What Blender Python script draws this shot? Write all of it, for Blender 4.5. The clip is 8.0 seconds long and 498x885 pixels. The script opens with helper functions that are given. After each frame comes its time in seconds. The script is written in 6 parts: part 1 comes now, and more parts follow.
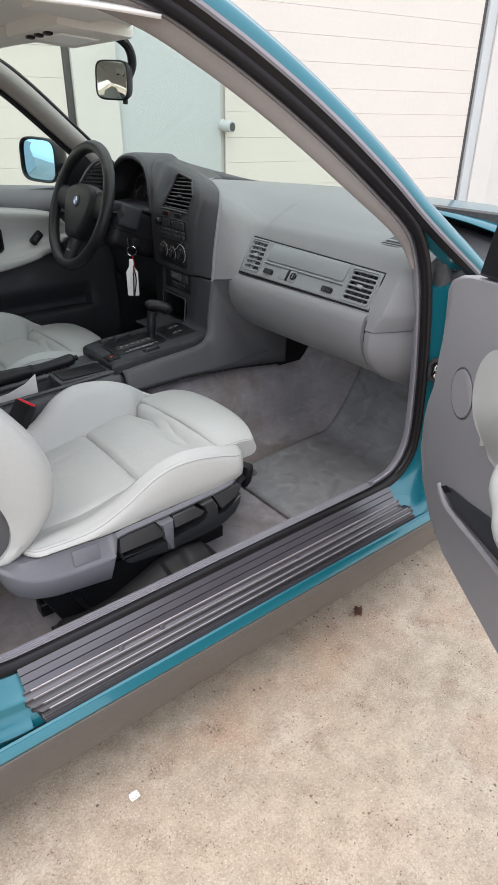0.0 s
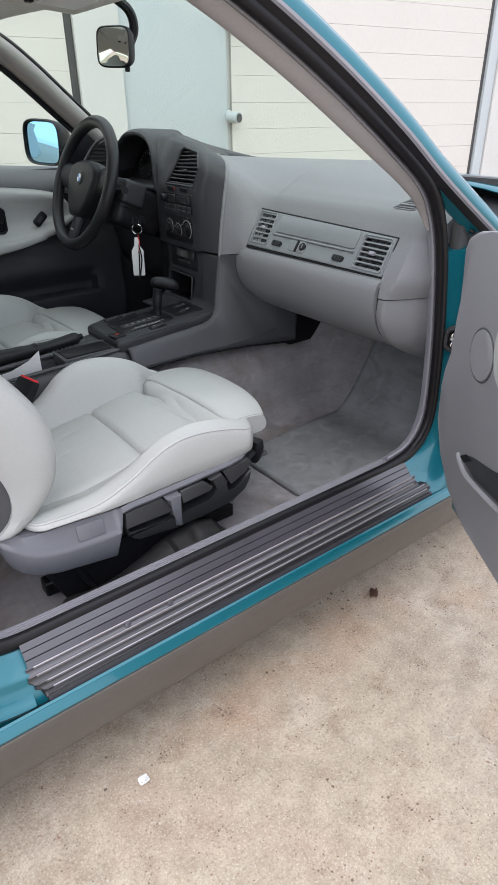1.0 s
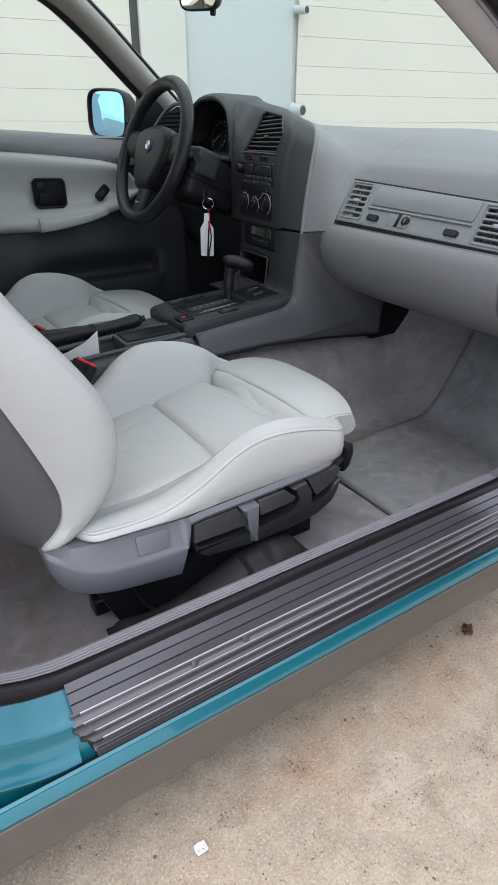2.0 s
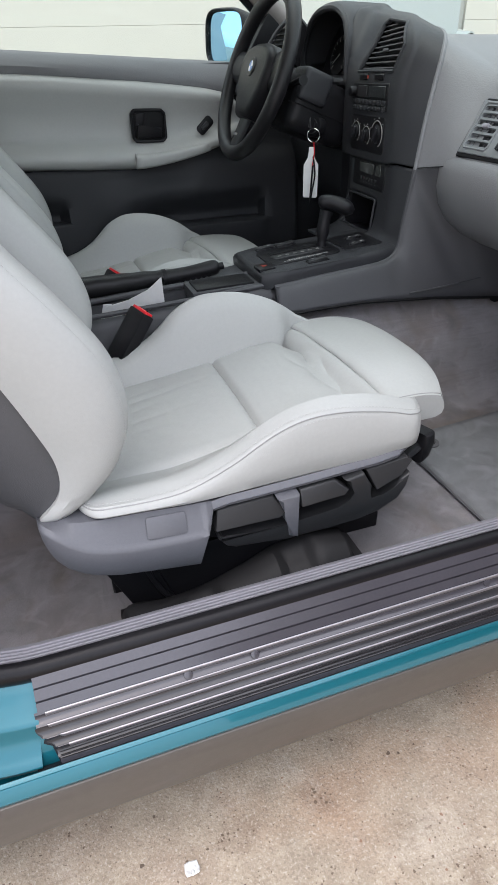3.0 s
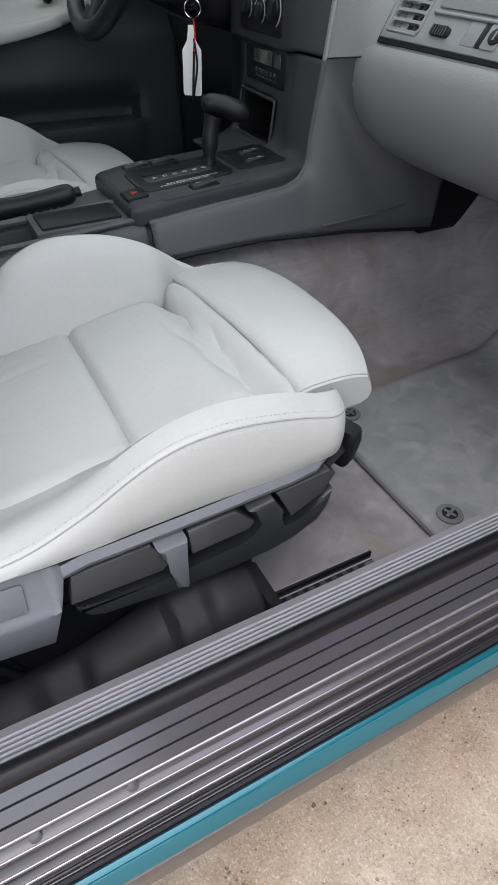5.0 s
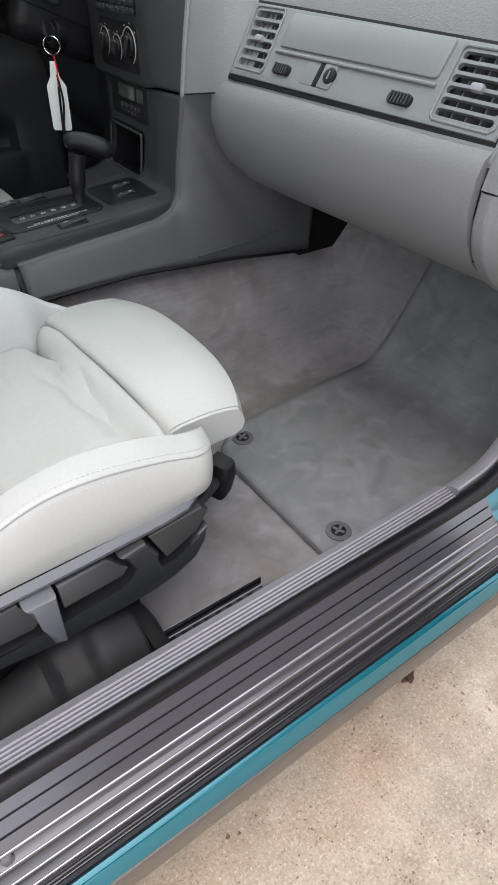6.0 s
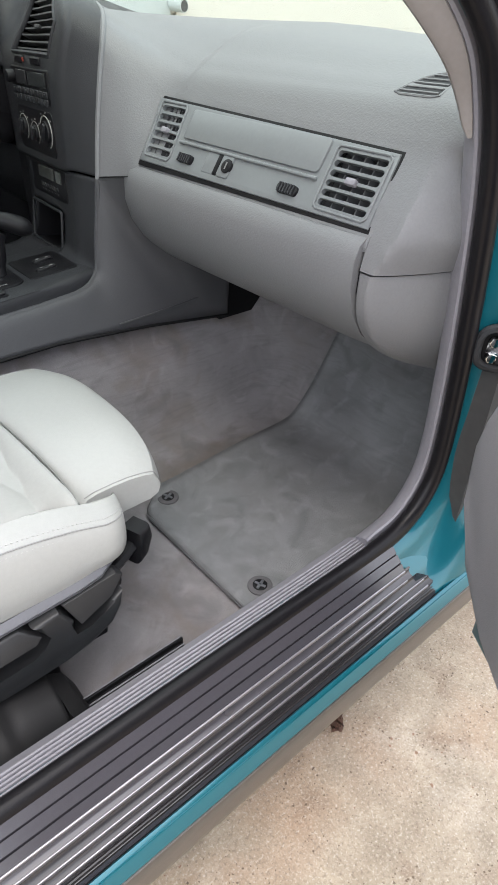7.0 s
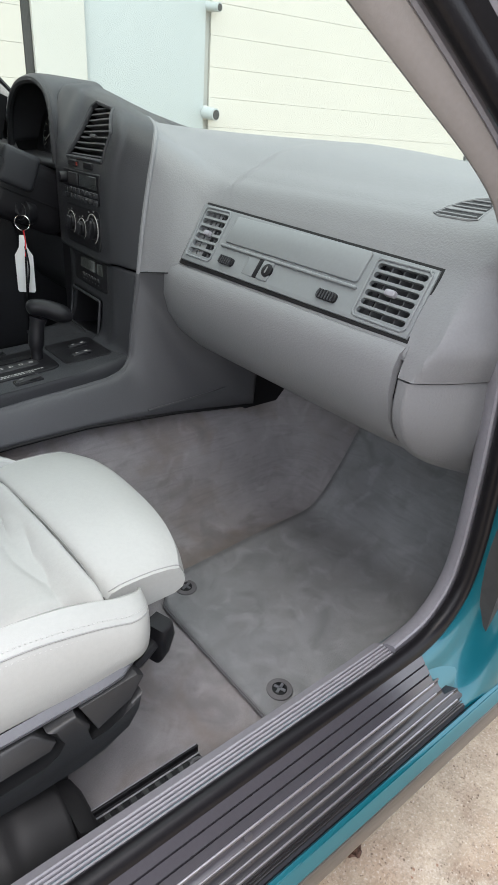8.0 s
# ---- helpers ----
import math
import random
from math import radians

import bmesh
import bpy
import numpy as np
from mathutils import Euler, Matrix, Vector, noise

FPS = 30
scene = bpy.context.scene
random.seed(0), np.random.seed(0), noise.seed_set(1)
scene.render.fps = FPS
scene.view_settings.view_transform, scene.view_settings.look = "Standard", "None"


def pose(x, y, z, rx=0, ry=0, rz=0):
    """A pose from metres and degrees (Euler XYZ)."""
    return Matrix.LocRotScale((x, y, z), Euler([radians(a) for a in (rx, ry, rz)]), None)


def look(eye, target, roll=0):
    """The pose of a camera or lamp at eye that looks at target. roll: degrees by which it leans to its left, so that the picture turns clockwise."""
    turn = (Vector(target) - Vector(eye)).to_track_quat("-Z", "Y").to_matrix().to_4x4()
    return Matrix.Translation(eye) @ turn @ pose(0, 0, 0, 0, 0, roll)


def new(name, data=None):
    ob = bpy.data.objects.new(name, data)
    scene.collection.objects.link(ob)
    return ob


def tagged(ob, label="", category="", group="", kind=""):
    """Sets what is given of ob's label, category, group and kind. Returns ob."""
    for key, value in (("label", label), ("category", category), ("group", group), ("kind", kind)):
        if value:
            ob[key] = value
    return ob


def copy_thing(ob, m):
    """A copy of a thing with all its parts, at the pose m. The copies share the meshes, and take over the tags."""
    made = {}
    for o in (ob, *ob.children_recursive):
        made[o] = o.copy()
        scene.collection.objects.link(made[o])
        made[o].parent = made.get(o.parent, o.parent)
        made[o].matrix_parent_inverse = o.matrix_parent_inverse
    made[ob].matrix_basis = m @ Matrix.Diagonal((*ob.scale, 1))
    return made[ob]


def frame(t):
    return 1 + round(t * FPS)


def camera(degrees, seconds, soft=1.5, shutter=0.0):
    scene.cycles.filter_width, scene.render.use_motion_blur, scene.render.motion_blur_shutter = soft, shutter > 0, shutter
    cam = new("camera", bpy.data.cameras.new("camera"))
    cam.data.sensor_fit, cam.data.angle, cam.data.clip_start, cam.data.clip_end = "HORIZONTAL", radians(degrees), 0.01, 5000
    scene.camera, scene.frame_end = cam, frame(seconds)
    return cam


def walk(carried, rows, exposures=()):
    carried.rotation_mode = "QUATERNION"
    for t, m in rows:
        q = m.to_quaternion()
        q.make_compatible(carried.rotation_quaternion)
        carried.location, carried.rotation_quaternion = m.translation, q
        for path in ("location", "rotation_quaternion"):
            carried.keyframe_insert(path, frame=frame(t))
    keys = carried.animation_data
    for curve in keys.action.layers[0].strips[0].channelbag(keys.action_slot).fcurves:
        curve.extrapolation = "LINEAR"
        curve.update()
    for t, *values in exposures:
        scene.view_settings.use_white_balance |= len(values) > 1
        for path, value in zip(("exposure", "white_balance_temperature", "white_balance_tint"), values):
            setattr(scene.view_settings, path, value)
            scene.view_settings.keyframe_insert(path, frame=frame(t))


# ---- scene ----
cam = camera(45.0, 8.0, soft=1.0)
EXPOSURES = [(0, 0.1, 6450, 12), (1.5, 0.0, 6150, 12), (2.2, 0.06, 6150, 12), (3.5, 0.19, 6300, 13), (4.5, 0.17, 6300, 13), (5.2, 0.22, 6350, 12), (6.5, 0.42, 6500, 11), (7.5, 0.42, 6450, 10), (8, 0.38, 6400, 10)]
PATH = [
    (0, (-0.138, -1.512, 1.162), (0.952, -0.133, 0.209), 0.7),
    (0.5, (-0.108, -1.52, 1.107), (0.958, -0.13, 0.142), -0.6),
    (1, (-0.127, -1.502, 1.091), (0.934, -0.102, 0.135), -0.5),
    (1.5, (-0.121, -1.385, 1.041), (0.896, 0.05, 0.089), 0.6),
    (2, (-0.098, -1.308, 0.994), (0.862, 0.168, 0.046), 0.3),
    (2.2, (-0.07, -1.294, 0.971), (0.854, 0.211, 0.033), -0.0),
    (3.3, (0.137, -1.192, 0.938), (0.589, 0.409, -0.172), -1.2),
    (3.5, (0.153, -1.159, 0.938), (0.597, 0.432, -0.189), -0.7),
    (4, (0.167, -1.058, 0.931), (0.636, 0.446, -0.3), -0.9),
    (4.5, (0.199, -1.002, 0.903), (0.776, 0.409, -0.391), -0.6),
    (5, (0.229, -0.996, 0.899), (0.966, 0.335, -0.4), 1.6),
    (5.2, (0.239, -0.997, 0.897), (1.036, 0.303, -0.397), 2.4),
    (6.3, (0.328, -1.039, 0.945), (1.282, 0.197, -0.305), 0.7),
    (6.5, (0.334, -1.048, 0.951), (1.332, 0.185, -0.266), 0.8),
    (7, (0.337, -1.069, 0.97), (1.429, 0.156, -0.175), 2.1),
    (7.5, (0.338, -1.079, 0.983), (1.476, 0.18, -0.077), 3.4),
    (8, (0.321, -1.034, 0.987), (1.475, 0.311, 0.061), 4.3),
]
walk(cam, [(t, look(eye, target, roll)) for t, eye, target, roll in PATH], EXPOSURES)

# ---- world and light ----
SUN_ELEV, SUN_ROT = 68.5, 236.0
world = bpy.data.worlds.new("sky")
scene.world = world
world.use_nodes = True
wn = world.node_tree.nodes
sky = wn.new("ShaderNodeTexSky")
sky.sky_type = "NISHITA"
sky.sun_disc = False
sky.sun_elevation = radians(SUN_ELEV)
sky.sun_rotation = radians(SUN_ROT)
sky.air_density, sky.dust_density, sky.ozone_density = 1.0, 3.0, 1.0
haze = wn.new("ShaderNodeMixRGB")
haze.inputs[0].default_value = 0.55
haze.inputs[2].default_value = (8.72, 8.58, 8.5, 1)
world.node_tree.links.new(sky.outputs[0], haze.inputs[1])
world.node_tree.links.new(haze.outputs[0], wn["Background"].inputs[0])
wn["Background"].inputs[1].default_value = 0.36
sun = new("sun", bpy.data.lights.new("sun", "SUN"))
sun.data.energy, sun.data.angle, sun.data.color = 0.85, radians(80), (1.0, 0.96, 0.91)
sun.matrix_world = look((0.3 - 3.0, -0.5 - 2.02, 0.4 + 9.2), (0.3, -0.5, 0.4))


# ---- materials ----
def material(name, base, rough=0.5, metal=0.0, vary=0.08, big=3.0, fine=60.0, bump=0.0, bump_scale=400.0, coat=0.0, tint=None, spec=0.5, wear=0.0):
    """Principled surface with broad and fine variation, optional relief and clear coat."""
    m = bpy.data.materials.new(name)
    m.use_nodes = True
    nt = m.node_tree
    bsdf = nt.nodes["Principled BSDF"]
    geo = nt.nodes.new("ShaderNodeNewGeometry")
    n1, n2 = nt.nodes.new("ShaderNodeTexNoise"), nt.nodes.new("ShaderNodeTexNoise")
    n1.inputs["Scale"].default_value, n2.inputs["Scale"].default_value = big, fine
    n1.inputs["Detail"].default_value, n2.inputs["Detail"].default_value = 4, 3
    add = nt.nodes.new("ShaderNodeMath")
    add.operation = "ADD"
    ramp = nt.nodes.new("ShaderNodeMapRange")
    ramp.inputs["From Min"].default_value, ramp.inputs["From Max"].default_value = 0.7, 1.3
    mix = nt.nodes.new("ShaderNodeMixRGB")
    other = tint or base
    mix.inputs[1].default_value = (*[c * (1 - vary) for c in base], 1)
    mix.inputs[2].default_value = (*[min(1, c * (1 + vary)) for c in other], 1)
    link = nt.links.new
    for n in (n1, n2):
        link(geo.outputs["Position"], n.inputs["Vector"])
    link(n1.outputs[0], add.inputs[0])
    link(n2.outputs[0], add.inputs[1])
    link(add.outputs[0], ramp.inputs["Value"])
    link(ramp.outputs[0], mix.inputs[0])
    link(mix.outputs[0], bsdf.inputs["Base Color"])
    bsdf.inputs["Roughness"].default_value = rough
    if wear:
        rr = nt.nodes.new("ShaderNodeMapRange")
        rr.inputs["To Min"].default_value, rr.inputs["To Max"].default_value = max(0.02, rough - wear), min(1, rough + wear)
        link(n1.outputs[0], rr.inputs["Value"])
        link(rr.outputs[0], bsdf.inputs["Roughness"])
    bsdf.inputs["Metallic"].default_value = metal
    bsdf.inputs["Specular IOR Level"].default_value = spec
    bsdf.inputs["Coat Weight"].default_value = coat
    bsdf.inputs["Coat Roughness"].default_value = 0.04
    bsdf.inputs["Coat IOR"].default_value = 1.55
    if bump:
        nb = nt.nodes.new("ShaderNodeTexNoise")
        nb.inputs["Scale"].default_value, nb.inputs["Detail"].default_value = bump_scale, 2
        bp = nt.nodes.new("ShaderNodeBump")
        bp.inputs["Strength"].default_value, bp.inputs["Distance"].default_value = bump, 0.002
        link(geo.outputs["Position"], nb.inputs["Vector"])
        link(nb.outputs[0], bp.inputs["Height"])
        link(bp.outputs[0], bsdf.inputs["Normal"])
    return m


LEATHER = material("pale_leather", (0.384, 0.392, 0.379), 0.42, vary=0.03, big=6, fine=180, bump=0.12, bump_scale=650, spec=0.4, wear=0.06)
DASH = material("grey_soft_plastic", (0.150, 0.153, 0.160), 0.5, vary=0.05, big=4, fine=300, bump=0.32, bump_scale=420, spec=0.45, wear=0.05)
PANEL = material("smooth_grey_plastic", (0.150, 0.161, 0.168), 0.42, vary=0.04, big=6, fine=200, bump=0.05, bump_scale=900, wear=0.05)
DARK = material("anthracite_plastic", (0.025, 0.0262, 0.0295), 0.46, vary=0.08, big=5, fine=300, bump=0.3, bump_scale=900, spec=0.33, wear=0.06)
BLACK = material("black_plastic", (0.008, 0.008, 0.0095), 0.42, vary=0.15, big=8, fine=250, bump=0.15, bump_scale=800, wear=0.06, spec=0.24)
LEVER = material("grey_black_plastic", (0.022, 0.0225, 0.024), 0.40, vary=0.08, big=8, fine=250, bump=0.15, bump_scale=800, wear=0.06)
FAINT = material("faint_marking", (0.16, 0.16, 0.16), 0.6, vary=0.05)
DUCT = material("satin_black_duct_plastic", (0.013, 0.0128, 0.0135), 0.62, vary=0.1, big=9, fine=300, bump=0.08, bump_scale=700, wear=0.06, spec=0.3)
RUBBER = material("black_rubber", (0.008, 0.0075, 0.009), 0.33, vary=0.2, big=10, fine=200, bump=0.1, bump_scale=500, spec=0.22, wear=0.08)
def pile(name, base, scuff, amount):
    """Short-pile carpet with brushed patches and worn, browner areas."""
    m = material(name, base, 0.96, vary=0.16, big=11, fine=900, bump=0.8, bump_scale=1500, spec=0.1)
    nt = m.node_tree
    bsdf = nt.nodes["Principled BSDF"]
    before = bsdf.inputs["Base Color"].links[0].from_socket
    geo = nt.nodes.new("ShaderNodeNewGeometry")
    for scale, lo, hi, fac, col in ((7.0, 0.47, 0.66, amount, scuff), (14.0, 0.54, 0.70, 0.5, tuple(c * 0.6 for c in base)), (19.0, 0.55, 0.72, 0.35, tuple(c * 1.5 for c in base))):
        n = nt.nodes.new("ShaderNodeTexNoise")
        n.inputs["Scale"].default_value, n.inputs["Detail"].default_value, n.inputs["Distortion"].default_value = scale, 5, 0.8
        r = nt.nodes.new("ShaderNodeMapRange")
        r.inputs["From Min"].default_value, r.inputs["From Max"].default_value, r.inputs["To Max"].default_value = lo, hi, fac
        mx = nt.nodes.new("ShaderNodeMixRGB")
        mx.inputs[2].default_value = (*col, 1)
        nt.links.new(geo.outputs["Position"], n.inputs["Vector"])
        nt.links.new(n.outputs[0], r.inputs["Value"])
        nt.links.new(r.outputs[0], mx.inputs[0])
        nt.links.new(before, mx.inputs[1])
        before = mx.outputs[0]
    brush = nt.nodes.new("ShaderNodeMapping")
    brush.inputs["Scale"].default_value = (9, 9, 80)
    brush.inputs["Rotation"].default_value = (0.5, 0.35, 0.2)
    n = nt.nodes.new("ShaderNodeTexNoise")
    n.inputs["Scale"].default_value, n.inputs["Detail"].default_value, n.inputs["Distortion"].default_value = 1.0, 4, 1.8
    r = nt.nodes.new("ShaderNodeMapRange")
    r.inputs["From Min"].default_value, r.inputs["From Max"].default_value, r.inputs["To Max"].default_value = 0.48, 0.68, 0.30
    mx = nt.nodes.new("ShaderNodeMixRGB")
    mx.inputs[2].default_value = (*[c * 0.62 for c in base], 1)
    nt.links.new(geo.outputs["Position"], brush.inputs["Vector"])
    nt.links.new(brush.outputs[0], n.inputs["Vector"])
    nt.links.new(n.outputs[0], r.inputs["Value"])
    nt.links.new(r.outputs[0], mx.inputs[0])
    nt.links.new(before, mx.inputs[1])
    nt.links.new(mx.outputs[0], bsdf.inputs["Base Color"])
    return m


CARPET = pile("grey_carpet", (0.272, 0.258, 0.268), (0.205, 0.174, 0.160), 0.8)
MAT = pile("grey_velour_mat", (0.226, 0.230, 0.239), (0.182, 0.180, 0.184), 0.6)
TAPE = material("grey_edge_tape", (0.150, 0.155, 0.160), 0.75, vary=0.12, big=14, fine=400, bump=0.25, bump_scale=900)
BINDING = material("dark_grey_binding", (0.095, 0.092, 0.098), 0.8, vary=0.15, big=20, fine=400)
CONSOLE = material("dark_grey_console_plastic", (0.054, 0.055, 0.060), 0.5, vary=0.05, big=4, fine=300, bump=0.3, bump_scale=900, spec=0.45, wear=0.05)
# near-black for real black plastic and for recesses whose shade is in the colour
PIT = material("black_plastic_and_recess_shade", (0.006, 0.006, 0.007), 0.6, vary=0.1, spec=0.2)
LINING = material("grey_door_lining", (0.222, 0.219, 0.232), 0.5, vary=0.05, big=5, fine=250, bump=0.25, bump_scale=900, spec=0.4, wear=0.05)
# darker than the leather: the seam's crease shade is put into the colour
SEAMLINE = material("painted_seam_shade", (0.27, 0.275, 0.268), 0.7, vary=0.05)
SLAT = material("mid_grey_vent_plastic", (0.048, 0.05, 0.053), 0.42, vary=0.06, big=8, fine=250, wear=0.05)
TEAL = material("teal_metallic_paint", (0.003, 0.110, 0.146), 0.32, metal=0.3, vary=0.06, big=6, fine=1500, coat=0.48)
ROCKER = material("grey_satin_sill_cover", (0.085, 0.077, 0.070), 0.36, vary=0.1, big=5, fine=90, bump=0.05, bump_scale=700, wear=0.1)
PLATE = material("dark_grey_tread_plate", (0.050, 0.0475, 0.056), 0.21, vary=0.05, big=6, fine=250, bump=0.04, bump_scale=900, wear=0.04, spec=0.75)
FLUTE = material("dark_tread_inlay", (0.024, 0.0235, 0.027), 0.24, vary=0.08, big=9, fine=250, bump=0.05, bump_scale=700, wear=0.05, spec=0.6)
RIB = material("worn_bright_rib", (0.36, 0.35, 0.385), 0.36, metal=0.85, vary=0.1, big=14, fine=150, wear=0.1)
TRIM = material("grey_lilac_trim", (0.22, 0.215, 0.24), 0.5, vary=0.08, big=8, fine=200, wear=0.08)
COVER = material("blue_grey_seat_plastic", (0.105, 0.108, 0.121), 0.42, vary=0.06, big=8, fine=250, bump=0.1, bump_scale=800, wear=0.06)
BEIGE = material("greige_pillar_trim", (0.26, 0.238, 0.228), 0.6, vary=0.05, big=5, fine=200, bump=0.1, bump_scale=700)
HEADLINER = material("pale_headliner", (0.68, 0.66, 0.635), 0.9, vary=0.05, big=6, fine=300, bump=0.3, bump_scale=900)
CHROME = material("chrome", (0.75, 0.75, 0.75), 0.12, metal=1.0, vary=0.03)
SIGNAL = material("faded_signal_red", (0.30, 0.035, 0.02), 0.5, vary=0.05)
RED = material("red_plastic", (0.75, 0.02, 0.03), 0.4, vary=0.05)
WHITE = material("white_marking", (0.8, 0.8, 0.8), 0.6, vary=0.03)
PAPER = material("white_paper", (0.75, 0.76, 0.75), 0.8, vary=0.04)
LEATHERBLACK = material("black_leather", (0.009, 0.009, 0.010), 0.40, vary=0.15, big=12, fine=250, bump=0.25, bump_scale=700, wear=0.06, spec=0.3)
DOORWHITE = material("cream_painted_door", (0.50, 0.482, 0.447), 0.55, vary=0.03, big=1.2, fine=30, wear=0.08)
WALLWHITE = material("white_painted_render", (0.47, 0.47, 0.452), 0.8, vary=0.04, big=1.5, fine=50, bump=0.2, bump_scale=120)
STEEL = material("pale_grey_painted_steel", (0.375, 0.41, 0.424), 0.5, vary=0.03, big=1.0, fine=30, wear=0.08)
# dark tone for real gaps and for closing boxes that carry painted shade
GAP = material("dark_gap_and_shade", (0.05, 0.05, 0.05), 0.8, vary=0.2)
LEAFBROWN = material("dry_leaf", (0.075, 0.034, 0.02), 0.7, vary=0.3, big=60, fine=300)
BLUE = material("blue_enamel", (0.1, 0.25, 0.6), 0.3, vary=0.05)
SHELL = material("dark_grey_backrest_shell", (0.072, 0.073, 0.078), 0.55, vary=0.06, big=8, fine=250, bump=0.2, bump_scale=800, wear=0.06)
DIAL = material("pale_dial_print", (0.27, 0.27, 0.26), 0.6, vary=0.05)
STITCH = material("pale_thread", (0.44, 0.445, 0.435), 0.7, vary=0.05)


def glass_material(name, tint, rough=0.0):
    m = bpy.data.materials.new(name)
    m.use_nodes = True
    nt = m.node_tree
    nt.nodes.remove(nt.nodes["Principled BSDF"])
    tr, gl, mx, fr = (nt.nodes.new(k) for k in ("ShaderNodeBsdfTransparent", "ShaderNodeBsdfGlossy", "ShaderNodeMixShader", "ShaderNodeLayerWeight"))
    up, lo = nt.nodes.new("ShaderNodeMath"), nt.nodes.new("ShaderNodeMapRange")
    up.operation = "POWER"
    up.inputs[1].default_value = 4.0
    lo.inputs["To Min"].default_value, lo.inputs["To Max"].default_value = 0.012, 0.12
    nt.links.new(fr.outputs["Facing"], up.inputs[0])
    nt.links.new(up.outputs[0], lo.inputs["Value"])
    tr.inputs[0].default_value = (*tint, 1)
    gl.inputs["Roughness"].default_value = rough
    nt.links.new(lo.outputs[0], mx.inputs[0])
    nt.links.new(tr.outputs[0], mx.inputs[1])
    nt.links.new(gl.outputs[0], mx.inputs[2])
    nt.links.new(mx.outputs[0], nt.nodes["Material Output"].inputs[0])
    return m


GLASS = glass_material("green_tinted_glass", (0.915, 0.965, 0.925))
MIRROR = material("blue_tinted_mirror", (0.26, 0.50, 0.74), 0.02, metal=1.0, vary=0.01)
MIRRORPLAIN = material("mirror_glass", (0.62, 0.65, 0.62), 0.02, metal=1.0, vary=0.01)


def concrete():
    """Worn concrete: broad stains, fine grit of light and dark grains, open pores."""
    m = material("worn_concrete", (0.350, 0.292, 0.222), 0.88, vary=0.13, big=2.2, fine=22, bump=0.5, bump_scale=260, tint=(0.43, 0.364, 0.279), spec=0.25)
    nt = m.node_tree
    bsdf = nt.nodes["Principled BSDF"]
    link = nt.links.new
    geo = nt.nodes.new("ShaderNodeNewGeometry")

    def node(kind, **values):
        n = nt.nodes.new(kind)
        for k, v in values.items():
            n.inputs[k.replace("_", " ")].default_value = v
        if "Vector" in n.inputs and kind.startswith("ShaderNodeTex"):
            link(geo.outputs["Position"], n.inputs["Vector"])
        return n

    def blend(before, fac, colour):
        mx = nt.nodes.new("ShaderNodeMixRGB")
        mx.inputs[2].default_value = (*colour, 1)
        link(before, mx.inputs[1])
        link(fac, mx.inputs[0])
        return mx.outputs[0]

    def ramp(src, a, b, lo, hi):
        r = node("ShaderNodeMapRange", From_Min=a, From_Max=b, To_Min=lo, To_Max=hi)
        link(src, r.inputs["Value"])
        return r.outputs[0]

    colour = bsdf.inputs["Base Color"].links[0].from_socket
    colour = blend(colour, ramp(node("ShaderNodeTexNoise", Scale=4.5, Detail=7.0).outputs[0], 0.5, 0.72, 0.0, 0.6), (0.33, 0.245, 0.185))
    colour = blend(colour, ramp(node("ShaderNodeTexNoise", Scale=3.2, Detail=6.0).outputs[0], 0.54, 0.70, 0.0, 0.6), (0.40, 0.26, 0.17))
    colour = blend(colour, ramp(node("ShaderNodeTexNoise", Scale=13.0, Detail=6.0).outputs[0], 0.57, 0.72, 0.0, 0.62), (0.23, 0.165, 0.12))
    colour = blend(colour, ramp(node("ShaderNodeTexNoise", Scale=7.0, Detail=6.0, Roughness=0.7).outputs[0], 0.54, 0.75, 0.0, 0.5), (0.62, 0.56, 0.48))
    colour = blend(colour, ramp(node("ShaderNodeTexNoise", Scale=170.0, Detail=3.0).outputs[0], 0.52, 0.72, 0.0, 0.6), (0.20, 0.158, 0.12))
    colour = blend(colour, ramp(node("ShaderNodeTexNoise", Scale=48.0, Detail=5.0, Roughness=0.65).outputs[0], 0.53, 0.74, 0.0, 0.34), (0.29, 0.22, 0.16))
    colour = blend(colour, ramp(node("ShaderNodeTexNoise", Scale=230.0, Detail=2.0).outputs[0], 0.56, 0.74, 0.0, 0.52), (0.68, 0.62, 0.54))
    warp = node("ShaderNodeTexNoise", Scale=110.0, Detail=3.0)
    shift = nt.nodes.new("ShaderNodeVectorMath")
    shift.operation = "MULTIPLY_ADD"
    shift.inputs[1].default_value = (0.007, 0.007, 0.007)
    link(warp.outputs["Color"], shift.inputs[0])
    link(geo.outputs["Position"], shift.inputs[2])
    grit = node("ShaderNodeTexVoronoi", Scale=480.0)
    link(shift.outputs[0], grit.inputs["Vector"])
    tone = nt.nodes.new("ShaderNodeSeparateColor")
    link(grit.outputs["Color"], tone.inputs[0])
    colour = blend(colour, ramp(tone.outputs[0], 0.70, 1.0, 0.0, 0.22), (0.66, 0.60, 0.52))
    colour = blend(colour, ramp(tone.outputs[1], 0.74, 1.0, 0.0, 0.30), (0.20, 0.155, 0.115))
    for scale, spread, lo, hi, dark in ((62.0, 5.0, 0.43, 0.24, (0.08, 0.056, 0.04)), (120.0, 9.0, 0.38, 0.30, (0.12, 0.085, 0.06)), (85.0, 7.0, 0.46, 0.26, (0.24, 0.13, 0.085)), (190.0, 13.0, 0.36, 0.36, (0.13, 0.095, 0.066))):
        vor = node("ShaderNodeTexVoronoi", Scale=scale)
        link(shift.outputs[0], vor.inputs["Vector"])
        size = ramp(node("ShaderNodeTexNoise", Scale=spread, Detail=5.0).outputs[0], lo, 0.78, 0.0, hi)
        pick = nt.nodes.new("ShaderNodeSeparateColor")
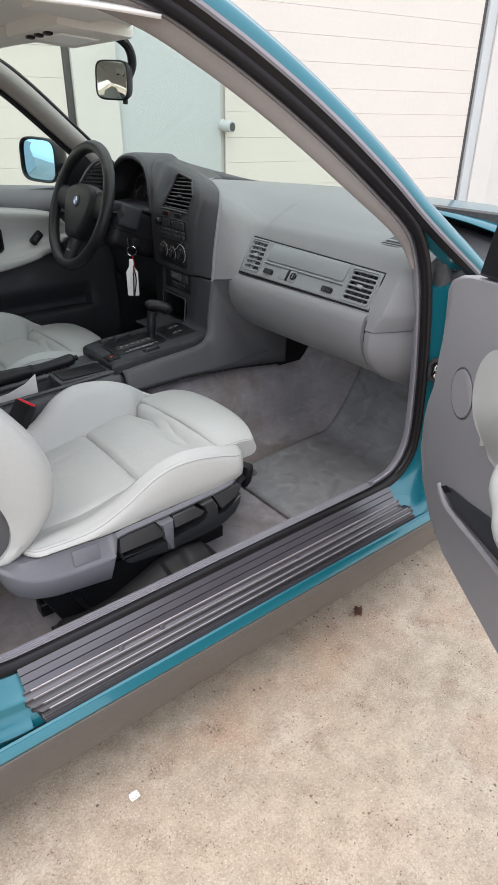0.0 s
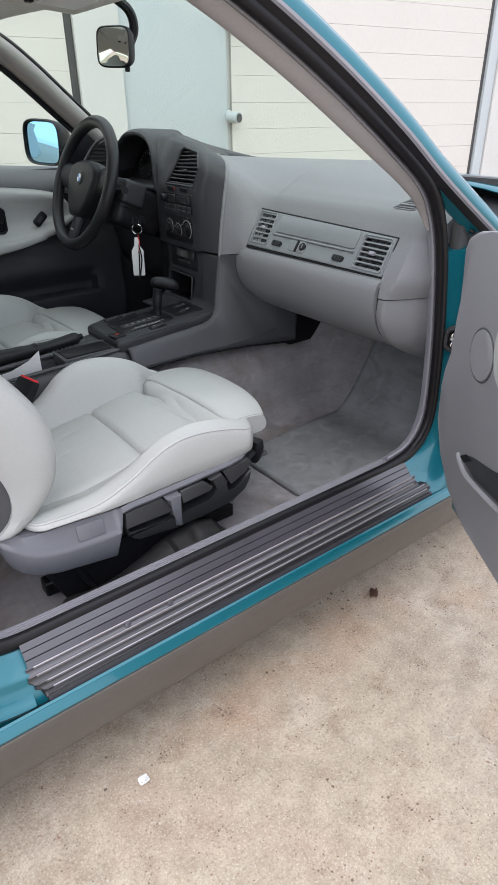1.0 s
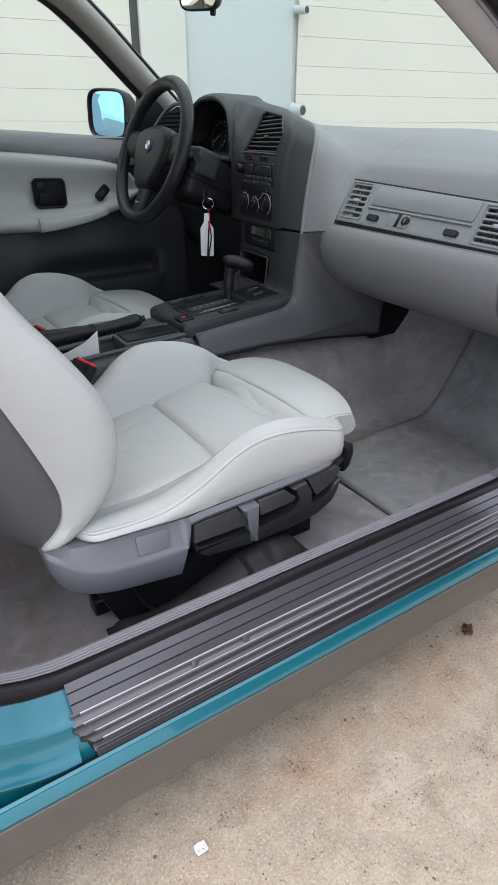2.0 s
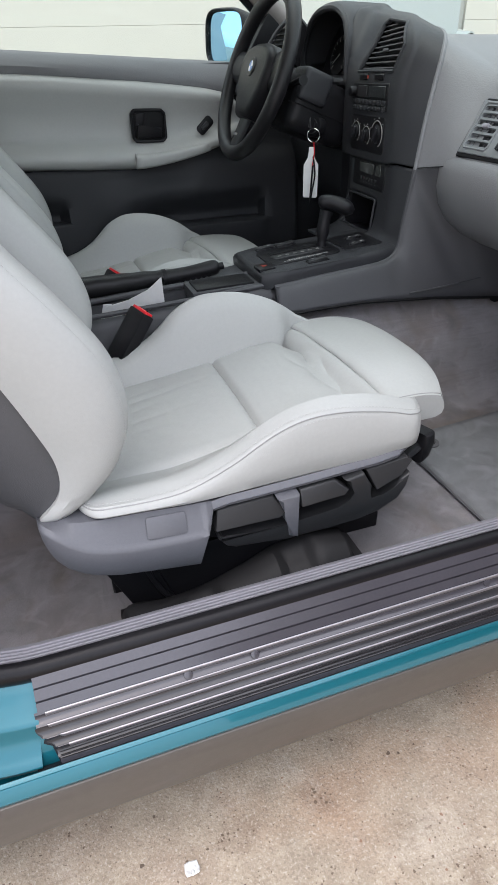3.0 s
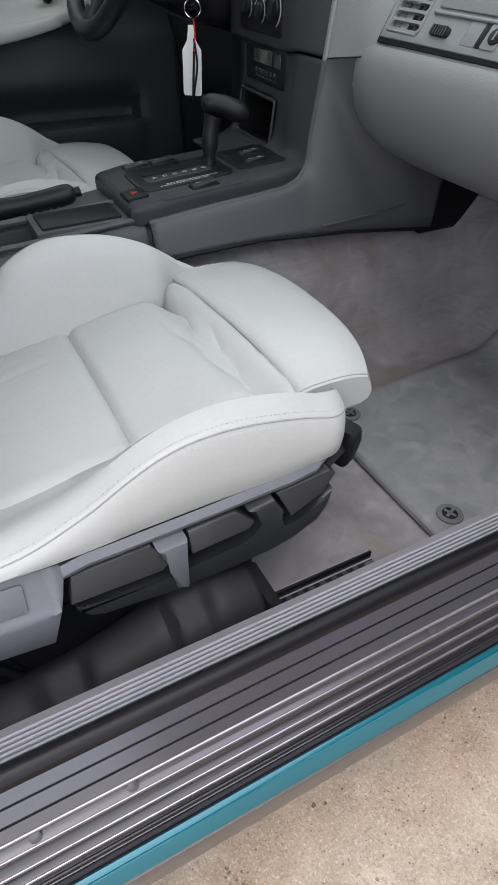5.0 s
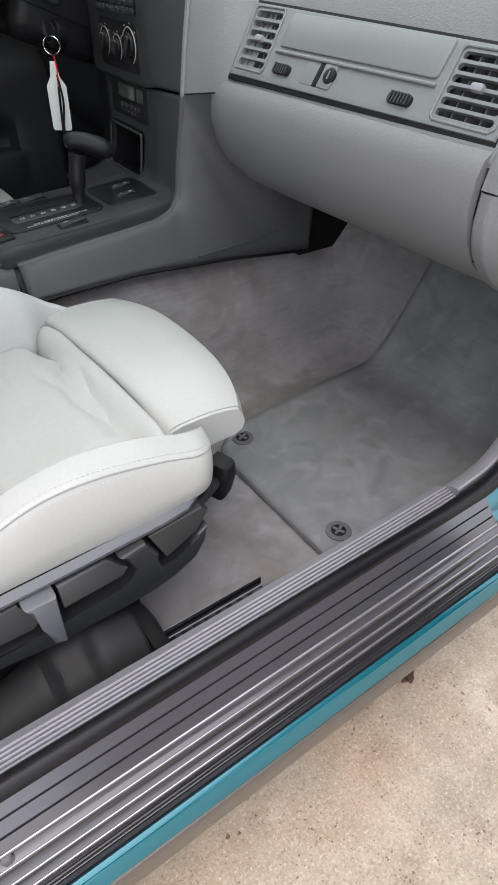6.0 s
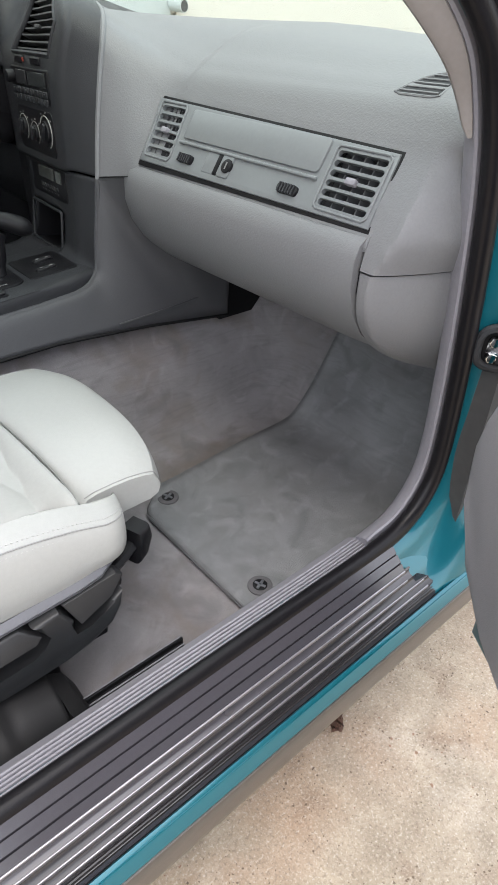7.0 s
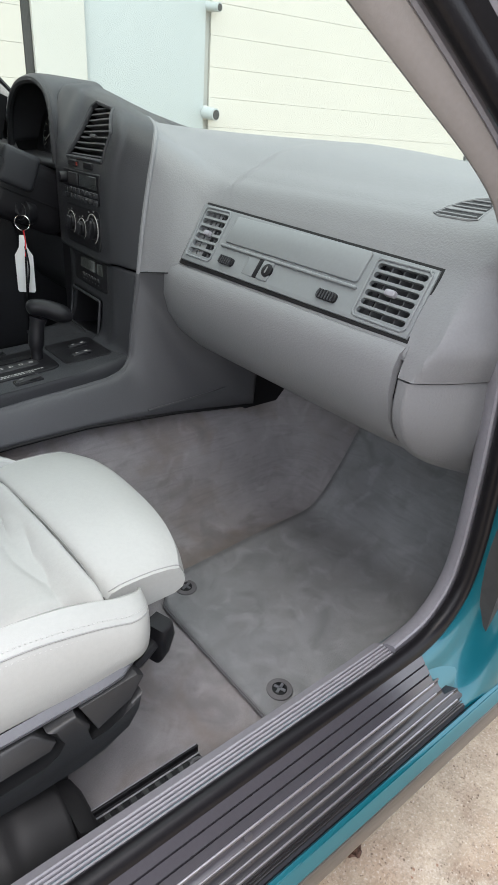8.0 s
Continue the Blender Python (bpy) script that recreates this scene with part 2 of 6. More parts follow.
        link(vor.outputs["Color"], pick.inputs[0])
        some = nt.nodes.new("ShaderNodeMath")
        some.operation = "MULTIPLY"
        link(size, some.inputs[0])
        link(ramp(pick.outputs[0], 0.45, 1.0, 0.0, 1.6), some.inputs[1])
        less = nt.nodes.new("ShaderNodeMath")
        less.operation = "LESS_THAN"
        link(vor.outputs["Distance"], less.inputs[0])
        link(some.outputs[0], less.inputs[1])
        soft = nt.nodes.new("ShaderNodeMath")
        soft.operation = "MULTIPLY"
        soft.inputs[1].default_value = 0.8
        link(less.outputs[0], soft.inputs[0])
        colour = blend(colour, soft.outputs[0], dark)
    link(colour, bsdf.inputs["Base Color"])
    return m


CONCRETE = concrete()


# ---- building helpers ----
def thing(name, at, label, category, group="", kind=""):
    ob = new(name)
    ob.empty_display_size = 0.1
    ob.location = at
    return tagged(ob, label, category, group, kind)


def part(name, bm, mat, parent=None, label="", smooth=True, thick=0.0, bevel=0.0, mats=()):
    """One mesh object out of a bmesh in world coordinates, under a thing or a part."""
    bmesh.ops.recalc_face_normals(bm, faces=bm.faces)
    me = bpy.data.meshes.new(name)
    bm.to_mesh(me)
    bm.free()
    me.materials.append(mat)
    for m in mats:
        me.materials.append(m)
    if smooth:
        me.shade_smooth()
        me.set_sharp_from_angle(angle=radians(38))
    ob = new(name, me)
    if parent is not None:
        ob.parent = parent
        if parent.type == "EMPTY":
            ob.matrix_parent_inverse = Matrix.Translation(-parent.location)
    if thick:
        s = ob.modifiers.new("thickness", "SOLIDIFY")
        s.thickness, s.offset = thick, 0
    if bevel:
        b = ob.modifiers.new("edge", "BEVEL")
        b.width, b.segments, b.limit_method, b.angle_limit = bevel, 2, "ANGLE", radians(40)
    if label:
        ob["label"] = label
    return ob


def smooth01(a, b, x):
    t = min(1.0, max(0.0, (x - a) / (b - a)))
    return t * t * (3 - 2 * t)


def curve(points, x):
    """A smooth line through (x, value) pairs."""
    if x <= points[0][0]:
        return points[0][1]
    for k in range(len(points) - 1):
        (x0, y0), (x1, y1) = points[k], points[k + 1]
        if x <= x1:
            xa, ya = points[k - 1] if k else (2 * x0 - x1, 2 * y0 - y1)
            xb, yb = points[k + 2] if k + 2 < len(points) else (2 * x1 - x0, 2 * y1 - y0)
            t, h = (x - x0) / (x1 - x0), x1 - x0
            m0, m1 = (y1 - ya) / (x1 - xa) * h, (yb - y0) / (xb - x0) * h
            return (2 * t**3 - 3 * t**2 + 1) * y0 + (t**3 - 2 * t**2 + t) * m0 + (3 * t**2 - 2 * t**3) * y1 + (t**3 - t**2) * m1
    return points[-1][1]


def spline(points, n, closed=False):
    """n points on a Catmull-Rom line through the given ones."""
    pts = [Vector(p) for p in points]
    k = len(pts)
    out = []
    for i in range(n):
        s = i / (n if closed else n - 1) * (k if closed else k - 1)
        a = min(int(s), k - 1 if closed else k - 2)
        t = s - a
        if closed:
            p = [pts[(a + d) % k] for d in (-1, 0, 1, 2)]
        else:
            p = [pts[a - 1] if a else 2 * pts[0] - pts[1], pts[a], pts[a + 1], pts[a + 2] if a + 2 < k else 2 * pts[-1] - pts[-2]]
        out.append(0.5 * (2 * p[1] + (p[2] - p[0]) * t + (2 * p[0] - 5 * p[1] + 4 * p[2] - p[3]) * t * t + (3 * p[1] - p[0] - 3 * p[2] + p[3]) * t**3))
    return out


def skin(rings, closed_ring=True, closed_path=False, caps=True, bm=None):
    """A surface through rings of equal length."""
    bm = bm or bmesh.new()
    rows = [[bm.verts.new(p) for p in ring] for ring in rings]
    n = len(rows[0])
    pairs = list(zip(rows, rows[1:])) + ([(rows[-1], rows[0])] if closed_path else [])
    for a, b in pairs:
        for k in range(n if closed_ring else n - 1):
            j = (k + 1) % n
            bm.faces.new((a[k], a[j], b[j], b[k]))
    if caps and closed_ring and not closed_path:
        bm.faces.new(rows[0])
        bm.faces.new(rows[-1])
    return bm


def sheet(fn, nu, nv, bm=None):
    return skin([[fn(u / nu, v / nv) for v in range(nv + 1)] for u in range(nu + 1)], closed_ring=False, caps=False, bm=bm)


def tube(points, r, n=10, closed=False, bm=None, flat=1.0):
    """A round or flattened rod along a line."""
    pts = [Vector(p) for p in points]
    rings = []
    side = None
    for i, p in enumerate(pts):
        a, b = pts[i - 1] if (i or closed) else p, pts[(i + 1) % len(pts)] if (i + 1 < len(pts) or closed) else p
        d = (b - a).normalized()
        if side is None:
            side = d.cross(Vector((0.31, 0.2, 0.93))).normalized()
        side = (side - d * side.dot(d)).normalized()
        up = d.cross(side)
        rad = r[i] if isinstance(r, (list, tuple)) else r
        rings.append([p + side * rad * math.cos(q) + up * rad * flat * math.sin(q) for q in (2 * math.pi * k / n for k in range(n))])
    return skin(rings, closed_path=closed, bm=bm)


def box(x0, x1, y0, y1, z0, z1, r=0.0, seg=2, m=None, bm=None):
    own = bmesh.new()
    bmesh.ops.create_cube(own, size=1)
    for v in own.verts:
        v.co = Vector((x0 + (v.co.x + 0.5) * (x1 - x0), y0 + (v.co.y + 0.5) * (y1 - y0), z0 + (v.co.z + 0.5) * (z1 - z0)))
    if r:
        bmesh.ops.bevel(own, geom=list(own.edges), offset=r, segments=seg, profile=0.6, affect="EDGES")
    if m is not None:
        own.transform(m)
    if bm is None:
        return own
    me = bpy.data.meshes.new("joined")
    own.to_mesh(me)
    own.free()
    bm.from_mesh(me)
    bpy.data.meshes.remove(me)
    return bm


def slab(outline, m, depth, r=0.0, seg=2):
    """A plate: a 2D outline in the plane of m, with its depth along m's z and rounded rims."""
    bm = bmesh.new()
    low = [bm.verts.new((x, y, 0)) for x, y in outline]
    top = [bm.verts.new((x, y, depth)) for x, y in outline]
    n = len(outline)
    bm.faces.new(low[::-1])
    cap = bm.faces.new(top)
    for k in range(n):
        bm.faces.new((low[k], low[(k + 1) % n], top[(k + 1) % n], top[k]))
    if r:
        bmesh.ops.bevel(bm, geom=list(cap.edges), offset=r, segments=seg, profile=0.5, affect="EDGES")
    bm.transform(m)
    return bm


def rounded(x0, x1, y0, y1, r, n=4):
    out = []
    for cx, cy, a0 in ((x1 - r, y1 - r, 0), (x0 + r, y1 - r, 90), (x0 + r, y0 + r, 180), (x1 - r, y0 + r, 270)):
        out += [(cx + r * math.cos(radians(a0 + 90 * k / n)), cy + r * math.sin(radians(a0 + 90 * k / n))) for k in range(n + 1)]
    return out


def plane_at(origin, right, up):
    """A frame with x along right, y along up, z out of the plane."""
    r = Vector(right).normalized()
    n = r.cross(Vector(up)).normalized()
    u = n.cross(r)
    return Matrix(((r.x, u.x, n.x, origin[0]), (r.y, u.y, n.y, origin[1]), (r.z, u.z, n.z, origin[2]), (0, 0, 0, 1)))


def pod(m, cx, cy, hw, hh, levels, power=0.5, n=40):
    """A rounded housing: superellipse sections about (cx, cy), scaled and set along m's z by the levels."""
    rim = []
    for k in range(n):
        a = 2 * math.pi * (k + 0.5) / n
        rim.append((math.copysign(abs(math.cos(a)) ** power, math.cos(a)), math.copysign(abs(math.sin(a)) ** power, math.sin(a))))
    return skin([[m @ Vector((cx + hw * q * x, cy + hh * q * y, z)) for x, y in rim] for q, z in levels])


def disc(m, r, depth, n=28, rim=0.0):
    return slab([(r * math.cos(2 * math.pi * k / n), r * math.sin(2 * math.pi * k / n)) for k in range(n)], m, depth, rim)


def cut(ob, outline, m, depth):
    """Takes a straight-sided hole out of a mesh."""
    me = bpy.data.meshes.new("hole")
    bm = slab(outline, m, depth)
    bmesh.ops.recalc_face_normals(bm, faces=bm.faces)
    bm.to_mesh(me)
    bm.free()
    tool = new("hole", me)
    mod = ob.modifiers.new("hole", "BOOLEAN")
    mod.operation, mod.object, mod.solver = "DIFFERENCE", tool, "EXACT"
    bpy.context.view_layer.update()
    done = bpy.data.meshes.new_from_object(ob.evaluated_get(bpy.context.evaluated_depsgraph_get()))
    ob.modifiers.clear()
    ob.data = done
    bpy.data.objects.remove(tool)


# ---- ground and garage front ----
bm = sheet(lambda u, v: Vector((-60 + 130 * u, -80 + 100 * v, 0)), 12, 12)
tagged(part("ground", bm, CONCRETE, smooth=False), "worn beige concrete apron with dark pores and stains", "ground", kind="structure")

# the front's own axes: along the front, up, and out towards the car
FRONT = plane_at((3.85, 4.0, 0.0), (0.9882, -0.153, 0), (0, 0, 1))


def front_box(u0, u1, z0, z1, d0, d1, r=0.0, bm=None):
    return box(u0, u1, z0, z1, d0, d1, r, 2, FRONT, bm)


wall = part("wall_north", front_box(-10.6, 16, 0, 4.2, -0.42, -0.12), WALLWHITE, smooth=False)
tagged(wall, "white rendered front wall of a row of garages", "wall", kind="structure")


def sectional_door(name, u0, u1, top, label):
    d = thing(name, FRONT @ Vector(((u0 + u1) / 2, 0, -0.1)), label, "garage door", "garage doors", kind="structure")
    z, k = 0.03, 0
    while z < top - 0.05:
        h = 0.235
        part("panel", front_box(u0, u1, z, min(z + h - 0.0016, top), -0.115, -0.085, 0.0016), DOORWHITE, d, smooth=False)
        z, k = z + h, k + 1
    return d


sectional_door("door_1", -10.5, -1.52, 3.0, "cream sectional garage door with horizontal ribs")
sectional_door("door_2", 0.06, 3.46, 3.0, "cream sectional garage door with horizontal ribs")
tagged(part("trim", front_box(-1.515, -1.455, 0, 3.0, -0.118, -0.09), GAP, smooth=False), "dark rubber gap beside a garage door", "trim", kind="structure")
tagged(part("trim", front_box(3.465, 3.51, 0, 3.0, -0.118, -0.09), GAP, smooth=False), "dark rubber gap beside a garage door", "trim", kind="structure")
tagged(part("pillar", front_box(-1.45, -1.05, 0, 3.2, -0.119, -0.04, 0.006), WALLWHITE, smooth=False), "white rendered pillar between garage doors", "pillar", kind="structure")
tagged(part("door_frame", front_box(3.515, 3.66, 0, 3.1, -0.119, -0.055, 0.004), STEEL, smooth=False), "grey steel door frame", "frame", kind="structure")
tagged(part("pillar", front_box(3.665, 4.0, 0, 3.2, -0.119, -0.03, 0.006), WALLWHITE, smooth=False), "white rendered pillar between garage doors", "pillar", kind="structure")
leaf = thing("door_3", FRONT @ Vector((-0.5, 0, -0.08)), "pale blue-grey painted steel door with a pipe beside it", "door", kind="structure")
part("door_panel", front_box(-1.045, 0.0, 0.02, 3.0, -0.117, -0.07, 0.004), STEEL, leaf)
for z in (1.08, 1.87):
    m = FRONT @ pose(0.02, z, -0.085)
    p = thing("wall_pipe", m.translation, "short pale pipe stub on a flange on the garage front", "pipe", "pipe stubs")
    part("pipe", tube([m @ Vector((0, 0, 0)), m @ Vector((0.02, -0.004, 0.05)), m @ Vector((0.05, -0.01, 0.13))], 0.05 if z < 1.5 else 0.035, 20), STEEL, p)
    part("flange", disc(m, 0.060 if z < 1.5 else 0.040, 0.012, rim=0.004), WALLWHITE, p)
    q = FRONT @ pose(0.072, z - 0.012, 0.044, 0, 20, 0)
    part("bore", disc(q, 0.04 if z < 1.5 else 0.027, 0.003), GAP, p)

# ---- the car: shell ----
car = thing("car", (0.4, 0, 0.0), "teal metallic two-door car with grey interior, passenger door open", "car")

# opening of the passenger door: its edge in side view, with the width at each point
EDGE = [(-0.40, 0.90, -0.70), (-0.33, 0.72, -0.71), (-0.262, 0.57, -0.725), (-0.19, 0.468, -0.735), (-0.115, 0.402, -0.735), (-0.0625, 0.3775, -0.735), (-0.030, 0.3690, -0.735), (-0.004, 0.3655, -0.735), (0.05, 0.3645, -0.735), (0.15, 0.364, -0.735), (0.35, 0.364, -0.735), (0.55, 0.364, -0.735), (0.78, 0.364, -0.735),
        (0.88, 0.366, -0.735), (0.945, 0.38, -0.735), (0.985, 0.42, -0.735), (0.999, 0.48, -0.735), (0.993, 0.60, -0.735), (0.978, 0.72, -0.735), (0.955, 0.84, -0.735),
        (0.925, 0.92, -0.735), (0.88, 0.978, -0.735), (0.80, 1.048, -0.712), (0.70, 1.13, -0.677), (0.60, 1.203, -0.642), (0.50, 1.265, -0.612), (0.40, 1.312, -0.592), (0.25, 1.345, -0.58), (0.0, 1.36, -0.575), (-0.4, 1.35, -0.575)]


def opening(lo, hi, n):
    """Points of the door opening's edge between two of its corners, with the outward normal in side view."""
    pts = spline([(x, y, z) for x, z, y in EDGE[lo : hi + 1]], n)
    out = []
    for i, p in enumerate(pts):
        d = pts[min(i + 1, n - 1)] - pts[max(i - 1, 0)]
        out.append((p, Vector((d.z, 0, -d.x)).normalized()))
    return out


def pillar_run(n):
    """The pillar's outer line from the wing up to the roof, with its outward normal in side view."""
    pts = spline([(1.09, -0.785, 0.815), (1.03, -0.772, 0.863), (0.955, -0.753, 0.920)] + [(x, y, z) for x, z, y in EDGE[21:]], n)
    out = []
    for i, p in enumerate(pts):
        d = pts[min(i + 1, n - 1)] - pts[max(i - 1, 0)]
        out.append((p, Vector((d.z, 0, -d.x)).normalized()))
    return out


def pillar_band(name, n, profile, mat, label):
    return part(name, skin([[p + nrm * a + Vector((0, -b, 0)) for a, b in profile] for p, nrm in pillar_run(n)]), mat, car, label)


def band(name, lo, hi, n, profile, mat, parent, label="", closed=True, **more):
    """A strip along the opening; its section is given as (out from the opening, towards the car's side)."""
    rings = [[p + nrm * a + Vector((0, -b, 0)) for a, b in profile] for p, nrm in opening(lo, hi, n)]
    return part(name, skin(rings, closed_ring=closed, caps=closed), mat, parent, label, **more)


ribs = [(0.014, -0.050), (0.0105, -0.049), (0.0025, -0.0375)]
for k in range(5):
    for t, d in ((0.0, 0.0), (0.08, -0.0006), (0.52, -0.0006), (0.60, 0.0), (0.66, 0.0030), (0.94, 0.0030)):
        f = (k + t) / 5
        ribs.append((0.0015 + 0.002 * f + d, -0.0365 + 0.0225 * f))
band("sill_trim", 0, 13, 180, ribs + [(0.0035, -0.0138), (0.014, -0.0136), (0.02, -0.049)], TRIM, car, "grey ribbed plastic edging of the door opening")
band("post_trim", 13, 29, 160, [(0.0125, -0.040), (0.004, -0.0385), (-0.002, -0.034), (-0.0085, -0.022), (-0.0105, -0.017), (-0.008, -0.0145), (0.012, -0.0145), (0.02, -0.039)], TRIM, car, "smooth grey edging of the front post")
seal = band("door_seal", 0, 29, 240, [(0.002 + 0.0135 * math.cos(a), -0.002 + 0.0115 * math.sin(a)) for a in (2 * math.pi * k / 14 for k in range(14))], RUBBER, car, "black rubber door seal")

# painted frame round the opening, with the pillar's outer skin
part("body", box(-1.4, 2.3, -0.78, 0.78, 0.15, 0.19), GAP, car, "dark underbody", smooth=False)
pillar_band("pillar_skin", 110, [(0.010, 0.012), (0.030, 0.020), (0.045, 0.016), (0.058, 0.0), (0.060, -0.018), (0.04, -0.026), (0.0, -0.024), (-0.003, -0.014)], TEAL, "teal painted windscreen pillar")
rings = []
for p, nrm in opening(19, 29, 120):
    if p.z < 0.886:
        continue
    w = curve([(0.886, 0.10), (0.92, 0.16), (0.95, 0.23), (0.99, 0.32), (1.10, 0.44), (1.36, 0.46)], p.z)
    f = smooth01(0.872, 0.905, p.z)
    rings.append([p + nrm * (-0.012 + a * f) + Vector((0, 0.018 + b * f, 0)) for a, b in ((0, 0), (-0.016 * w, 0.012 * w), (-0.040 * w, 0.034 * w), (-0.046 * w, 0.055 * w), (-0.036 * w, 0.075 * w), (0.032, 0.012 + 0.075 * w), (0.032, 0.012))])
part("pillar_trim", skin(rings), BEIGE, car, "greige trim of the windscreen pillar")
pillar_band("gutter_trim", 110, [(0.012, 0.014), (0.018, 0.0225), (0.023, 0.0232), (0.025, 0.012)], TRIM, "lilac grey gutter moulding")
pillar_band("pillar_seal", 110, [(0.004, 0.008), (0.012, 0.017), (0.023, 0.021), (0.024, 0.012), (0.008, 0.002)], RUBBER, "black pillar weatherstrip")
JAMB = [(0.008, -0.03), (0.010, 0.004), (0.018, 0.013), (0.032, 0.020), (0.043, 0.033), (0.048, 0.050), (0.060, 0.066), (0.085, 0.074), (0.12, 0.076), (0.17, 0.075), (0.17, -0.03)]
rings = []
for k, (p, nrm) in enumerate(opening(13, 19, 90)):
    sink = 0.026 * smooth01(34, 10, k)
    ring = [p + nrm * (a + sink * smooth01(0.015, 0.045, b)) + Vector((0, -b, 0)) for a, b in JAMB]
    rings.append([Vector((q.x, q.y, max(q.z, 0.275))) for q in ring])
part("jamb", skin(rings), TEAL, car, "teal painted door jamb")
# dark block: the wing's shade on the teal jamb, put into the colour
part("jamb_top_shade", box(0.985, 1.06, -0.752, -0.727, 0.80, 0.895, 0.006, 2), GAP, car)
band("rear_jamb", 0, 7, 70, [(0.008, -0.03), (0.009, 0.0), (0.012, 0.006), (0.020, 0.014), (0.033, 0.028), (0.0385, 0.0365), (0.0405, 0.0400), (0.0430, 0.0412), (0.052, 0.0435), (0.066, 0.051), (0.0745, 0.060), (0.0775, 0.0655), (0.0805, 0.067), (0.088, 0.064), (0.088, -0.03)], TEAL, car, "teal painted rear jamb with a pressed step")

part("kick_panel", box(1.004, 1.44, -0.735, -0.708, 0.22, 0.66), CARPET, car, "grey carpeted kick panel")

# sill with its tread plate
def along(profile, x0, x1, n=2):
    return skin([[Vector((x0 + (x1 - x0) * k / (n - 1), y, z)) for y, z in profile] for k in range(n)])


def stepped(profile, x0):
    """Strip along the sill whose front end steps back towards the cabin, and whose rear end steps the other way."""
    tip = lambda y: curve([(-0.81, 0.955), (-0.7865, 0.950), (-0.7845, 0.925), (-0.7695, 0.921)], y)
    tail = lambda y: curve([(-0.81, 0.006), (-0.7885, 0.004), (-0.7865, -0.006), (-0.7815, -0.006), (-0.7795, -0.012), (-0.7695, -0.012)], y)
    return skin([[Vector((f(y), y, z)) for y, z in profile] for f in (lambda y: tail(y) + x0, lambda y: tip(y) - x0)])


RIBS = ((-0.7712, 0.3345), (-0.7790, 0.3238), (-0.7872, 0.3120), (-0.7942, 0.3020))
flutes = []
for (y0, z0), (y1, z1) in zip(RIBS, RIBS[1:] + ((-0.801, 0.292),)):
    for t, d in ((0.0, 0.0), (0.16, 0.0026), (0.40, 0.0040), (0.72, 0.0032), (0.92, 0.0006)):
        flutes.append((y0 + (y1 - y0) * t + 0.81 * d, z0 + (z1 - z0) * t - 0.58 * d))
tread = part("tread_plate", along([(-0.737, 0.364), (-0.741, 0.3675), (-0.7520, 0.3560), (-0.7523, 0.3515), (-0.7533, 0.3505), (-0.7538, 0.3550), (-0.7620, 0.3460), (-0.7623, 0.3415), (-0.7635, 0.3405), (-0.7640, 0.3450), (-0.7700, 0.3365), (-0.764, 0.330), (-0.735, 0.345)], -0.008, 0.909), PLATE, car, "dark ribbed sill tread plate with worn bright edges")
part("ribbed_edge", stepped([(-0.7695, 0.3370)] + flutes + [(-0.801, 0.292), (-0.804, 0.285), (-0.79, 0.278), (-0.760, 0.322)], 0.0), PLATE, tread)
for (y0, z0), (y1, z1) in zip(RIBS[1:], RIBS[2:] + ((-0.801, 0.292),)):
    part("rubber_strip", stepped([(y0 + (y1 - y0) * t + 0.81 * d, z0 + (z1 - z0) * t - 0.58 * d) for t, d in ((0.06, 0.001), (0.16, 0.0018), (0.40, 0.0030), (0.72, 0.0022), (0.92, 0.0), (0.92, 0.003), (0.5, 0.006))], -0.002), FLUTE, tread)
for (y, z), q in zip(RIBS, (0.85, 0.55, 0.65, 0.75)):
    part("rib", stepped([(y + 0.0017 * q, z + 0.0006 * q), (y + 0.0010 * q, z + 0.0015 * q), (y + 0.0001, z + 0.0020 * q), (y - 0.0010 * q, z + 0.0015 * q), (y - 0.0016 * q, z + 0.0002), (y - 0.0015 * q, z - 0.0012 * q), (y - 0.0008, z - 0.0032), (y + 0.002, z - 0.002)], 0.012), RIB, tread)
for k in range(3):
    part("line", along([(-0.7975 - 0.002 * k, 0.2985 - 0.003 * k), (-0.7982 - 0.002 * k, 0.2992 - 0.003 * k), (-0.7987 - 0.002 * k, 0.2982 - 0.003 * k)], 0.007, 0.95), RUBBER, tread)
for x in (0.162, 0.246, 0.584):
    part("screw_plug", disc(plane_at((x, -0.7737, 0.3282), (1, 0, 0), (0, 0.59, 0.81)), 0.0055, 0.0010, 20, 0.0008), PLATE, tread)
part("inner_sill", along([(-0.70, 0.359), (-0.735, 0.358), (-0.772, 0.322), (-0.795, 0.284), (-0.80, 0.20), (-0.66, 0.20), (-0.66, 0.30)], -0.35, 1.05), TEAL, car, "teal painted inner sill")
part("sill_gap", along([(-0.795, 0.278), (-0.802, 0.2845), (-0.8055, 0.2850), (-0.807, 0.280), (-0.802, 0.270)], -0.02, 1.0), RUBBER, car)
part("sill_lip", along([(-0.8045, 0.2810), (-0.8062, 0.2872), (-0.8085, 0.2898), (-0.8110, 0.2890), (-0.8128, 0.2878), (-0.8140, 0.2880), (-0.8152, 0.2866), (-0.8205, 0.2768), (-0.8222, 0.2738), (-0.8215, 0.2700), (-0.815, 0.266), (-0.803, 0.276)], -0.45, 1.06), TEAL, car, "teal painted sill edge")
part("rocker_cover", along([(-0.819, 0.2685), (-0.8225, 0.267), (-0.824, 0.262), (-0.822, 0.242), (-0.816, 0.205), (-0.807, 0.172), (-0.800, 0.158), (-0.792, 0.150), (-0.775, 0.148), (-0.76, 0.175), (-0.79, 0.27)], -0.9, 1.10), ROCKER, car, "brownish grey satin sill cover")

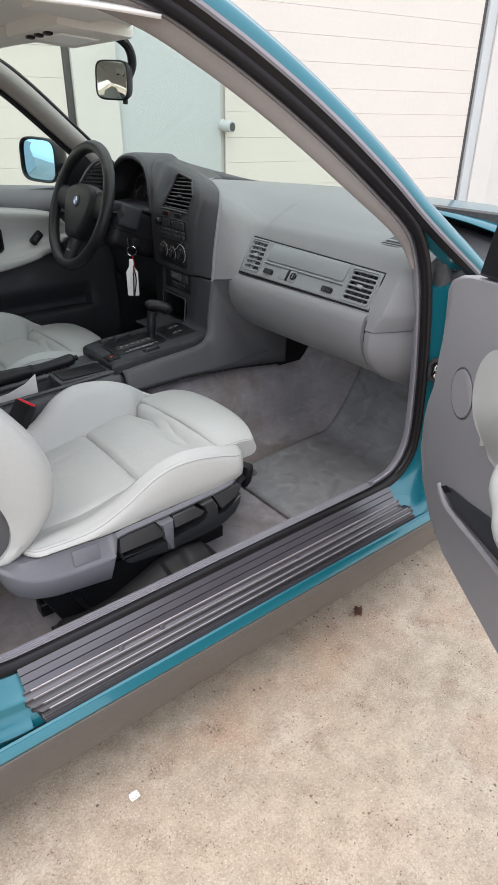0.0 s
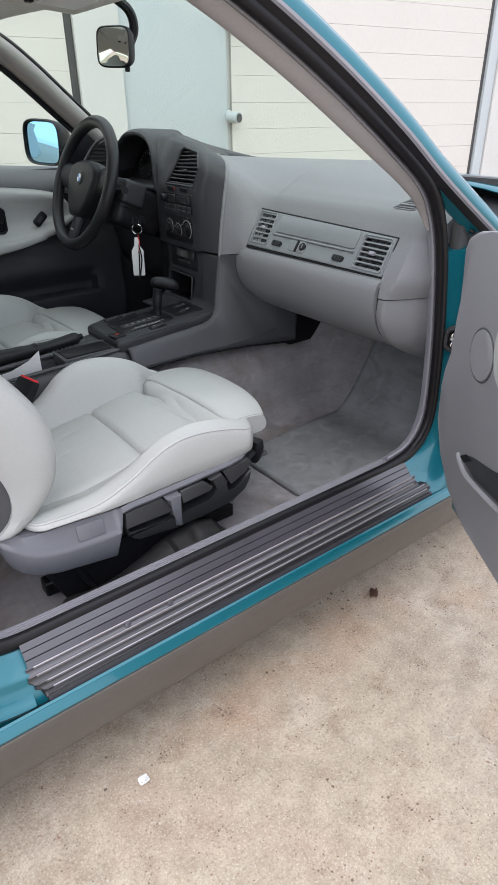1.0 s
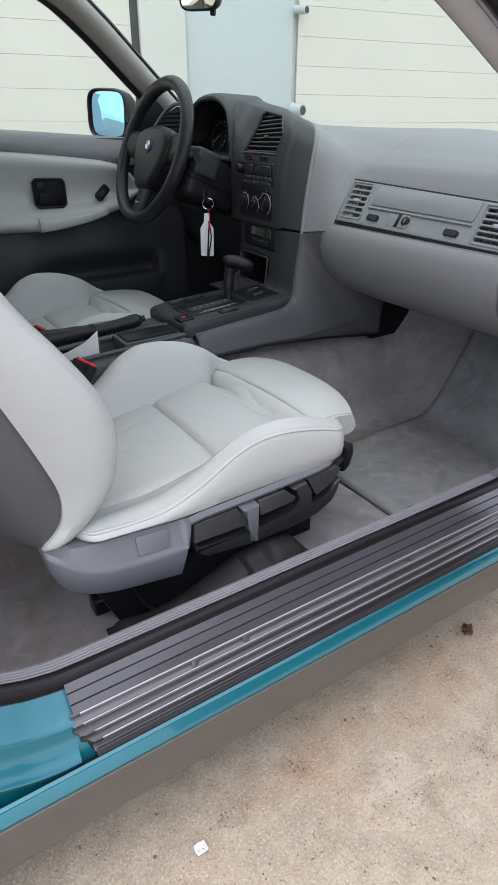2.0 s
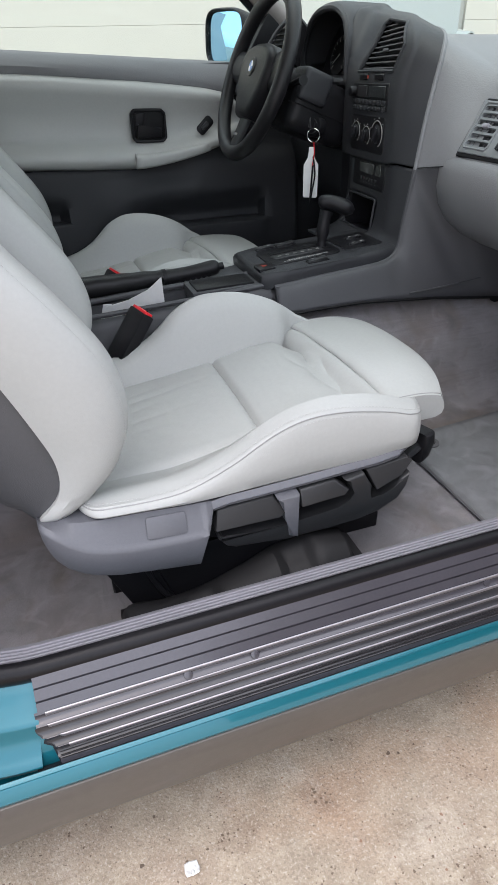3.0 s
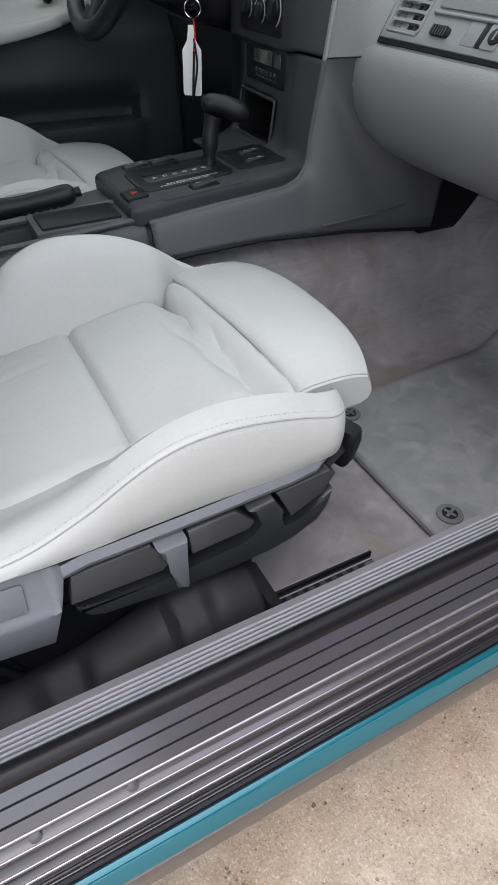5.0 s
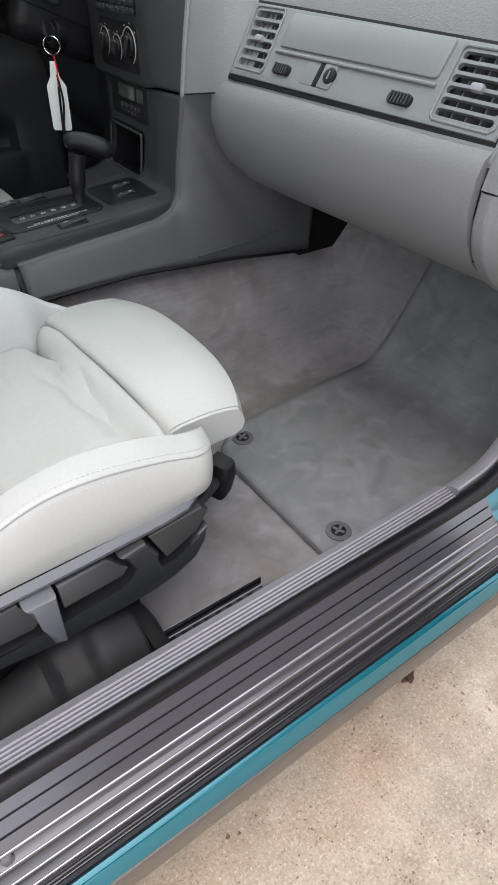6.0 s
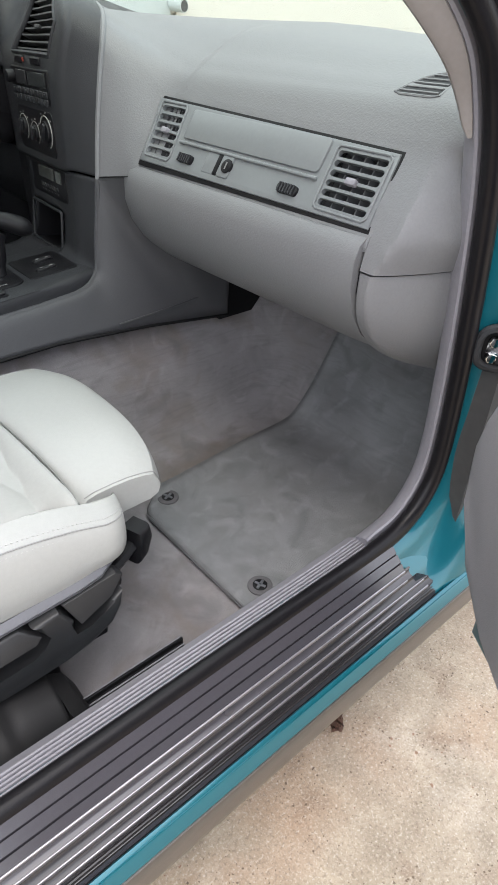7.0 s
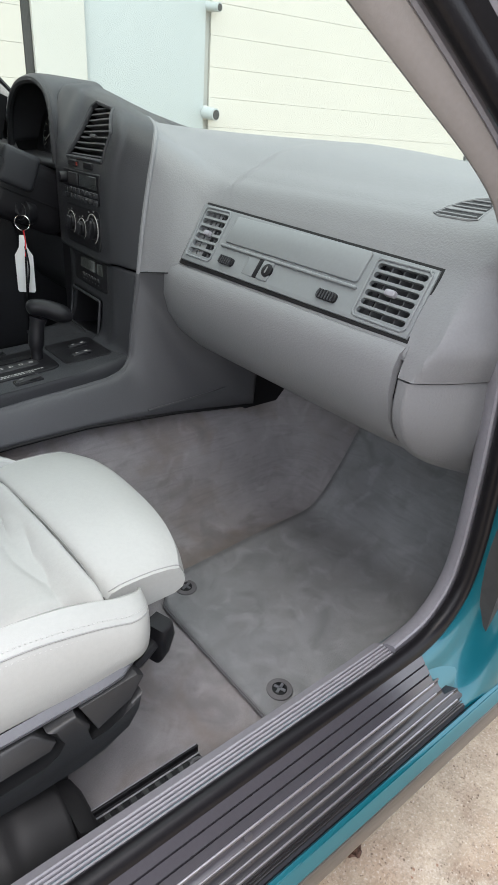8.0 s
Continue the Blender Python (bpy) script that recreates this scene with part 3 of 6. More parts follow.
# floor, tunnel, bulkhead, roof and the far side
FLOOR = 0.243
part("carpet", sheet(lambda u, v: Vector((-0.7 + 2.15 * u, -0.69 + 1.36 * v, FLOOR + 0.30 * smooth01(1.12, 1.42, -0.7 + 2.15 * u) + 0.25 * math.exp(-((-0.69 + 1.36 * v) / 0.155) ** 4) + 0.06 * smooth01(-0.645, -0.69, -0.69 + 1.36 * v) - 0.002 - 0.05 * smooth01(0.16, 0.06, -0.7 + 2.15 * u) * smooth01(0.2, 0.3, abs(-0.69 + 1.36 * v)))), 110, 70), CARPET, car, "grey cut-pile carpet over floor and tunnel", thick=0.01)
# plain dark boxes close the footwell's front and side, shade in their colour
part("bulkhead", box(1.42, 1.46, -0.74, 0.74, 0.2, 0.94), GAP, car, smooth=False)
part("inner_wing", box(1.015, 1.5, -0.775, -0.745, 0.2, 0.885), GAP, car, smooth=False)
part("far_kick_panel", box(0.86, 1.44, 0.665, 0.72, 0.2, 0.96), DARK, car, smooth=False)
# out of view, added to keep light off the floor behind the seat
part("rear_shade_post", box(-0.60, -0.36, -0.73, -0.62, 0.20, 1.34, 0.02, 2), DARK, car, "unseen dark post added to shade the rear floor")
# unseen pale wall, added to bounce light into the cabin
part("rear_bounce_wall", box(-0.80, -0.76, -0.70, 0.70, 0.16, 0.92), LEATHER, car, smooth=False)


def roof_at(u, v, up=0.0):
    s = 2 * v - 1
    x = -1.1 + (1.715 - 0.20 * s * s) * u
    w = 0.575 + 0.02 * u
    y = s * w
    return Vector((x, y, 1.368 + up - 0.060 * abs(s) ** 3 - 0.026 * max(0, (x - 0.25) / 0.37) ** 2 - 0.10 * max(0, (-x - 0.3) / 0.8) ** 2))


part("headliner", sheet(lambda u, v: roof_at(u, v, -0.015), 24, 16), HEADLINER, car, "pale cloth headliner", thick=0.006)
part("roof", sheet(lambda u, v: roof_at(u, v, 0.012), 24, 16), TEAL, car, "teal painted roof", thick=0.004)


def glass_base(s):
    """How far forward the windscreen's base lies, across the car."""
    return 1.40 - 0.41 * abs(s) ** 2.6


def screen_at(u, v):
    """The windscreen: u from its base to the roof, v across from the passenger's side."""
    s = 2 * v - 1
    x = glass_base(s) * (1 - u) + (0.615 - 0.20 * s * s) * u
    y = s * ((0.735 + (0.60 - 0.735) * u))
    return Vector((x, y, 0.945 + (1.338 - 0.945) * u - 0.02 * s * s))


screen = part("windscreen", sheet(screen_at, 12, 40), GLASS, car, "green tinted windscreen", thick=0.004)
screen.visible_shadow = False
part("rear_window", sheet(lambda u, v: Vector((-1.55 + 0.45 * u, (2 * v - 1) * 0.58, 0.98 + 0.30 * u)), 2, 2), GLASS, car, thick=0.004).visible_shadow = False
part("bonnet", sheet(lambda u, v: Vector((1.40 + 1.3 * u - 0.12 * (2 * v - 1) ** 2, (2 * v - 1) * 0.80, 0.935 - 0.16 * u**1.6 - 0.05 * abs(2 * v - 1) ** 4)), 14, 20), TEAL, car, "teal painted bonnet", thick=0.004)
part("cowl", sheet(lambda u, v: Vector((glass_base(2 * v - 1) + 0.004 + (0.02 - 0.12 * (2 * v - 1) ** 2 + 1.40 - glass_base(2 * v - 1)) * u, (2 * v - 1) * 0.765, 0.912 - 0.022 * math.sin(math.pi * u) - 0.03 * (2 * v - 1) ** 4)), 6, 40), BLACK, car, "black scuttle grille", thick=0.006)
part("wing", sheet(lambda u, v: Vector((1.12 + 1.4 * u, -0.805 + 0.05 * smooth01(0.75, 1, v), 0.31 + 0.53 * v - 0.10 * u)), 12, 12), TEAL, car, "teal painted front wing", thick=0.004)
part("rear_quarter", sheet(lambda u, v: Vector((-0.52 - 0.9 * u, -0.825 + 0.03 * smooth01(0.6, 1, v), 0.29 + 0.67 * v)), 10, 12), TEAL, car, "teal painted rear quarter panel", thick=0.004)
part("side_trim", sheet(lambda u, v: Vector((-0.45 - 0.6 * u, -0.70, 0.24 + 0.70 * v)), 4, 4), DARK, car, "dark rear side lining", thick=0.02)

# ---- driver's door ----
BELT_LOW = [(-0.7, 0.945), (0.06, 0.924), (0.20, 0.916), (0.33, 0.905), (0.43, 0.897), (0.58, 0.879), (0.64, 0.869), (0.92, 0.864)]
INLAY_TOP = [(-0.5, 0.940), (0.06, 0.926), (0.20, 0.918), (0.33, 0.907), (0.43, 0.899), (0.58, 0.882), (0.637, 0.872), (0.69, 0.852), (0.73, 0.805)]
INLAY_LOW = [(-0.5, 0.714), (0.10, 0.709), (0.40, 0.696), (0.50, 0.706), (0.60, 0.727), (0.66, 0.746), (0.73, 0.790)]
PANEL_ROWS = [(0, 0.25), (0.20, 0.48), (0.28, 0.5195), (0.40, 0.5275), (0.48, 0.548), (0.54, 0.5535), (0.64, 0.5595), (0.72, 0.58), (0.88, 0.72), (1, 0.94)]


def door_panel(u, v):
    """Dark lower panel: a hollow under the pull, a long map pocket and a small recess, both with a lip below."""
    x, z = -0.55 + 1.45 * u, curve(PANEL_ROWS, v)
    y = 0.640 - 0.016 * math.exp(-(((z - 0.45) / 0.16) ** 2)) + 0.02 * smooth01(0.68, 0.74, z)
    y += 0.014 * math.exp(-(((x - 0.50) / 0.11) ** 2 + ((z - 0.675) / 0.03) ** 2))
    y -= 0.010 * math.exp(-(((x - 0.36) / 0.10) ** 2 + ((z - 0.60) / 0.06) ** 2))
    long = smooth01(0.33, 0.50, x) * smooth01(0.80, 0.775, x)
    y += 0.042 * long * smooth01(0.625, 0.545, z) * smooth01(0.5205, 0.5265, z) - 0.010 * long * smooth01(0.5275, 0.519, z) * smooth01(0.42, 0.52, z)
    small = smooth01(0.02, 0.05, x) * smooth01(0.198, 0.180, x)
    y += 0.030 * small * smooth01(0.635, 0.575, z) * smooth01(0.5540, 0.5590, z)
    return Vector((x, y, z))


door_l = part("driver_door", sheet(door_panel, 110, 90), DARK, car, "closed driver's door with pale leather inlay", thick=0.012)
part("door_skin", box(-0.55, 0.92, 0.705, 0.735, 0.22, 0.93), TEAL, door_l, smooth=False)
part("rear_side", box(-1.1, -0.56, 0.68, 0.74, 0.2, 0.97), DARK, car, smooth=False)
rings = []
for x in (-0.6, -0.3, 0.0, 0.15, 0.3, 0.45, 0.55, 0.65, 0.75, 0.92):
    lo, hi = curve(BELT_LOW, x), 0.982 - 0.064 * (x - 0.07)
    rings.append([Vector((x, y, z)) for y, z in ((0.72, hi + 0.001), (0.672, hi), (0.652, hi - 0.008), (0.636, hi - 0.024), (0.626, lo + 0.024), (0.626, lo + 0.006), (0.632, lo - 0.002), (0.66, lo - 0.006), (0.72, lo - 0.006))])
part("belt_rail", skin(rings), DASH, door_l, "grey padded belt rail")


def inlay_at(u, v):
    """Leather inlay: a rolled ledge below, a soft hollow, a rolled upper edge, and slack folds towards the rear."""
    x = -0.5 + 1.23 * u
    lo, hi = curve(INLAY_LOW, x), curve(INLAY_TOP, x)
    z = lo + (hi - lo) * v
    end = smooth01(0.62, 0.73, x)
    y = curve([(0, 0.630), (0.03, 0.606), (0.08, 0.594), (0.13, 0.594), (0.19, 0.604), (0.28, 0.623), (0.42, 0.633), (0.60, 0.632), (0.76, 0.622), (0.88, 0.612), (0.95, 0.614), (1.0, 0.632)], v)
    y += (0.622 - y) * 0.85 * end
    slack = 0.016 * noise.noise((x * 4.2 + 3.0, 0.4, z * 6.0)) + 0.004 * noise.noise((x * 11, 2.0, z * 13))
    return Vector((x, y + slack * smooth01(0.42, 0.1, x) * math.sin(math.pi * min(1, v * 1.02)) ** 0.6, z))


part("inlay", sheet(inlay_at, 90, 44), LEATHER, door_l, "pale grey leather inlay with slack folds", thick=0.012)
rings = []
for k in range(25):
    t = k / 24
    x = 0.398 + 0.215 * t
    lo, hi = curve(INLAY_LOW, x) - 0.002, curve(INLAY_LOW, x) + 0.037 - 0.014 * t
    c, h, d = (lo + hi) / 2, (hi - lo) / 2, (0.021 - 0.008 * t) * (0.7 + 0.3 * smooth01(0, 0.05, t)) * (1 - 0.6 * smooth01(0.9, 1.0, t))
    rings.append([Vector((x, 0.594 + d * math.copysign(abs(math.cos(q)) ** 0.7, math.cos(q)) * -1, c + h * math.copysign(abs(math.sin(q)) ** 0.75, math.sin(q)))) for q in (2 * math.pi * j / 18 for j in range(18))])
part("pull_grip", skin(rings), LEATHER, door_l, "pale leather pull handle")
part("grip_seam", tube([Vector((0.3965, 0.580 + 0.03 * abs(t - 0.5) ** 2, 0.697 + 0.037 * t)) for t in (0, 0.25, 0.5, 0.75, 1)], 0.0014, 6), SEAMLINE, door_l)
m = plane_at((0.446, 0.6155, 0.799), (1, 0, -0.03), (0, -0.04, 1))
bez = [(x - 0.04 * y, y) for x, y in rounded(-0.045, 0.045, -0.0385, 0.037, 0.014, 3)]
part("handle_bezel", slab(bez, m, 0.003, 0.001), PIT, door_l, "black door release bezel")
part("bezel_rim", tube([m @ Vector((x, y, 0.004)) for x, y, _ in (tuple(p) for p in spline([(a, b, 0) for a, b in bez], 44, closed=True))], 0.0042, 8, closed=True), BLACK, door_l)
part("handle_lever", slab([(-0.036, -0.030), (0.034, -0.028), (0.036, -0.006), (-0.010, -0.003), (-0.030, 0.004)], m @ pose(0, 0, 0.003), 0.007, 0.003), BLACK, door_l)
part("handle_post", slab([(-0.036, 0.000), (-0.014, -0.002), (-0.012, 0.030), (-0.036, 0.030)], m @ pose(0, 0, 0.002), 0.005, 0.003), BLACK, door_l)
m = plane_at((0.604, 0.606, 0.792), (0.75, 0.1, 0.65), (-0.62, 0.05, 0.75))
part("lock_bezel", slab(rounded(-0.026, 0.026, -0.014, 0.014, 0.009), m, 0.004, 0.0015), BLACK, door_l)
part("lock_slider", slab(rounded(-0.014, 0.010, -0.006, 0.006, 0.004), m @ pose(0, 0, 0.004), 0.004, 0.0015), DARK, door_l)
window_l = part("side_window", skin([[Vector((x, 0.70 - 0.115 * (z - 0.95) / 0.36, z)) for z in (0.928, 1.31)] for x in (-0.6, 0.36)] + [[Vector((0.98, 0.705, 0.925)), Vector((0.44, 0.59, 1.32))]], closed_ring=False, caps=False), GLASS, door_l, thick=0.004)
window_l.visible_shadow = False

# far windscreen pillar, in trim inside
pil = spline([(0.96, 0.70, 0.955), (0.86, 0.683, 1.04), (0.74, 0.65, 1.135), (0.62, 0.61, 1.225), (0.52, 0.58, 1.285), (0.40, 0.56, 1.325)], 30)
part("far_pillar", tube(pil, 0.043, 14, flat=0.75), BEIGE, car, "greige trim of the far windscreen pillar")
part("far_pillar_seal", tube([p + Vector((0.030, -0.016, 0.016)) for p in pil], 0.009, 8), RUBBER, car, "black windscreen rubber")
part("far_pillar_seal", tube([p + Vector((-0.034, 0.004, -0.018)) for p in pil], 0.012, 8), RUBBER, car, "black side window rubber")
part("far_pillar_skin", tube([p + Vector((0.01, 0.05, 0.0)) for p in pil], 0.028, 10), TEAL, car)
part("far_roof_rail", tube([(0.42, 0.565, 1.32), (0.1, 0.56, 1.34), (-0.6, 0.56, 1.33)], 0.035, 10), HEADLINER, car)
part("mirror_sail", slab([(0, 0), (0.20, 0), (0.075, 0.135)], plane_at((0.74, 0.692, 0.930), (1, 0, 0), (0, -0.2, 1)), 0.02, 0.003), BLACK, car)

# ---- outside mirror on the far side ----
m = plane_at((0.795, 1.000, 1.003), (0.36, -0.93, -0.04), (0.02, 0.0, 1))
mir = part("wing_mirror", pod(m, 0.006, 0.004, 0.098, 0.080, ((0.5, -0.085), (0.72, -0.075), (0.90, -0.045), (0.98, -0.012), (1.0, 0.0), (0.985, 0.008), (0.95, 0.011), (0.915, 0.008), (0.90, 0.0), (0.89, -0.004))), BLACK, car, "black wing mirror")
part("mirror_glass", pod(m, 0.006, 0.004, 0.087, 0.070, ((1.0, -0.002), (1.0, 0.001), (0.97, 0.0016))), MIRROR, mir, "blue tinted mirror glass")
part("mirror_foot", box(-0.04, 0.1, -0.05, 0.03, -0.06, -0.01, 0.01, 2, m @ pose(0.13, -0.03, -0.01)), BLACK, mir)

# ---- inside mirror and roof console ----
m = plane_at((0.657, 0.055, 1.237), (0.42, -0.905, -0.04), (0.06, -0.05, 1))
rvm = part("rear_view_mirror", pod(m, 0.002, 0.0, 0.050, 0.043, ((0.55, -0.030), (0.85, -0.024), (0.97, -0.010), (1.0, 0.0), (0.98, 0.005), (0.94, 0.006), (0.92, 0.003)), 0.42), BLACK, car, "black interior mirror")
part("mirror_glass", pod(m, 0.002, 0.0, 0.046, 0.0395, ((1.0, 0.001), (1.0, 0.0045), (0.98, 0.005)), 0.42), MIRRORPLAIN, rvm)
part("dip_tab", box(-0.006, 0.006, -0.050, -0.036, -0.016, -0.008, 0.003, 2, m @ pose(0.030, 0, 0)), BLACK, rvm)
part("mirror_arm", tube(spline([(0.690, 0.045, 1.235), (0.705, 0.035, 1.272), (0.69, 0.025, 1.308), (0.645, 0.015, 1.332)], 12), 0.011, 8), BLACK, rvm)
roofc = part("roof_console", box(-0.085, 0.085, -0.15, 0.15, -0.013, 0.02, 0.010, 2, pose(0.525, -0.01, 1.322, 0, 4, 0)), HEADLINER, car, "pale roof console with reading lamp")
part("lamp_lens", box(-0.045, 0.045, -0.065, 0.065, -0.0165, -0.011, 0.002, 1, pose(0.525, -0.01, 1.322, 0, 4, 0)), WHITE, roofc)
for k in range(3):
    part("switch", box(-0.008, 0.008, -0.01, 0.01, -0.027, -0.02, 0.002, 1, pose(0.462, -0.06 + 0.05 * k, 1.334, 0, 4, 0)), BLACK, roofc)
part("sun_visor", box(-0.07, 0.07, -0.17, 0.17, -0.008, 0.008, 0.006, 2, pose(0.44, -0.34, 1.336, 0, 5, 0)), HEADLINER, car, "pale sun visor")
part("sun_visor", box(-0.07, 0.07, -0.17, 0.17, -0.008, 0.008, 0.006, 2, pose(0.44, 0.34, 1.336, 0, 5, 0)), HEADLINER, car, "pale sun visor")

# ---- dashboard ----
def section(y, pts, n=5):
    return [Vector((x, y, z)) for x, z in pts]


FOLD = [(0.735, -0.657), (0.76, -0.666), (0.79, -0.674), (0.826, -0.669), (0.85, -0.666), (0.868, -0.667), (0.882, -0.684), (0.895, -0.73)]
EASE = [(0.735, 1.0), (0.79, 0.8), (0.83, 0.6), (0.86, 0.25), (0.885, 0.0), (0.96, 0.0)]


def pad_profile(y):
    """Section of the passenger's dash at y: the front face, the top pad, and past a slanting fold the end wing."""
    e = smooth01(-0.655, -0.722, y)
    drop = 0.010 * e**2
    low = 0.0205 if y < -0.6385 else 0.0
    foot = [(0.8815, 0.7395), (0.8865, 0.758), (0.895, 0.779)] if low else [(0.8865, 0.760), (0.888, 0.7665), (0.893, 0.776)]
    pts = foot + [(0.912, 0.808), (0.942, 0.850 - drop * 0.5), (0.957, 0.876 - drop), (0.972, 0.898 - drop), (0.988, 0.910 - drop), (1.02, 0.9235 - drop), (1.10, 0.945 - drop), (1.25, 0.956 - drop), (1.40, 0.950 - drop)]
    out = []
    for x, z in pts:
        d = max(0.0, curve(FOLD, z) - y)
        x = min(x, glass_base(y / 0.735) - 0.012 + 0.01 * x)
        out.append((x + (1.2 * d + 18 * d * d) * curve(EASE, z) * smooth01(1.08, 0.98, x), z + 0.019 * smooth01(-0.58, -0.16, y) * smooth01(0.965, 1.10, x)))
    return out


NU = 120


def pad_line(y):
    return spline([(x, y, z) for x, z in pad_profile(y)], NU + 1)


def pad_ring(y):
    line = pad_line(y)
    return line + [Vector((line[-1].x, y, 0.74)), Vector((line[0].x + 0.06, y, line[0].z - 0.004))]


ys = [-0.722, -0.719] + [-0.715 + 0.0025 * k for k in range(29)] + [-0.6386, -0.6384, -0.632, -0.6, -0.55, -0.5, -0.45, -0.4, -0.35, -0.3, -0.25, -0.2]
dash = tagged(part("dashboard", skin([pad_ring(y) for y in ys]), DASH), "grey soft-grained dashboard with glovebox and two vents", "dashboard")

# glovebox lid
lid = []
for k in range(15):
    y = -0.118 - 0.5163 * k / 14
    e = max(0, 1 - (k / 1.2)) * 0.012 + max(0, 1 - ((14 - k) / 1.2)) * 0.004
    lid.append([Vector((x + e, y, z)) for x, z in ((0.900, 0.772), (0.888, 0.774), (0.878, 0.767), (0.871, 0.750), (0.870, 0.718), (0.880, 0.684), (0.902, 0.652), (0.937, 0.624), (0.983, 0.601), (1.04, 0.578), (1.10, 0.556), (1.14, 0.548), (1.14, 0.60), (0.95, 0.70))])
# black filler behind the lid's end keeps the gap dark
part("lid_gap", box(0.905, 1.13, -0.644, -0.626, 0.655, 0.745), PIT, dash, smooth=False)
part("glovebox", skin(lid), DASH, dash, "grey padded glovebox lid")
mid = sum(lid[-1], Vector()) / len(lid[-1])
# added black plate over the lid's end face paints the gap's shade
part("lid_gap_shade", skin([[Vector((mid.x + (p.x - mid.x) * 0.88, y, mid.z + (p.z - mid.z) * 0.88)) for p in lid[-1]] for y in (-0.6340, -0.6366)]), PIT, dash)
# lower end piece by the door post
end = []
END_SIDE = spline([(0.90, 0, 0.7365), (0.8835, 0, 0.7365), (0.8812, 0, 0.7340), (0.8806, 0, 0.700), (0.890, 0, 0.672), (0.911, 0, 0.645), (0.941, 0, 0.620), (0.985, 0, 0.596), (1.04, 0, 0.572), (1.10, 0, 0.552), (1.14, 0, 0.545)], 40)
for k in range(25):
    d = 0.082 * k / 24
    e = 0.004 * max(0.0, 1 - k / 1.5) ** 2
    f = max(0.0, d - 0.0185)
    end.append([Vector((p.x + e + (1.2 * f + 18 * f * f) * smooth01(1.08, 0.94, p.x), -0.6368 - d, p.z)) for p in END_SIDE] + [Vector((1.14, -0.6368 - d, 0.75))])
part("end_panel", skin(end), DASH, dash, "grey lower dash end panel")
# near-black filler: the shade beneath the dash is put into its colour
part("under_dash_shade", box(1.02, 1.40, -0.72, 0.66, 0.60, 0.74), PIT, dash, smooth=False)

# insert with two vents between pad and glovebox
RIGHT, UP = Vector((0.0, -1.0, -0.012)), Vector((0.55, 0.0, 0.835))
ins = plane_at((0.9225, -0.396, 0.822), RIGHT, UP)
insert = part("vent_insert", slab([(-0.252, 0.0505), (0.2300, 0.0415), (0.2360, -0.0465), (-0.238, -0.0505)], ins @ pose(0, 0, -0.013), 0.0172, 0.0022), PANEL, dash, "smooth grey vent and catch insert")
# slightly larger near-black slab paints the shaded gap round the insert
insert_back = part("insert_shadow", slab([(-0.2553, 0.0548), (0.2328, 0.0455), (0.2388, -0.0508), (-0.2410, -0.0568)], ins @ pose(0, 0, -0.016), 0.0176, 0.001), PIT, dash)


def vent(x0, x1, y0, y1, skew, rows, cols, at, parent):
    """An air vent: dark well, frame, broad horizontal slats, upright vanes set back and turned, and a slider."""
    q = lambda x, y: (x + skew * (y - (y0 + y1) / 2), y)
    hole = [q(x0 - 0.0040, y0 - 0.0034), q(x1 + 0.0040, y0 - 0.0034), q(x1 + 0.0040, y1 + 0.0034), q(x0 - 0.0040, y1 + 0.0034)]
    for ob in (insert, insert_back, dash):
        cut(ob, hole, at @ pose(0, 0, -0.030), 0.06)
    well = part("air_vent", slab(hole, at @ pose(0, 0, -0.030), 0.004), PIT, parent, "grey louvred air vent")
    rim = [at @ Vector((x, y, 0.0062)) for a, b in zip(hole, hole[1:] + hole[:1]) for x, y in ((a[0] + (b[0] - a[0]) * t, a[1] + (b[1] - a[1]) * t) for t in (0.06, 0.5, 0.94))]
    part("vent_rim", tube(rim, 0.0017, 8, closed=True), PANEL, well)
    step = (y1 - y0) / rows
    w = step / 6.5
    grille = part("grille", slab([q(x0 - 0.0040, y0 - 0.0034), q(x1 + 0.0040, y0 - 0.0034), q(x1 + 0.0040, y1 + 0.0034), q(x0 - 0.0040, y1 + 0.0034)], at @ pose(0, 0, -0.001), 0.0065, 0.0008), PANEL, well, "grey grille with round-ended slots")
    for k in range(rows):
        yc = y0 + step * (k + 0.5)
        xs = q(0.0, yc)[0]
        cut(grille, rounded(xs + x0, xs + x1, yc - step / 2 + w, yc + step / 2 - w, step / 2 - w - 0.0001), at @ pose(0, 0, -0.01), 0.03)
    for k in range(1, cols):
        x = x0 + (x1 - x0) * k / cols
        sec = [(-0.0009, 0.0005), (0.0009, 0.0005), (0.0072, -0.020), (0.0054, -0.020)]
        part("vane", skin([[at @ Vector((q(x, y)[0] + a, y, b)) for a, b in sec] for y in (y0, y1)]), SLAT, well)
    part("slider", slab(rounded(-0.008, 0.008, -0.0042, 0.0042, 0.003), at @ pose((x0 + x1) / 2, y0 + step * (rows // 2), 0.004), 0.007, 0.002), TRIM, well)
    return well


ins = ins @ pose(0, 0, -0.0015)
vent(-0.232, -0.172, -0.037, 0.042, -0.10, 6, 4, ins, dash)
vent(0.147, 0.2225, -0.0375, 0.0335, -0.06, 6, 4, ins, dash)
part("tray_cover", slab(rounded(-0.152, 0.130, -0.002, 0.042, 0.006), ins @ pose(0, 0, 0.004), 0.005, 0.002), PANEL, insert, "smooth flat cover strip")
part("ledge", slab(rounded(-0.155, 0.133, -0.0105, -0.006, 0.002), ins @ pose(0, 0, 0.004), 0.006, 0.002), PANEL, insert)
part("catch_scoop", slab(rounded(-0.082, -0.056, -0.040, -0.010, 0.003), ins @ pose(0, 0, 0.004), 0.0025, 0.001), PANEL, insert)
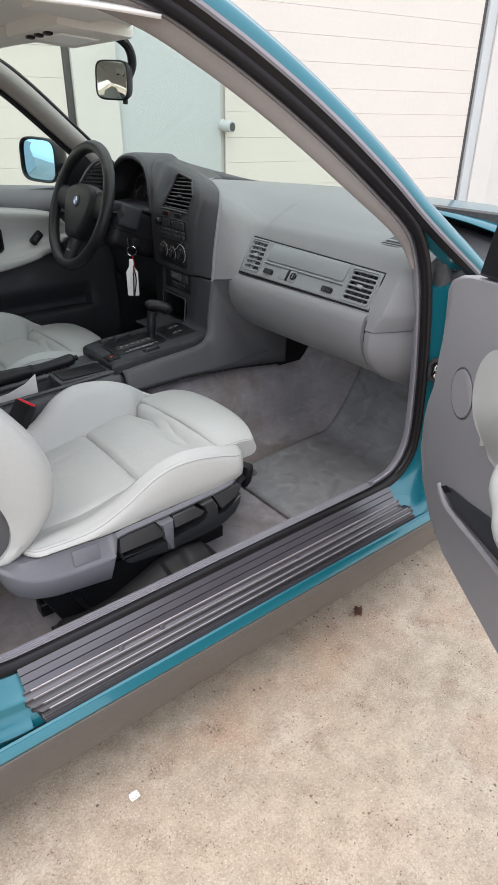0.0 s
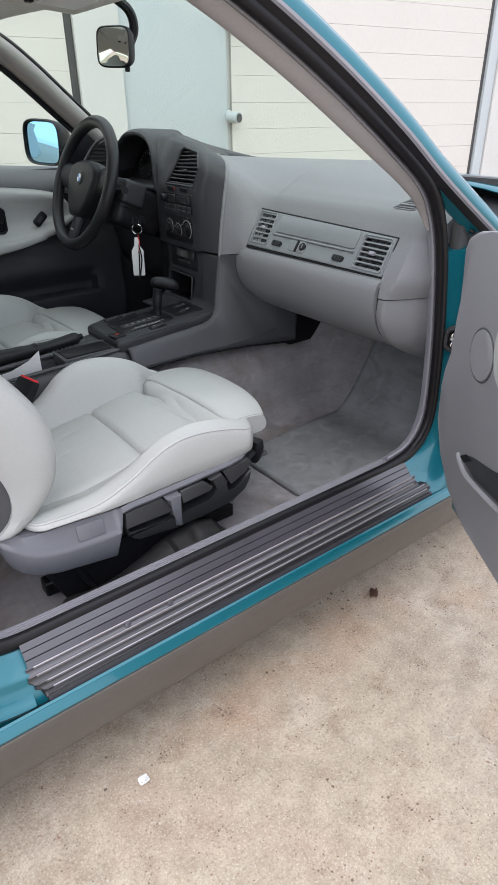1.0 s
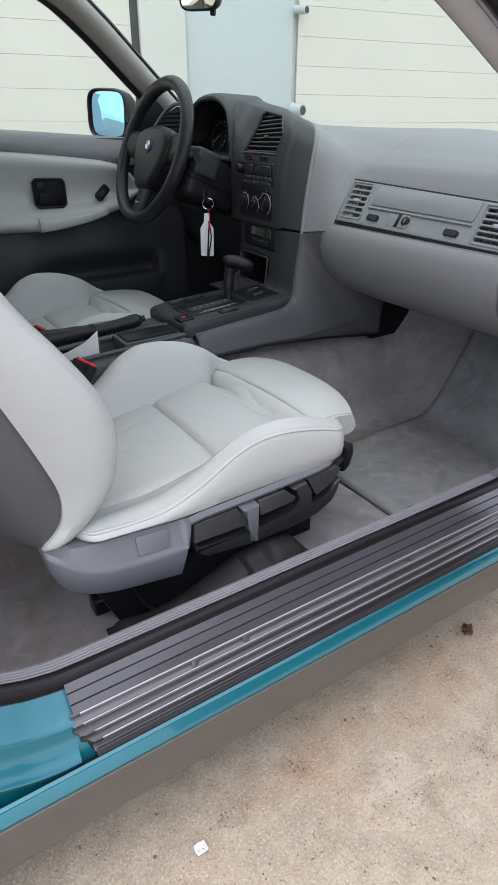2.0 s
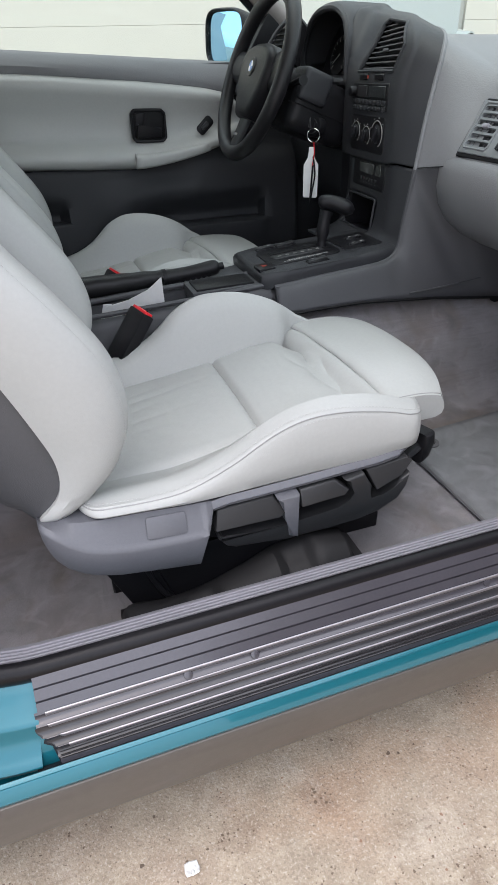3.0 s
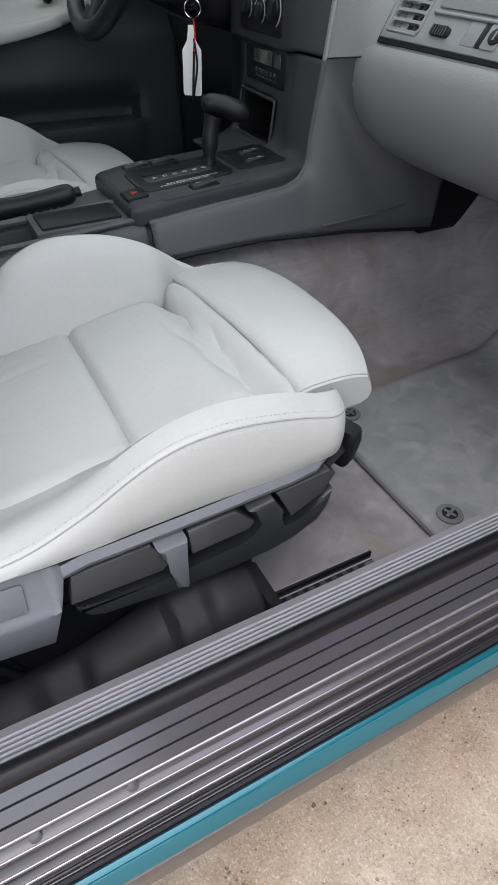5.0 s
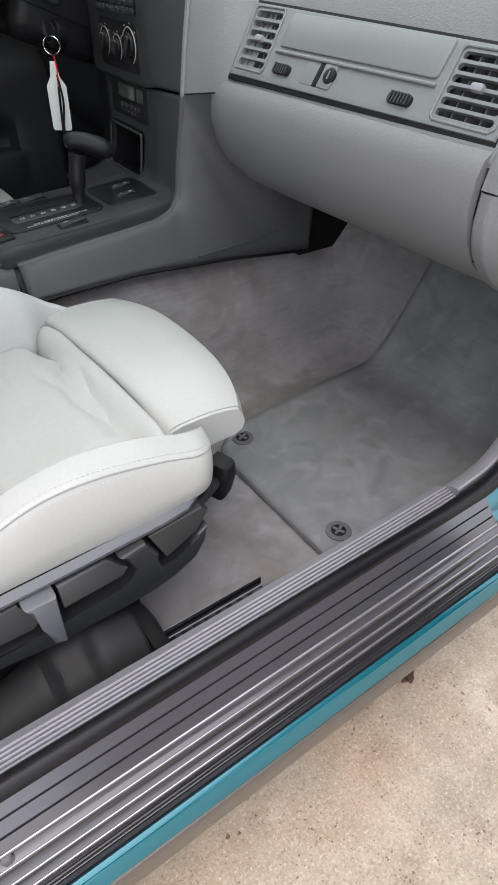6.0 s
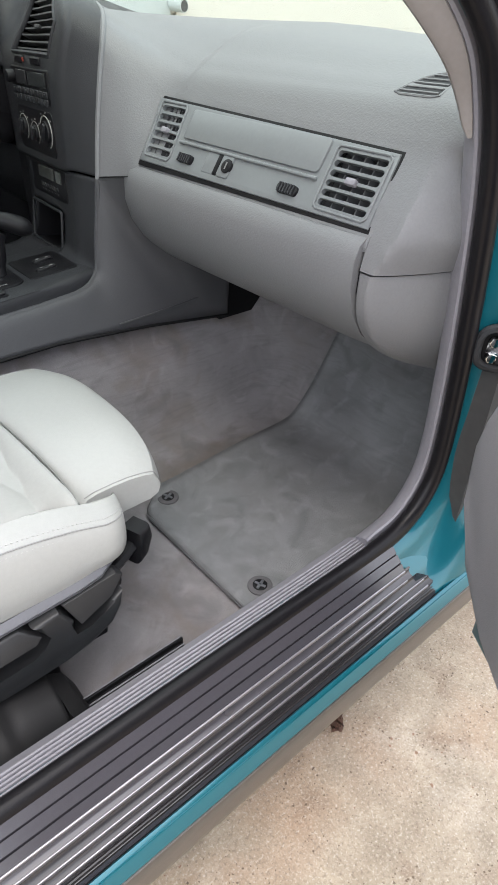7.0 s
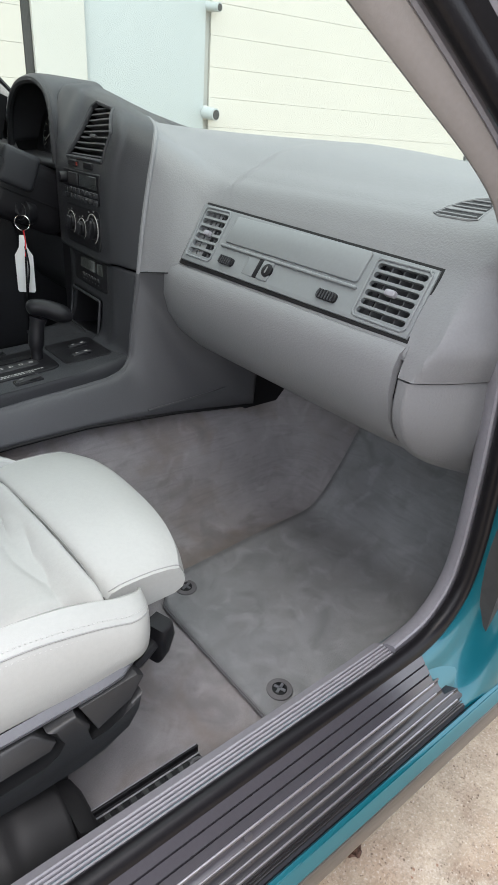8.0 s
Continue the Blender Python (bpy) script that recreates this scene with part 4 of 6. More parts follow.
part("catch_well", slab(rounded(-0.0565, -0.047, -0.040, -0.008, 0.002), ins @ pose(0, 0, 0.004), 0.003, 0.001), BLACK, insert)
part("lock_plate", slab(rounded(-0.046, -0.022, -0.040, -0.010, 0.003), ins @ pose(0, 0, 0.004), 0.004, 0.001), PANEL, insert)
part("lock_barrel", disc(ins @ pose(-0.030, -0.024, 0.006), 0.0100, 0.004, 24, 0.0012), BLACK, insert, "black lock barrel")
part("lock_slot", box(-0.0012, 0.0012, -0.005, 0.005, 0, 0.0006, 0, 1, ins @ pose(-0.030, -0.024, 0.0102)), FAINT, insert)
for x in (-0.125, 0.095):
    w = part("thumb_wheel", slab(rounded(-0.018, 0.018, -0.0065, 0.0065, 0.005), ins @ pose(x, -0.030, 0.004), 0.006, 0.002), BLACK, insert)
    for d in (-0.0225, 0.0225):
        part("wheel_mark", box(-0.0012, 0.0012, -0.004, 0.004, 0, 0.0008, 0, 1, ins @ pose(x + d, -0.030, 0.0040)), DIAL, insert)
    for k in range(6):
        part("notch", box(-0.0012, 0.0012, -0.006, 0.006, 0, 0.003, 0, 1, ins @ pose(x - 0.0125 + 0.005 * k, -0.030, 0.009)), DARK, w)

# side demister grille on the pad
m = plane_at((1.0, -0.608, 0.9140), (0.0, -1, 0.0), (1, 0, 0.42))
FAN = [(-0.036, -0.012), (-0.031, 0.006), (-0.022, 0.022), (-0.010, 0.033), (0.004, 0.037), (0.016, 0.031), (0.021, 0.016), (0.021, -0.012), (0.012, -0.015), (-0.028, -0.015)]
g = part("demister", slab(FAN, m @ pose(0, 0, -0.004), 0.006, 0.001), BLACK, dash, "black demister grille")
for k in range(5):
    y = -0.009 + 0.0095 * k
    part("slat", tube([m @ Vector((curve([(-0.012, -0.034), (0.006, -0.029), (0.022, -0.020), (0.033, -0.008)], y), y, 0.002)), m @ Vector((curve([(0.012, 0.019), (0.031, 0.014)], y), y, 0.002))], 0.0015, 6), DASH, g)
part("demister_rim", tube([m @ Vector((1.05 * x, 1.05 * y, 0.001)) for x, y in FAN], 0.0018, 6, closed=True), DASH, g)

# ---- driver's half: dark binnacle and centre stack ----
# lines that run up the stack and over its top: the seam with the grey dash, the face's two edges, the hood's flank
SEAM = [(0.858, -0.073, 0.748), (0.872, -0.066, 0.82), (0.890, -0.058, 0.895), (0.905, -0.050, 0.945), (0.925, -0.020, 0.974), (0.96, 0.06, 0.988), (1.0, 0.14, 0.988), (1.09, 0.25, 0.980), (1.36, 0.45, 0.952)]
FACE_R = [(0.842, 0.030, 0.745), (0.842, 0.030, 0.82), (0.845, 0.028, 0.90), (0.862, 0.020, 0.962), (0.885, 0.050, 0.995), (0.92, 0.10, 1.012), (0.96, 0.16, 1.016), (1.08, 0.28, 0.998), (1.36, 0.47, 0.955)]
FACE_L = [(0.852, 0.205, 0.745), (0.852, 0.205, 0.82), (0.856, 0.200, 0.91), (0.893, 0.222, 0.97), (0.922, 0.245, 1.013), (0.94, 0.255, 1.026), (0.98, 0.27, 1.030), (1.09, 0.315, 1.006), (1.36, 0.49, 0.956)]
HOOD_R = [(0.862, 0.262, 0.745), (0.862, 0.262, 0.82), (0.862, 0.262, 0.905), (0.872, 0.275, 0.985), (0.895, 0.290, 1.030), (0.935, 0.30, 1.040), (0.98, 0.31, 1.040), (1.09, 0.345, 1.012), (1.36, 0.52, 0.957)]
seam, face_r, face_l, hood_r = (spline(k, NU + 1) for k in (SEAM, FACE_R, FACE_L, HOOD_R))
pad_a, pad_b, pad_c = pad_line(-0.26), pad_line(-0.20), pad_line(-0.155)
rows = []
for k in range(NU + 1):
    mid = (seam[k] + face_r[k]) / 2 + Vector((-0.0075, 0.0, 0.004))
    rows.append(spline([seam[k], mid, face_r[k], face_l[k], hood_r[k]], 97))
VT = plane_at((0.8475, 0.11, 0.918), (-0.05, -1, 0), (0.52, 0.05, 0.86))
VTI = VT.inverted()
VENT = [(-0.080, 0.0), (0.084, 0.0), (0.095, 0.046), (0.050, 0.092), (-0.055, 0.110), (-0.072, 0.100)]
near = [q for q in (VTI @ p for row in rows for p in row) if abs(q.x) < 0.14 and -0.04 < q.y < 0.15 and abs(q.z) < 0.05]


def vent_skin(x, y, up=0.0):
    """A point on the binnacle's surface over the vent's plane."""
    best = sorted(near, key=lambda q: (q.x - x) ** 2 + (q.y - y) ** 2)[:3]
    return VT @ Vector((x, y, sum(q.z for q in best) / 3 + up))


def in_vent(x, y):
    inside = False
    for (x0, y0), (x1, y1) in zip(VENT, VENT[1:] + VENT[:1]):
        if (y0 > y) != (y1 > y) and x < x0 + (y - y0) * (x1 - x0) / (y1 - y0):
            inside = not inside
    return inside


bm = skin(rows, closed_ring=False, caps=False)
gone = []
for f in bm.faces:
    c = VTI @ f.calc_center_median()
    if abs(c.z) < 0.05 and in_vent(c.x, c.y):
        gone.append(f)
bmesh.ops.delete(bm, geom=gone, context="FACES")
stack = tagged(part("instrument_panel", bm, DARK, thick=0.006), "dark grey instrument binnacle and centre stack with radio", "instrument panel")
rows = []
for k in range(NU + 1):
    a, b = seam[k], pad_c[k]
    rows.append(spline([a, a.lerp(b, 0.5) + Vector((0.004, 0, 0)), b, pad_b[k], pad_a[k]], 29)[:22])
part("dash_return", skin(rows, closed_ring=False, caps=False), DASH, dash, "grey dash flowing to the stack")
SEAM_LOW = [(0.858, -0.073, 0.744), (0.851, -0.074, 0.70), (0.841, -0.076, 0.64), (0.831, -0.082, 0.593), (0.80, -0.093, 0.571), (0.74, -0.098, 0.564), (0.64, -0.101, 0.557), (0.536, -0.101, 0.547)]
part("piping", tube(spline(SEAM_LOW[::-1], 70), 0.0050, 8), CONSOLE, stack, "grey edge piping")
part("piping", tube(spline(SEAM_LOW[:1] + SEAM[1:8], 60), 0.0050, 8), DASH, stack, "light grey edge piping")
low_r = spline(SEAM_LOW[:6], 31)
low_m = spline([(0.8455, 0.03, 0.7435), (0.846, 0.03, 0.70), (0.842, 0.03, 0.65), (0.832, 0.025, 0.606), (0.80, 0.02, 0.586), (0.74, 0.02, 0.580)], 31)
low_l = spline([(0.8555, 0.205, 0.7435), (0.856, 0.205, 0.70), (0.852, 0.205, 0.65), (0.84, 0.20, 0.606), (0.80, 0.19, 0.586), (0.74, 0.19, 0.580)], 31)
rows = []
for k in range(31):
    rows.append(spline([low_r[k], (low_r[k] + low_m[k]) / 2 + Vector((-0.006, 0, 0.003)), low_m[k], low_l[k]], 30))
riser = part("console_riser", skin(rows, closed_ring=False, caps=False), DARK, stack, "dark riser curving into the console", thick=0.006)
part("joint_line", tube(spline([(0.853, 0.205, 0.742), (0.842, 0.12, 0.741), (0.840, 0.03, 0.742), (0.846, -0.03, 0.743), (0.856, -0.07, 0.746), (0.868, -0.10, 0.751), (0.884, -0.14, 0.757)], 30), 0.0010, 6), BLACK, stack)
part("riser_cheek", box(0.862, 1.36, 0.19, 0.262, 0.30, 0.745), BLACK, stack, smooth=False)

FACE = plane_at((0.8465, 0.117, 0.85), (-0.057, -1, 0), (0.01, 0, 1))
rim_line = []
for (x0, y0), (x1, y1) in zip(VENT, VENT[1:] + VENT[:1]):
    rim_line += [vent_skin(x0 + (x1 - x0) * j / 8, y0 + (y1 - y0) * j / 8, 0.001) for j in range(8)]
vent_frame = part("centre_vent", tube(rim_line, 0.0052, 8, closed=True, flat=0.8), DARK, stack, "dark centre air vent with fine slats")
part("vent_well", slab([(x * 1.05, 0.05 + (y - 0.05) * 1.05) for x, y in VENT], VT @ pose(0, 0, -0.06), 0.02), PIT, vent_frame)
for k in range(9):
    y = 0.0085 + 0.0112 * k
    x0 = -0.0785 + 0.085 * y
    x1 = 0.084 + 0.235 * y if y < 0.046 else 0.095 - (y - 0.046) * 0.98 if y < 0.092 else 0.05 - (y - 0.092) * 5.8
    line = [vent_skin(x0 + (x1 - x0) * j / 8, y, -0.004) for j in range(9)]
    lip = skin([[p + VT.to_3x3() @ Vector((0, a, b)) for a, b in ((-0.0012, 0.0012), (0.0014, 0.0014), (0.0034, -0.014), (0.0012, -0.015))] for p in line])
    part("slat", lip, CONSOLE, vent_frame)
part("slider", slab(rounded(-0.011, 0.011, -0.003, 0.003, 0.002), Matrix.Translation(vent_skin(0.005, 0.042) - VT @ Vector((0.005, 0.042, 0))) @ VT @ pose(0.005, 0.042, -0.002), 0.005, 0.001), LEVER, vent_frame)
for k in range(2):
    part("vent_key", box(-0.020, 0.020, -0.006, 0.006, -0.002, 0.004, 0.002, 1, FACE @ pose(-0.035 + 0.075 * k, 0.056, 0.0)), BLACK, stack)
part("warning_spot", box(-0.003, 0.003, -0.003, 0.003, 0.0, 0.001, 0, 1, FACE @ pose(-0.012, 0.056, 0.003)), SIGNAL, stack)
radio = part("radio", box(-0.082, 0.090, -0.008, 0.046, -0.006, 0.004, 0.003, 1, FACE), BLACK, stack, "black car radio with rows of keys")
part("display", box(0.0, 0.078, 0.018, 0.040, 0.003, 0.0052, 0.001, 1, FACE), material("display", (0.03, 0.034, 0.034), 0.1, vary=0.05), radio)
part("cassette_door", box(-0.052, -0.008, 0.018, 0.040, 0.003, 0.006, 0.001, 1, FACE), LEVER, radio)
part("knob", disc(FACE @ pose(-0.070, 0.028, 0.003), 0.0105, 0.015, 20, 0.003), BLACK, radio)
for r in range(2):
    for k in range(8):
        kk = part("key", box(-0.0085, 0.0085, -0.005, 0.005, 0, 0.0035, 0.0015, 1, FACE @ pose(-0.068 + 0.0205 * k, 0.009 - 0.0115 * r, 0.003)), DARK, radio)
        part("key_mark", box(-0.003, 0.003, -0.0006, 0.0006, 0, 0.0004, 0, 1, FACE @ pose(-0.068 + 0.0205 * k, 0.0105 - 0.0115 * r, 0.0064)), FAINT, radio)
heat = part("heater_panel", slab(rounded(-0.080, 0.088, -0.090, -0.016, 0.012), FACE @ pose(0, 0, -0.006), 0.010, 0.003), BLACK, stack, "black heater control panel with three dials")
for x, z, r in ((-0.050, -0.052, 0.021), (0.004, -0.057, 0.019), (0.056, -0.050, 0.026)):
    k = part("dial", disc(FACE @ pose(x, z, 0.003), r * 0.72, 0.006, 24, 0.002), BLACK, heat)
    part("dial_grip", box(-r * 0.62, r * 0.62, -0.004, 0.004, 0, 0.006, 0.002, 2, FACE @ pose(x, z, 0.007, 0, 0, 60)), DARK, heat)
    part("dial_ring", tube([FACE @ Vector((x + r * math.cos(a), z + r * math.sin(a), 0.0048)) for a in (math.pi * 1.2 * j / 20 - 0.35 * math.pi for j in range(21))], 0.0007 if r < 0.025 else 0.0011, 6), DIAL, heat)
    for j in range(5):
        a = radians(200 - 40 * j)
        part("dial_mark", box(-0.0025, 0.0025, -0.0012, 0.0012, 0, 0.0006, 0, 1, FACE @ pose(x + 1.22 * r * math.cos(a), z + 1.22 * r * math.sin(a), 0.0042)), FAINT, heat)
LOW = plane_at((0.8495, 0.11, 0.70), (-0.057, -1, 0), (0.02, 0, 1))
computer = part("clock_panel", slab(rounded(-0.066, 0.093, -0.014, 0.046, 0.006), LOW @ pose(0, 0, -0.004), 0.008, 0.002), BLACK, stack, "black clock panel with small keys")
part("display", box(-0.030, 0.040, 0.016, 0.038, 0.003, 0.0055, 0.001, 1, LOW), material("clock_glass", (0.05, 0.055, 0.05), 0.1, vary=0.05), computer)
part("display", box(0.050, 0.074, 0.016, 0.038, 0.003, 0.0055, 0.001, 1, LOW), material("clock_glass_small", (0.05, 0.055, 0.05), 0.1, vary=0.05), computer)
for k in range(6):
    part("key", box(-0.0045, 0.0045, -0.0035, 0.0035, 0, 0.003, 0.001, 1, LOW @ pose(-0.02 + 0.0145 * k, 0.004, 0.003)), LEVER, computer)
    part("key_mark", box(-0.002, 0.002, -0.001, 0.001, 0, 0.0004, 0, 1, LOW @ pose(-0.02 + 0.0145 * k, -0.0045, 0.0042)), FAINT, computer)
BIN = plane_at((0.8375, 0.11, 0.632), (-0.057, -1, 0), (0.12, 0, 1))
cut(riser, rounded(-0.074, 0.068, -0.038, 0.036, 0.006), BIN @ pose(0, 0, -0.05), 0.09)
bin_ob = part("storage_bin", slab(rounded(-0.080, 0.074, -0.044, 0.042, 0.006), BIN @ pose(0, 0, -0.105), 0.004), PIT, stack, "black open storage bin")
for x0, x1, y0, y1 in ((-0.082, 0.076, -0.046, -0.040), (-0.082, 0.076, 0.038, 0.044), (-0.082, -0.076, -0.040, 0.038), (0.070, 0.076, -0.040, 0.038)):
    part("bin_wall", box(x0, x1, y0, y1, -0.104, -0.004, 0, 1, BIN), BLACK, bin_ob)
part("bin_lip", tube([BIN @ Vector((x, y, 0.001)) for x, y in rounded(-0.074, 0.068, -0.038, 0.036, 0.006)], 0.0028, 6, closed=True), DARK, bin_ob)

# instruments under their hood
arch_f = [(0.862, 0.262, 0.895), (0.861, 0.264, 0.94), (0.865, 0.275, 0.985), (0.868, 0.30, 1.022), (0.868, 0.345, 1.042), (0.868, 0.40, 1.045), (0.868, 0.455, 1.036), (0.870, 0.505, 1.008), (0.872, 0.535, 0.965), (0.873, 0.545, 0.915)]
arch_b = [(1.02, 0.29, 0.93), (1.0, 0.29, 0.96), (1.0, 0.295, 1.0), (1.0, 0.315, 1.03), (1.0, 0.35, 1.045), (1.0, 0.40, 1.047), (1.0, 0.45, 1.04), (1.0, 0.495, 1.018), (1.0, 0.525, 0.985), (1.02, 0.54, 0.94)]
af, ab = spline(arch_f, 50), spline(arch_b, 50)
part("cluster_hood", skin([spline([f, f.lerp(b, 0.15) + Vector((0, 0, 0.006)), b], 10) for f, b in zip(af, ab)], closed_ring=False, caps=False), DARK, stack, "dark hood over the instruments", thick=0.012)
part("hood_rim", tube(af, 0.008, 8), DARK, stack)
part("hood_slope", sheet(lambda u, v: Vector((1.0 + 0.37 * u, 0.30 + 0.24 * v + (0.04 + 0.06 * v) * u, 1.040 - 0.05 * abs(2 * v - 1) ** 3 * (1 - u) - 0.088 * u)), 8, 12), DARK, stack, thick=0.006)
part("side_top", sheet(lambda u, v: Vector((0.875 + 0.5 * u, 0.545 + 0.16 * v, 0.985 - 0.03 * u - 0.015 * v)), 6, 6), DARK, stack, thick=0.01)
part("cluster_well", box(0.985, 1.0, 0.29, 0.52, 0.87, 1.005), BLACK, stack, smooth=False)
part("cluster_shelf", sheet(lambda u, v: Vector((0.858 + 0.13 * u, 0.262 + 0.285 * v, 0.893 + 0.012 * u)), 4, 8), DARK, stack, thick=0.012)
CL = plane_at((0.945, 0.405, 0.955), (0, -1, 0), (0.25, 0, 1))
cl = part("gauge_cluster", slab(rounded(-0.135, 0.135, -0.062, 0.075, 0.03), CL @ pose(0, 0, -0.004), 0.008, 0.002), BLACK, stack, "black instrument cluster with round gauges")
for x, r in ((-0.05, 0.045), (0.055, 0.045)):
    part("gauge", disc(CL @ pose(x, -0.008, 0.004), r, 0.002, 32), BLACK, cl)
    part("gauge_ring", tube([CL @ Vector((x + r * math.cos(a), -0.008 + r * math.sin(a), 0.007)) for a in (2 * math.pi * j / 32 for j in range(32))], 0.0010, 6, closed=True), LEVER, cl)
    for j in range(13):
        a = radians(225 - 22.5 * j)
        part("tick", box(-0.0008, 0.0008, r * 0.74, r * 0.95, 0, 0.001, 0, 1, CL @ pose(x, -0.008, 0.0062) @ Matrix.Rotation(a - math.pi / 2, 4, "Z")), DIAL, cl)
    part("needle", box(-0.0012, 0.0012, -0.005, r * 0.8, 0, 0.001, 0, 1, CL @ pose(x, -0.008, 0.0075, 0, 0, 125)), DIAL, cl)
SV = plane_at((0.800, 0.520, 0.984), (0.22, -0.97, 0.02), (0.28, 0.06, 0.95))
lv = part("side_vent", slab([(-0.078, -0.052), (0.056, -0.052), (0.056, 0.036), (0.024, 0.044), (-0.020, 0.026), (-0.060, -0.018)], SV @ pose(0, 0, -0.030), 0.026, 0.002), PIT, stack, "black side air vent")
part("vent_hood", tube(spline([SV @ Vector((x, y, 0.0)) for x, y in ((-0.082, -0.052), (-0.064, -0.016), (-0.022, 0.030), (0.024, 0.049), (0.062, 0.044))], 24), 0.0055, 8), CONSOLE, lv)
for k in range(6):
    y = -0.034 + 0.012 * k
    x0 = curve([(-0.05, -0.068), (-0.018, -0.050), (0.026, -0.012), (0.04, 0.016)], y)
    part("slat", box(x0, 0.046, y - 0.0014, y + 0.0014, -0.004, 0.004, 0.0016, 2, SV), BLACK, lv)
part("knee_panel", skin([[Vector((x, y, z)) for x, z in ((0.90, 0.75), (0.885, 0.74), (0.90, 0.66), (0.96, 0.58), (1.05, 0.54), (1.10, 0.54), (1.10, 0.75))] for y in (0.235, 0.4, 0.55, 0.66)]), DARK, stack, "dark knee panel")

# ---- centre console ----
def console_ring(x):
    """Section of the console at x: a box with a soft upper edge, leaning out to the tunnel."""
    top = curve([(0.08, 0.520), (0.30, 0.530), (0.50, 0.545), (0.545, 0.552), (0.70, 0.566), (0.80, 0.574)], x)
    w = curve([(0.08, 0.098), (0.50, 0.098), (0.80, 0.106), (0.90, 0.12)], x)
    low = curve([(0.08, 0.40), (0.56, 0.45), (0.9, 0.47)], x)
    w -= 0.008 if x > 0.531 else 0.0
    low = max(low, 0.50) if x > 0.531 else low
    top -= 0.010 if x > 0.531 else 0.0
    return [(-w - (0.022 if x < 0.531 else 0.012), low), (-w - 0.004, top - 0.018), (-w + 0.004, top - 0.004), (-w + 0.012, top), (w - 0.012, top), (w - 0.004, top - 0.004), (w + 0.004, top - 0.018), (w + 0.022, low)]


xs = [0.06, 0.15, 0.25, 0.35, 0.45, 0.53]
console = part("centre_console", skin([[Vector((x, y, z)) for y, z in console_ring(x)] for x in xs]), CONSOLE)
tagged(console, "grey centre console with selector, handbrake and open tray", "console")
cut(console, rounded(0.075, 0.372, -0.082, -0.006, 0.008), pose(0, 0, 0.488), 0.1)
part("front_console", skin([[Vector((x, y, z)) for y, z in console_ring(x)] for x in (0.533, 0.6, 0.7, 0.78)]), CONSOLE, console)


flank_top = spline(SEAM_LOW[::-1] + [(0.886, -0.11, 0.755), (0.93, -0.15, 0.757), (1.085, -0.155, 0.757)], 71)
flank_low = spline([(0.536, -0.128, 0.497), (0.66, -0.128, 0.499), (0.78, -0.129, 0.497), (0.89, -0.133, 0.4885), (0.97, -0.138, 0.481), (1.03, -0.142, 0.475), (1.083, -0.146, 0.4695)], 71)
part("console_flank", skin([spline([a, a.lerp(b, 0.22) + Vector((0, -0.004, 0)), b], 16) for a, b in zip(flank_top, flank_low)], closed_ring=False, caps=False), CONSOLE, console, "grey console flank", thick=0.008)
part("flank_crease", tube(spline([(0.84, -0.1345, 0.5055), (0.93, -0.1385, 0.5115), (1.00, -0.143, 0.5195), (1.082, -0.1495, 0.535)], 20), 0.0022, 6), CONSOLE, console)
# near-black box stands for the unlit void where the flank ends
part("flank_void_shade", box(1.084, 1.38, -0.122, -0.10, 0.448, 0.66), PIT, console, smooth=False)
part("edge_seal", tube([(0.50, -0.131, 0.492), (0.60, -0.132, 0.498), (0.72, -0.133, 0.500), (0.9, -0.137, 0.4875), (1.085, -0.1495, 0.4685)], 0.0032, 6), PIT, console)

# selector surround
SUR = plane_at((0.665, 0.0, 0.577), (0, -1, 0), (1, 0, 0.075))
part("selector_surround", slab([(-0.095, -0.155), (0.092, -0.155), (0.099, -0.145), (0.101, -0.10), (0.100, 0.05), (0.097, 0.11), (0.078, 0.18), (-0.1, 0.18), (-0.101, -0.10), (-0.101, -0.145)], SUR @ pose(0, 0, -0.022), 0.030, 0.014, 4), DARK, console, "dark selector surround")
gate = part("gear_gate", slab(rounded(-0.056, 0.056, -0.118, 0.048, 0.020), SUR @ pose(0, 0, 0.006), 0.005, 0.003), BLACK, console, "black gear selector gate")
part("slot", box(-0.026, -0.010, -0.095, 0.035, 0, 0.0015, 0, 1, SUR @ pose(0, 0, 0.0105)), PIT, gate)
part("gate_ridge", slab(rounded(-0.004, 0.024, -0.098, 0.020, 0.008), SUR @ pose(0, 0, 0.0105), 0.0020, 0.001), LEVER, gate)
part("front_tile", slab(rounded(-0.060, 0.050, 0.058, 0.150, 0.010), SUR @ pose(0, 0, 0.006), 0.0035, 0.0015), BLACK, console)
for k in range(6):
    part("gear_mark", box(-0.0030, 0.0030, -0.0034, 0.0034, 0, 0.0006, 0, 1, SUR @ pose(0.010, 0.008 - 0.0178 * k, 0.0126)), DIAL, gate)
    part("gear_mark_gap", box(-0.0010, 0.0010, -0.0016, 0.0016, 0, 0.0007, 0, 1, SUR @ pose(0.011, 0.008 - 0.0178 * k, 0.0126)), BLACK, gate)
for k in range(16):
    part("mark_bar", box(-0.0016, 0.0016, -0.0022, 0.0022, 0, 0.0005, 0, 1, SUR @ pose(0.044, -0.072 + 0.0058 * k, 0.0112)), DIAL if k % 4 != 2 else FAINT, gate)
    part("mark_bar", box(-0.0013, 0.0013, -0.0020, 0.0020, 0, 0.0005, 0, 1, SUR @ pose(0.0495, -0.084 + 0.0054 * k, 0.0112)), DIAL if k % 5 != 3 else FAINT, gate)
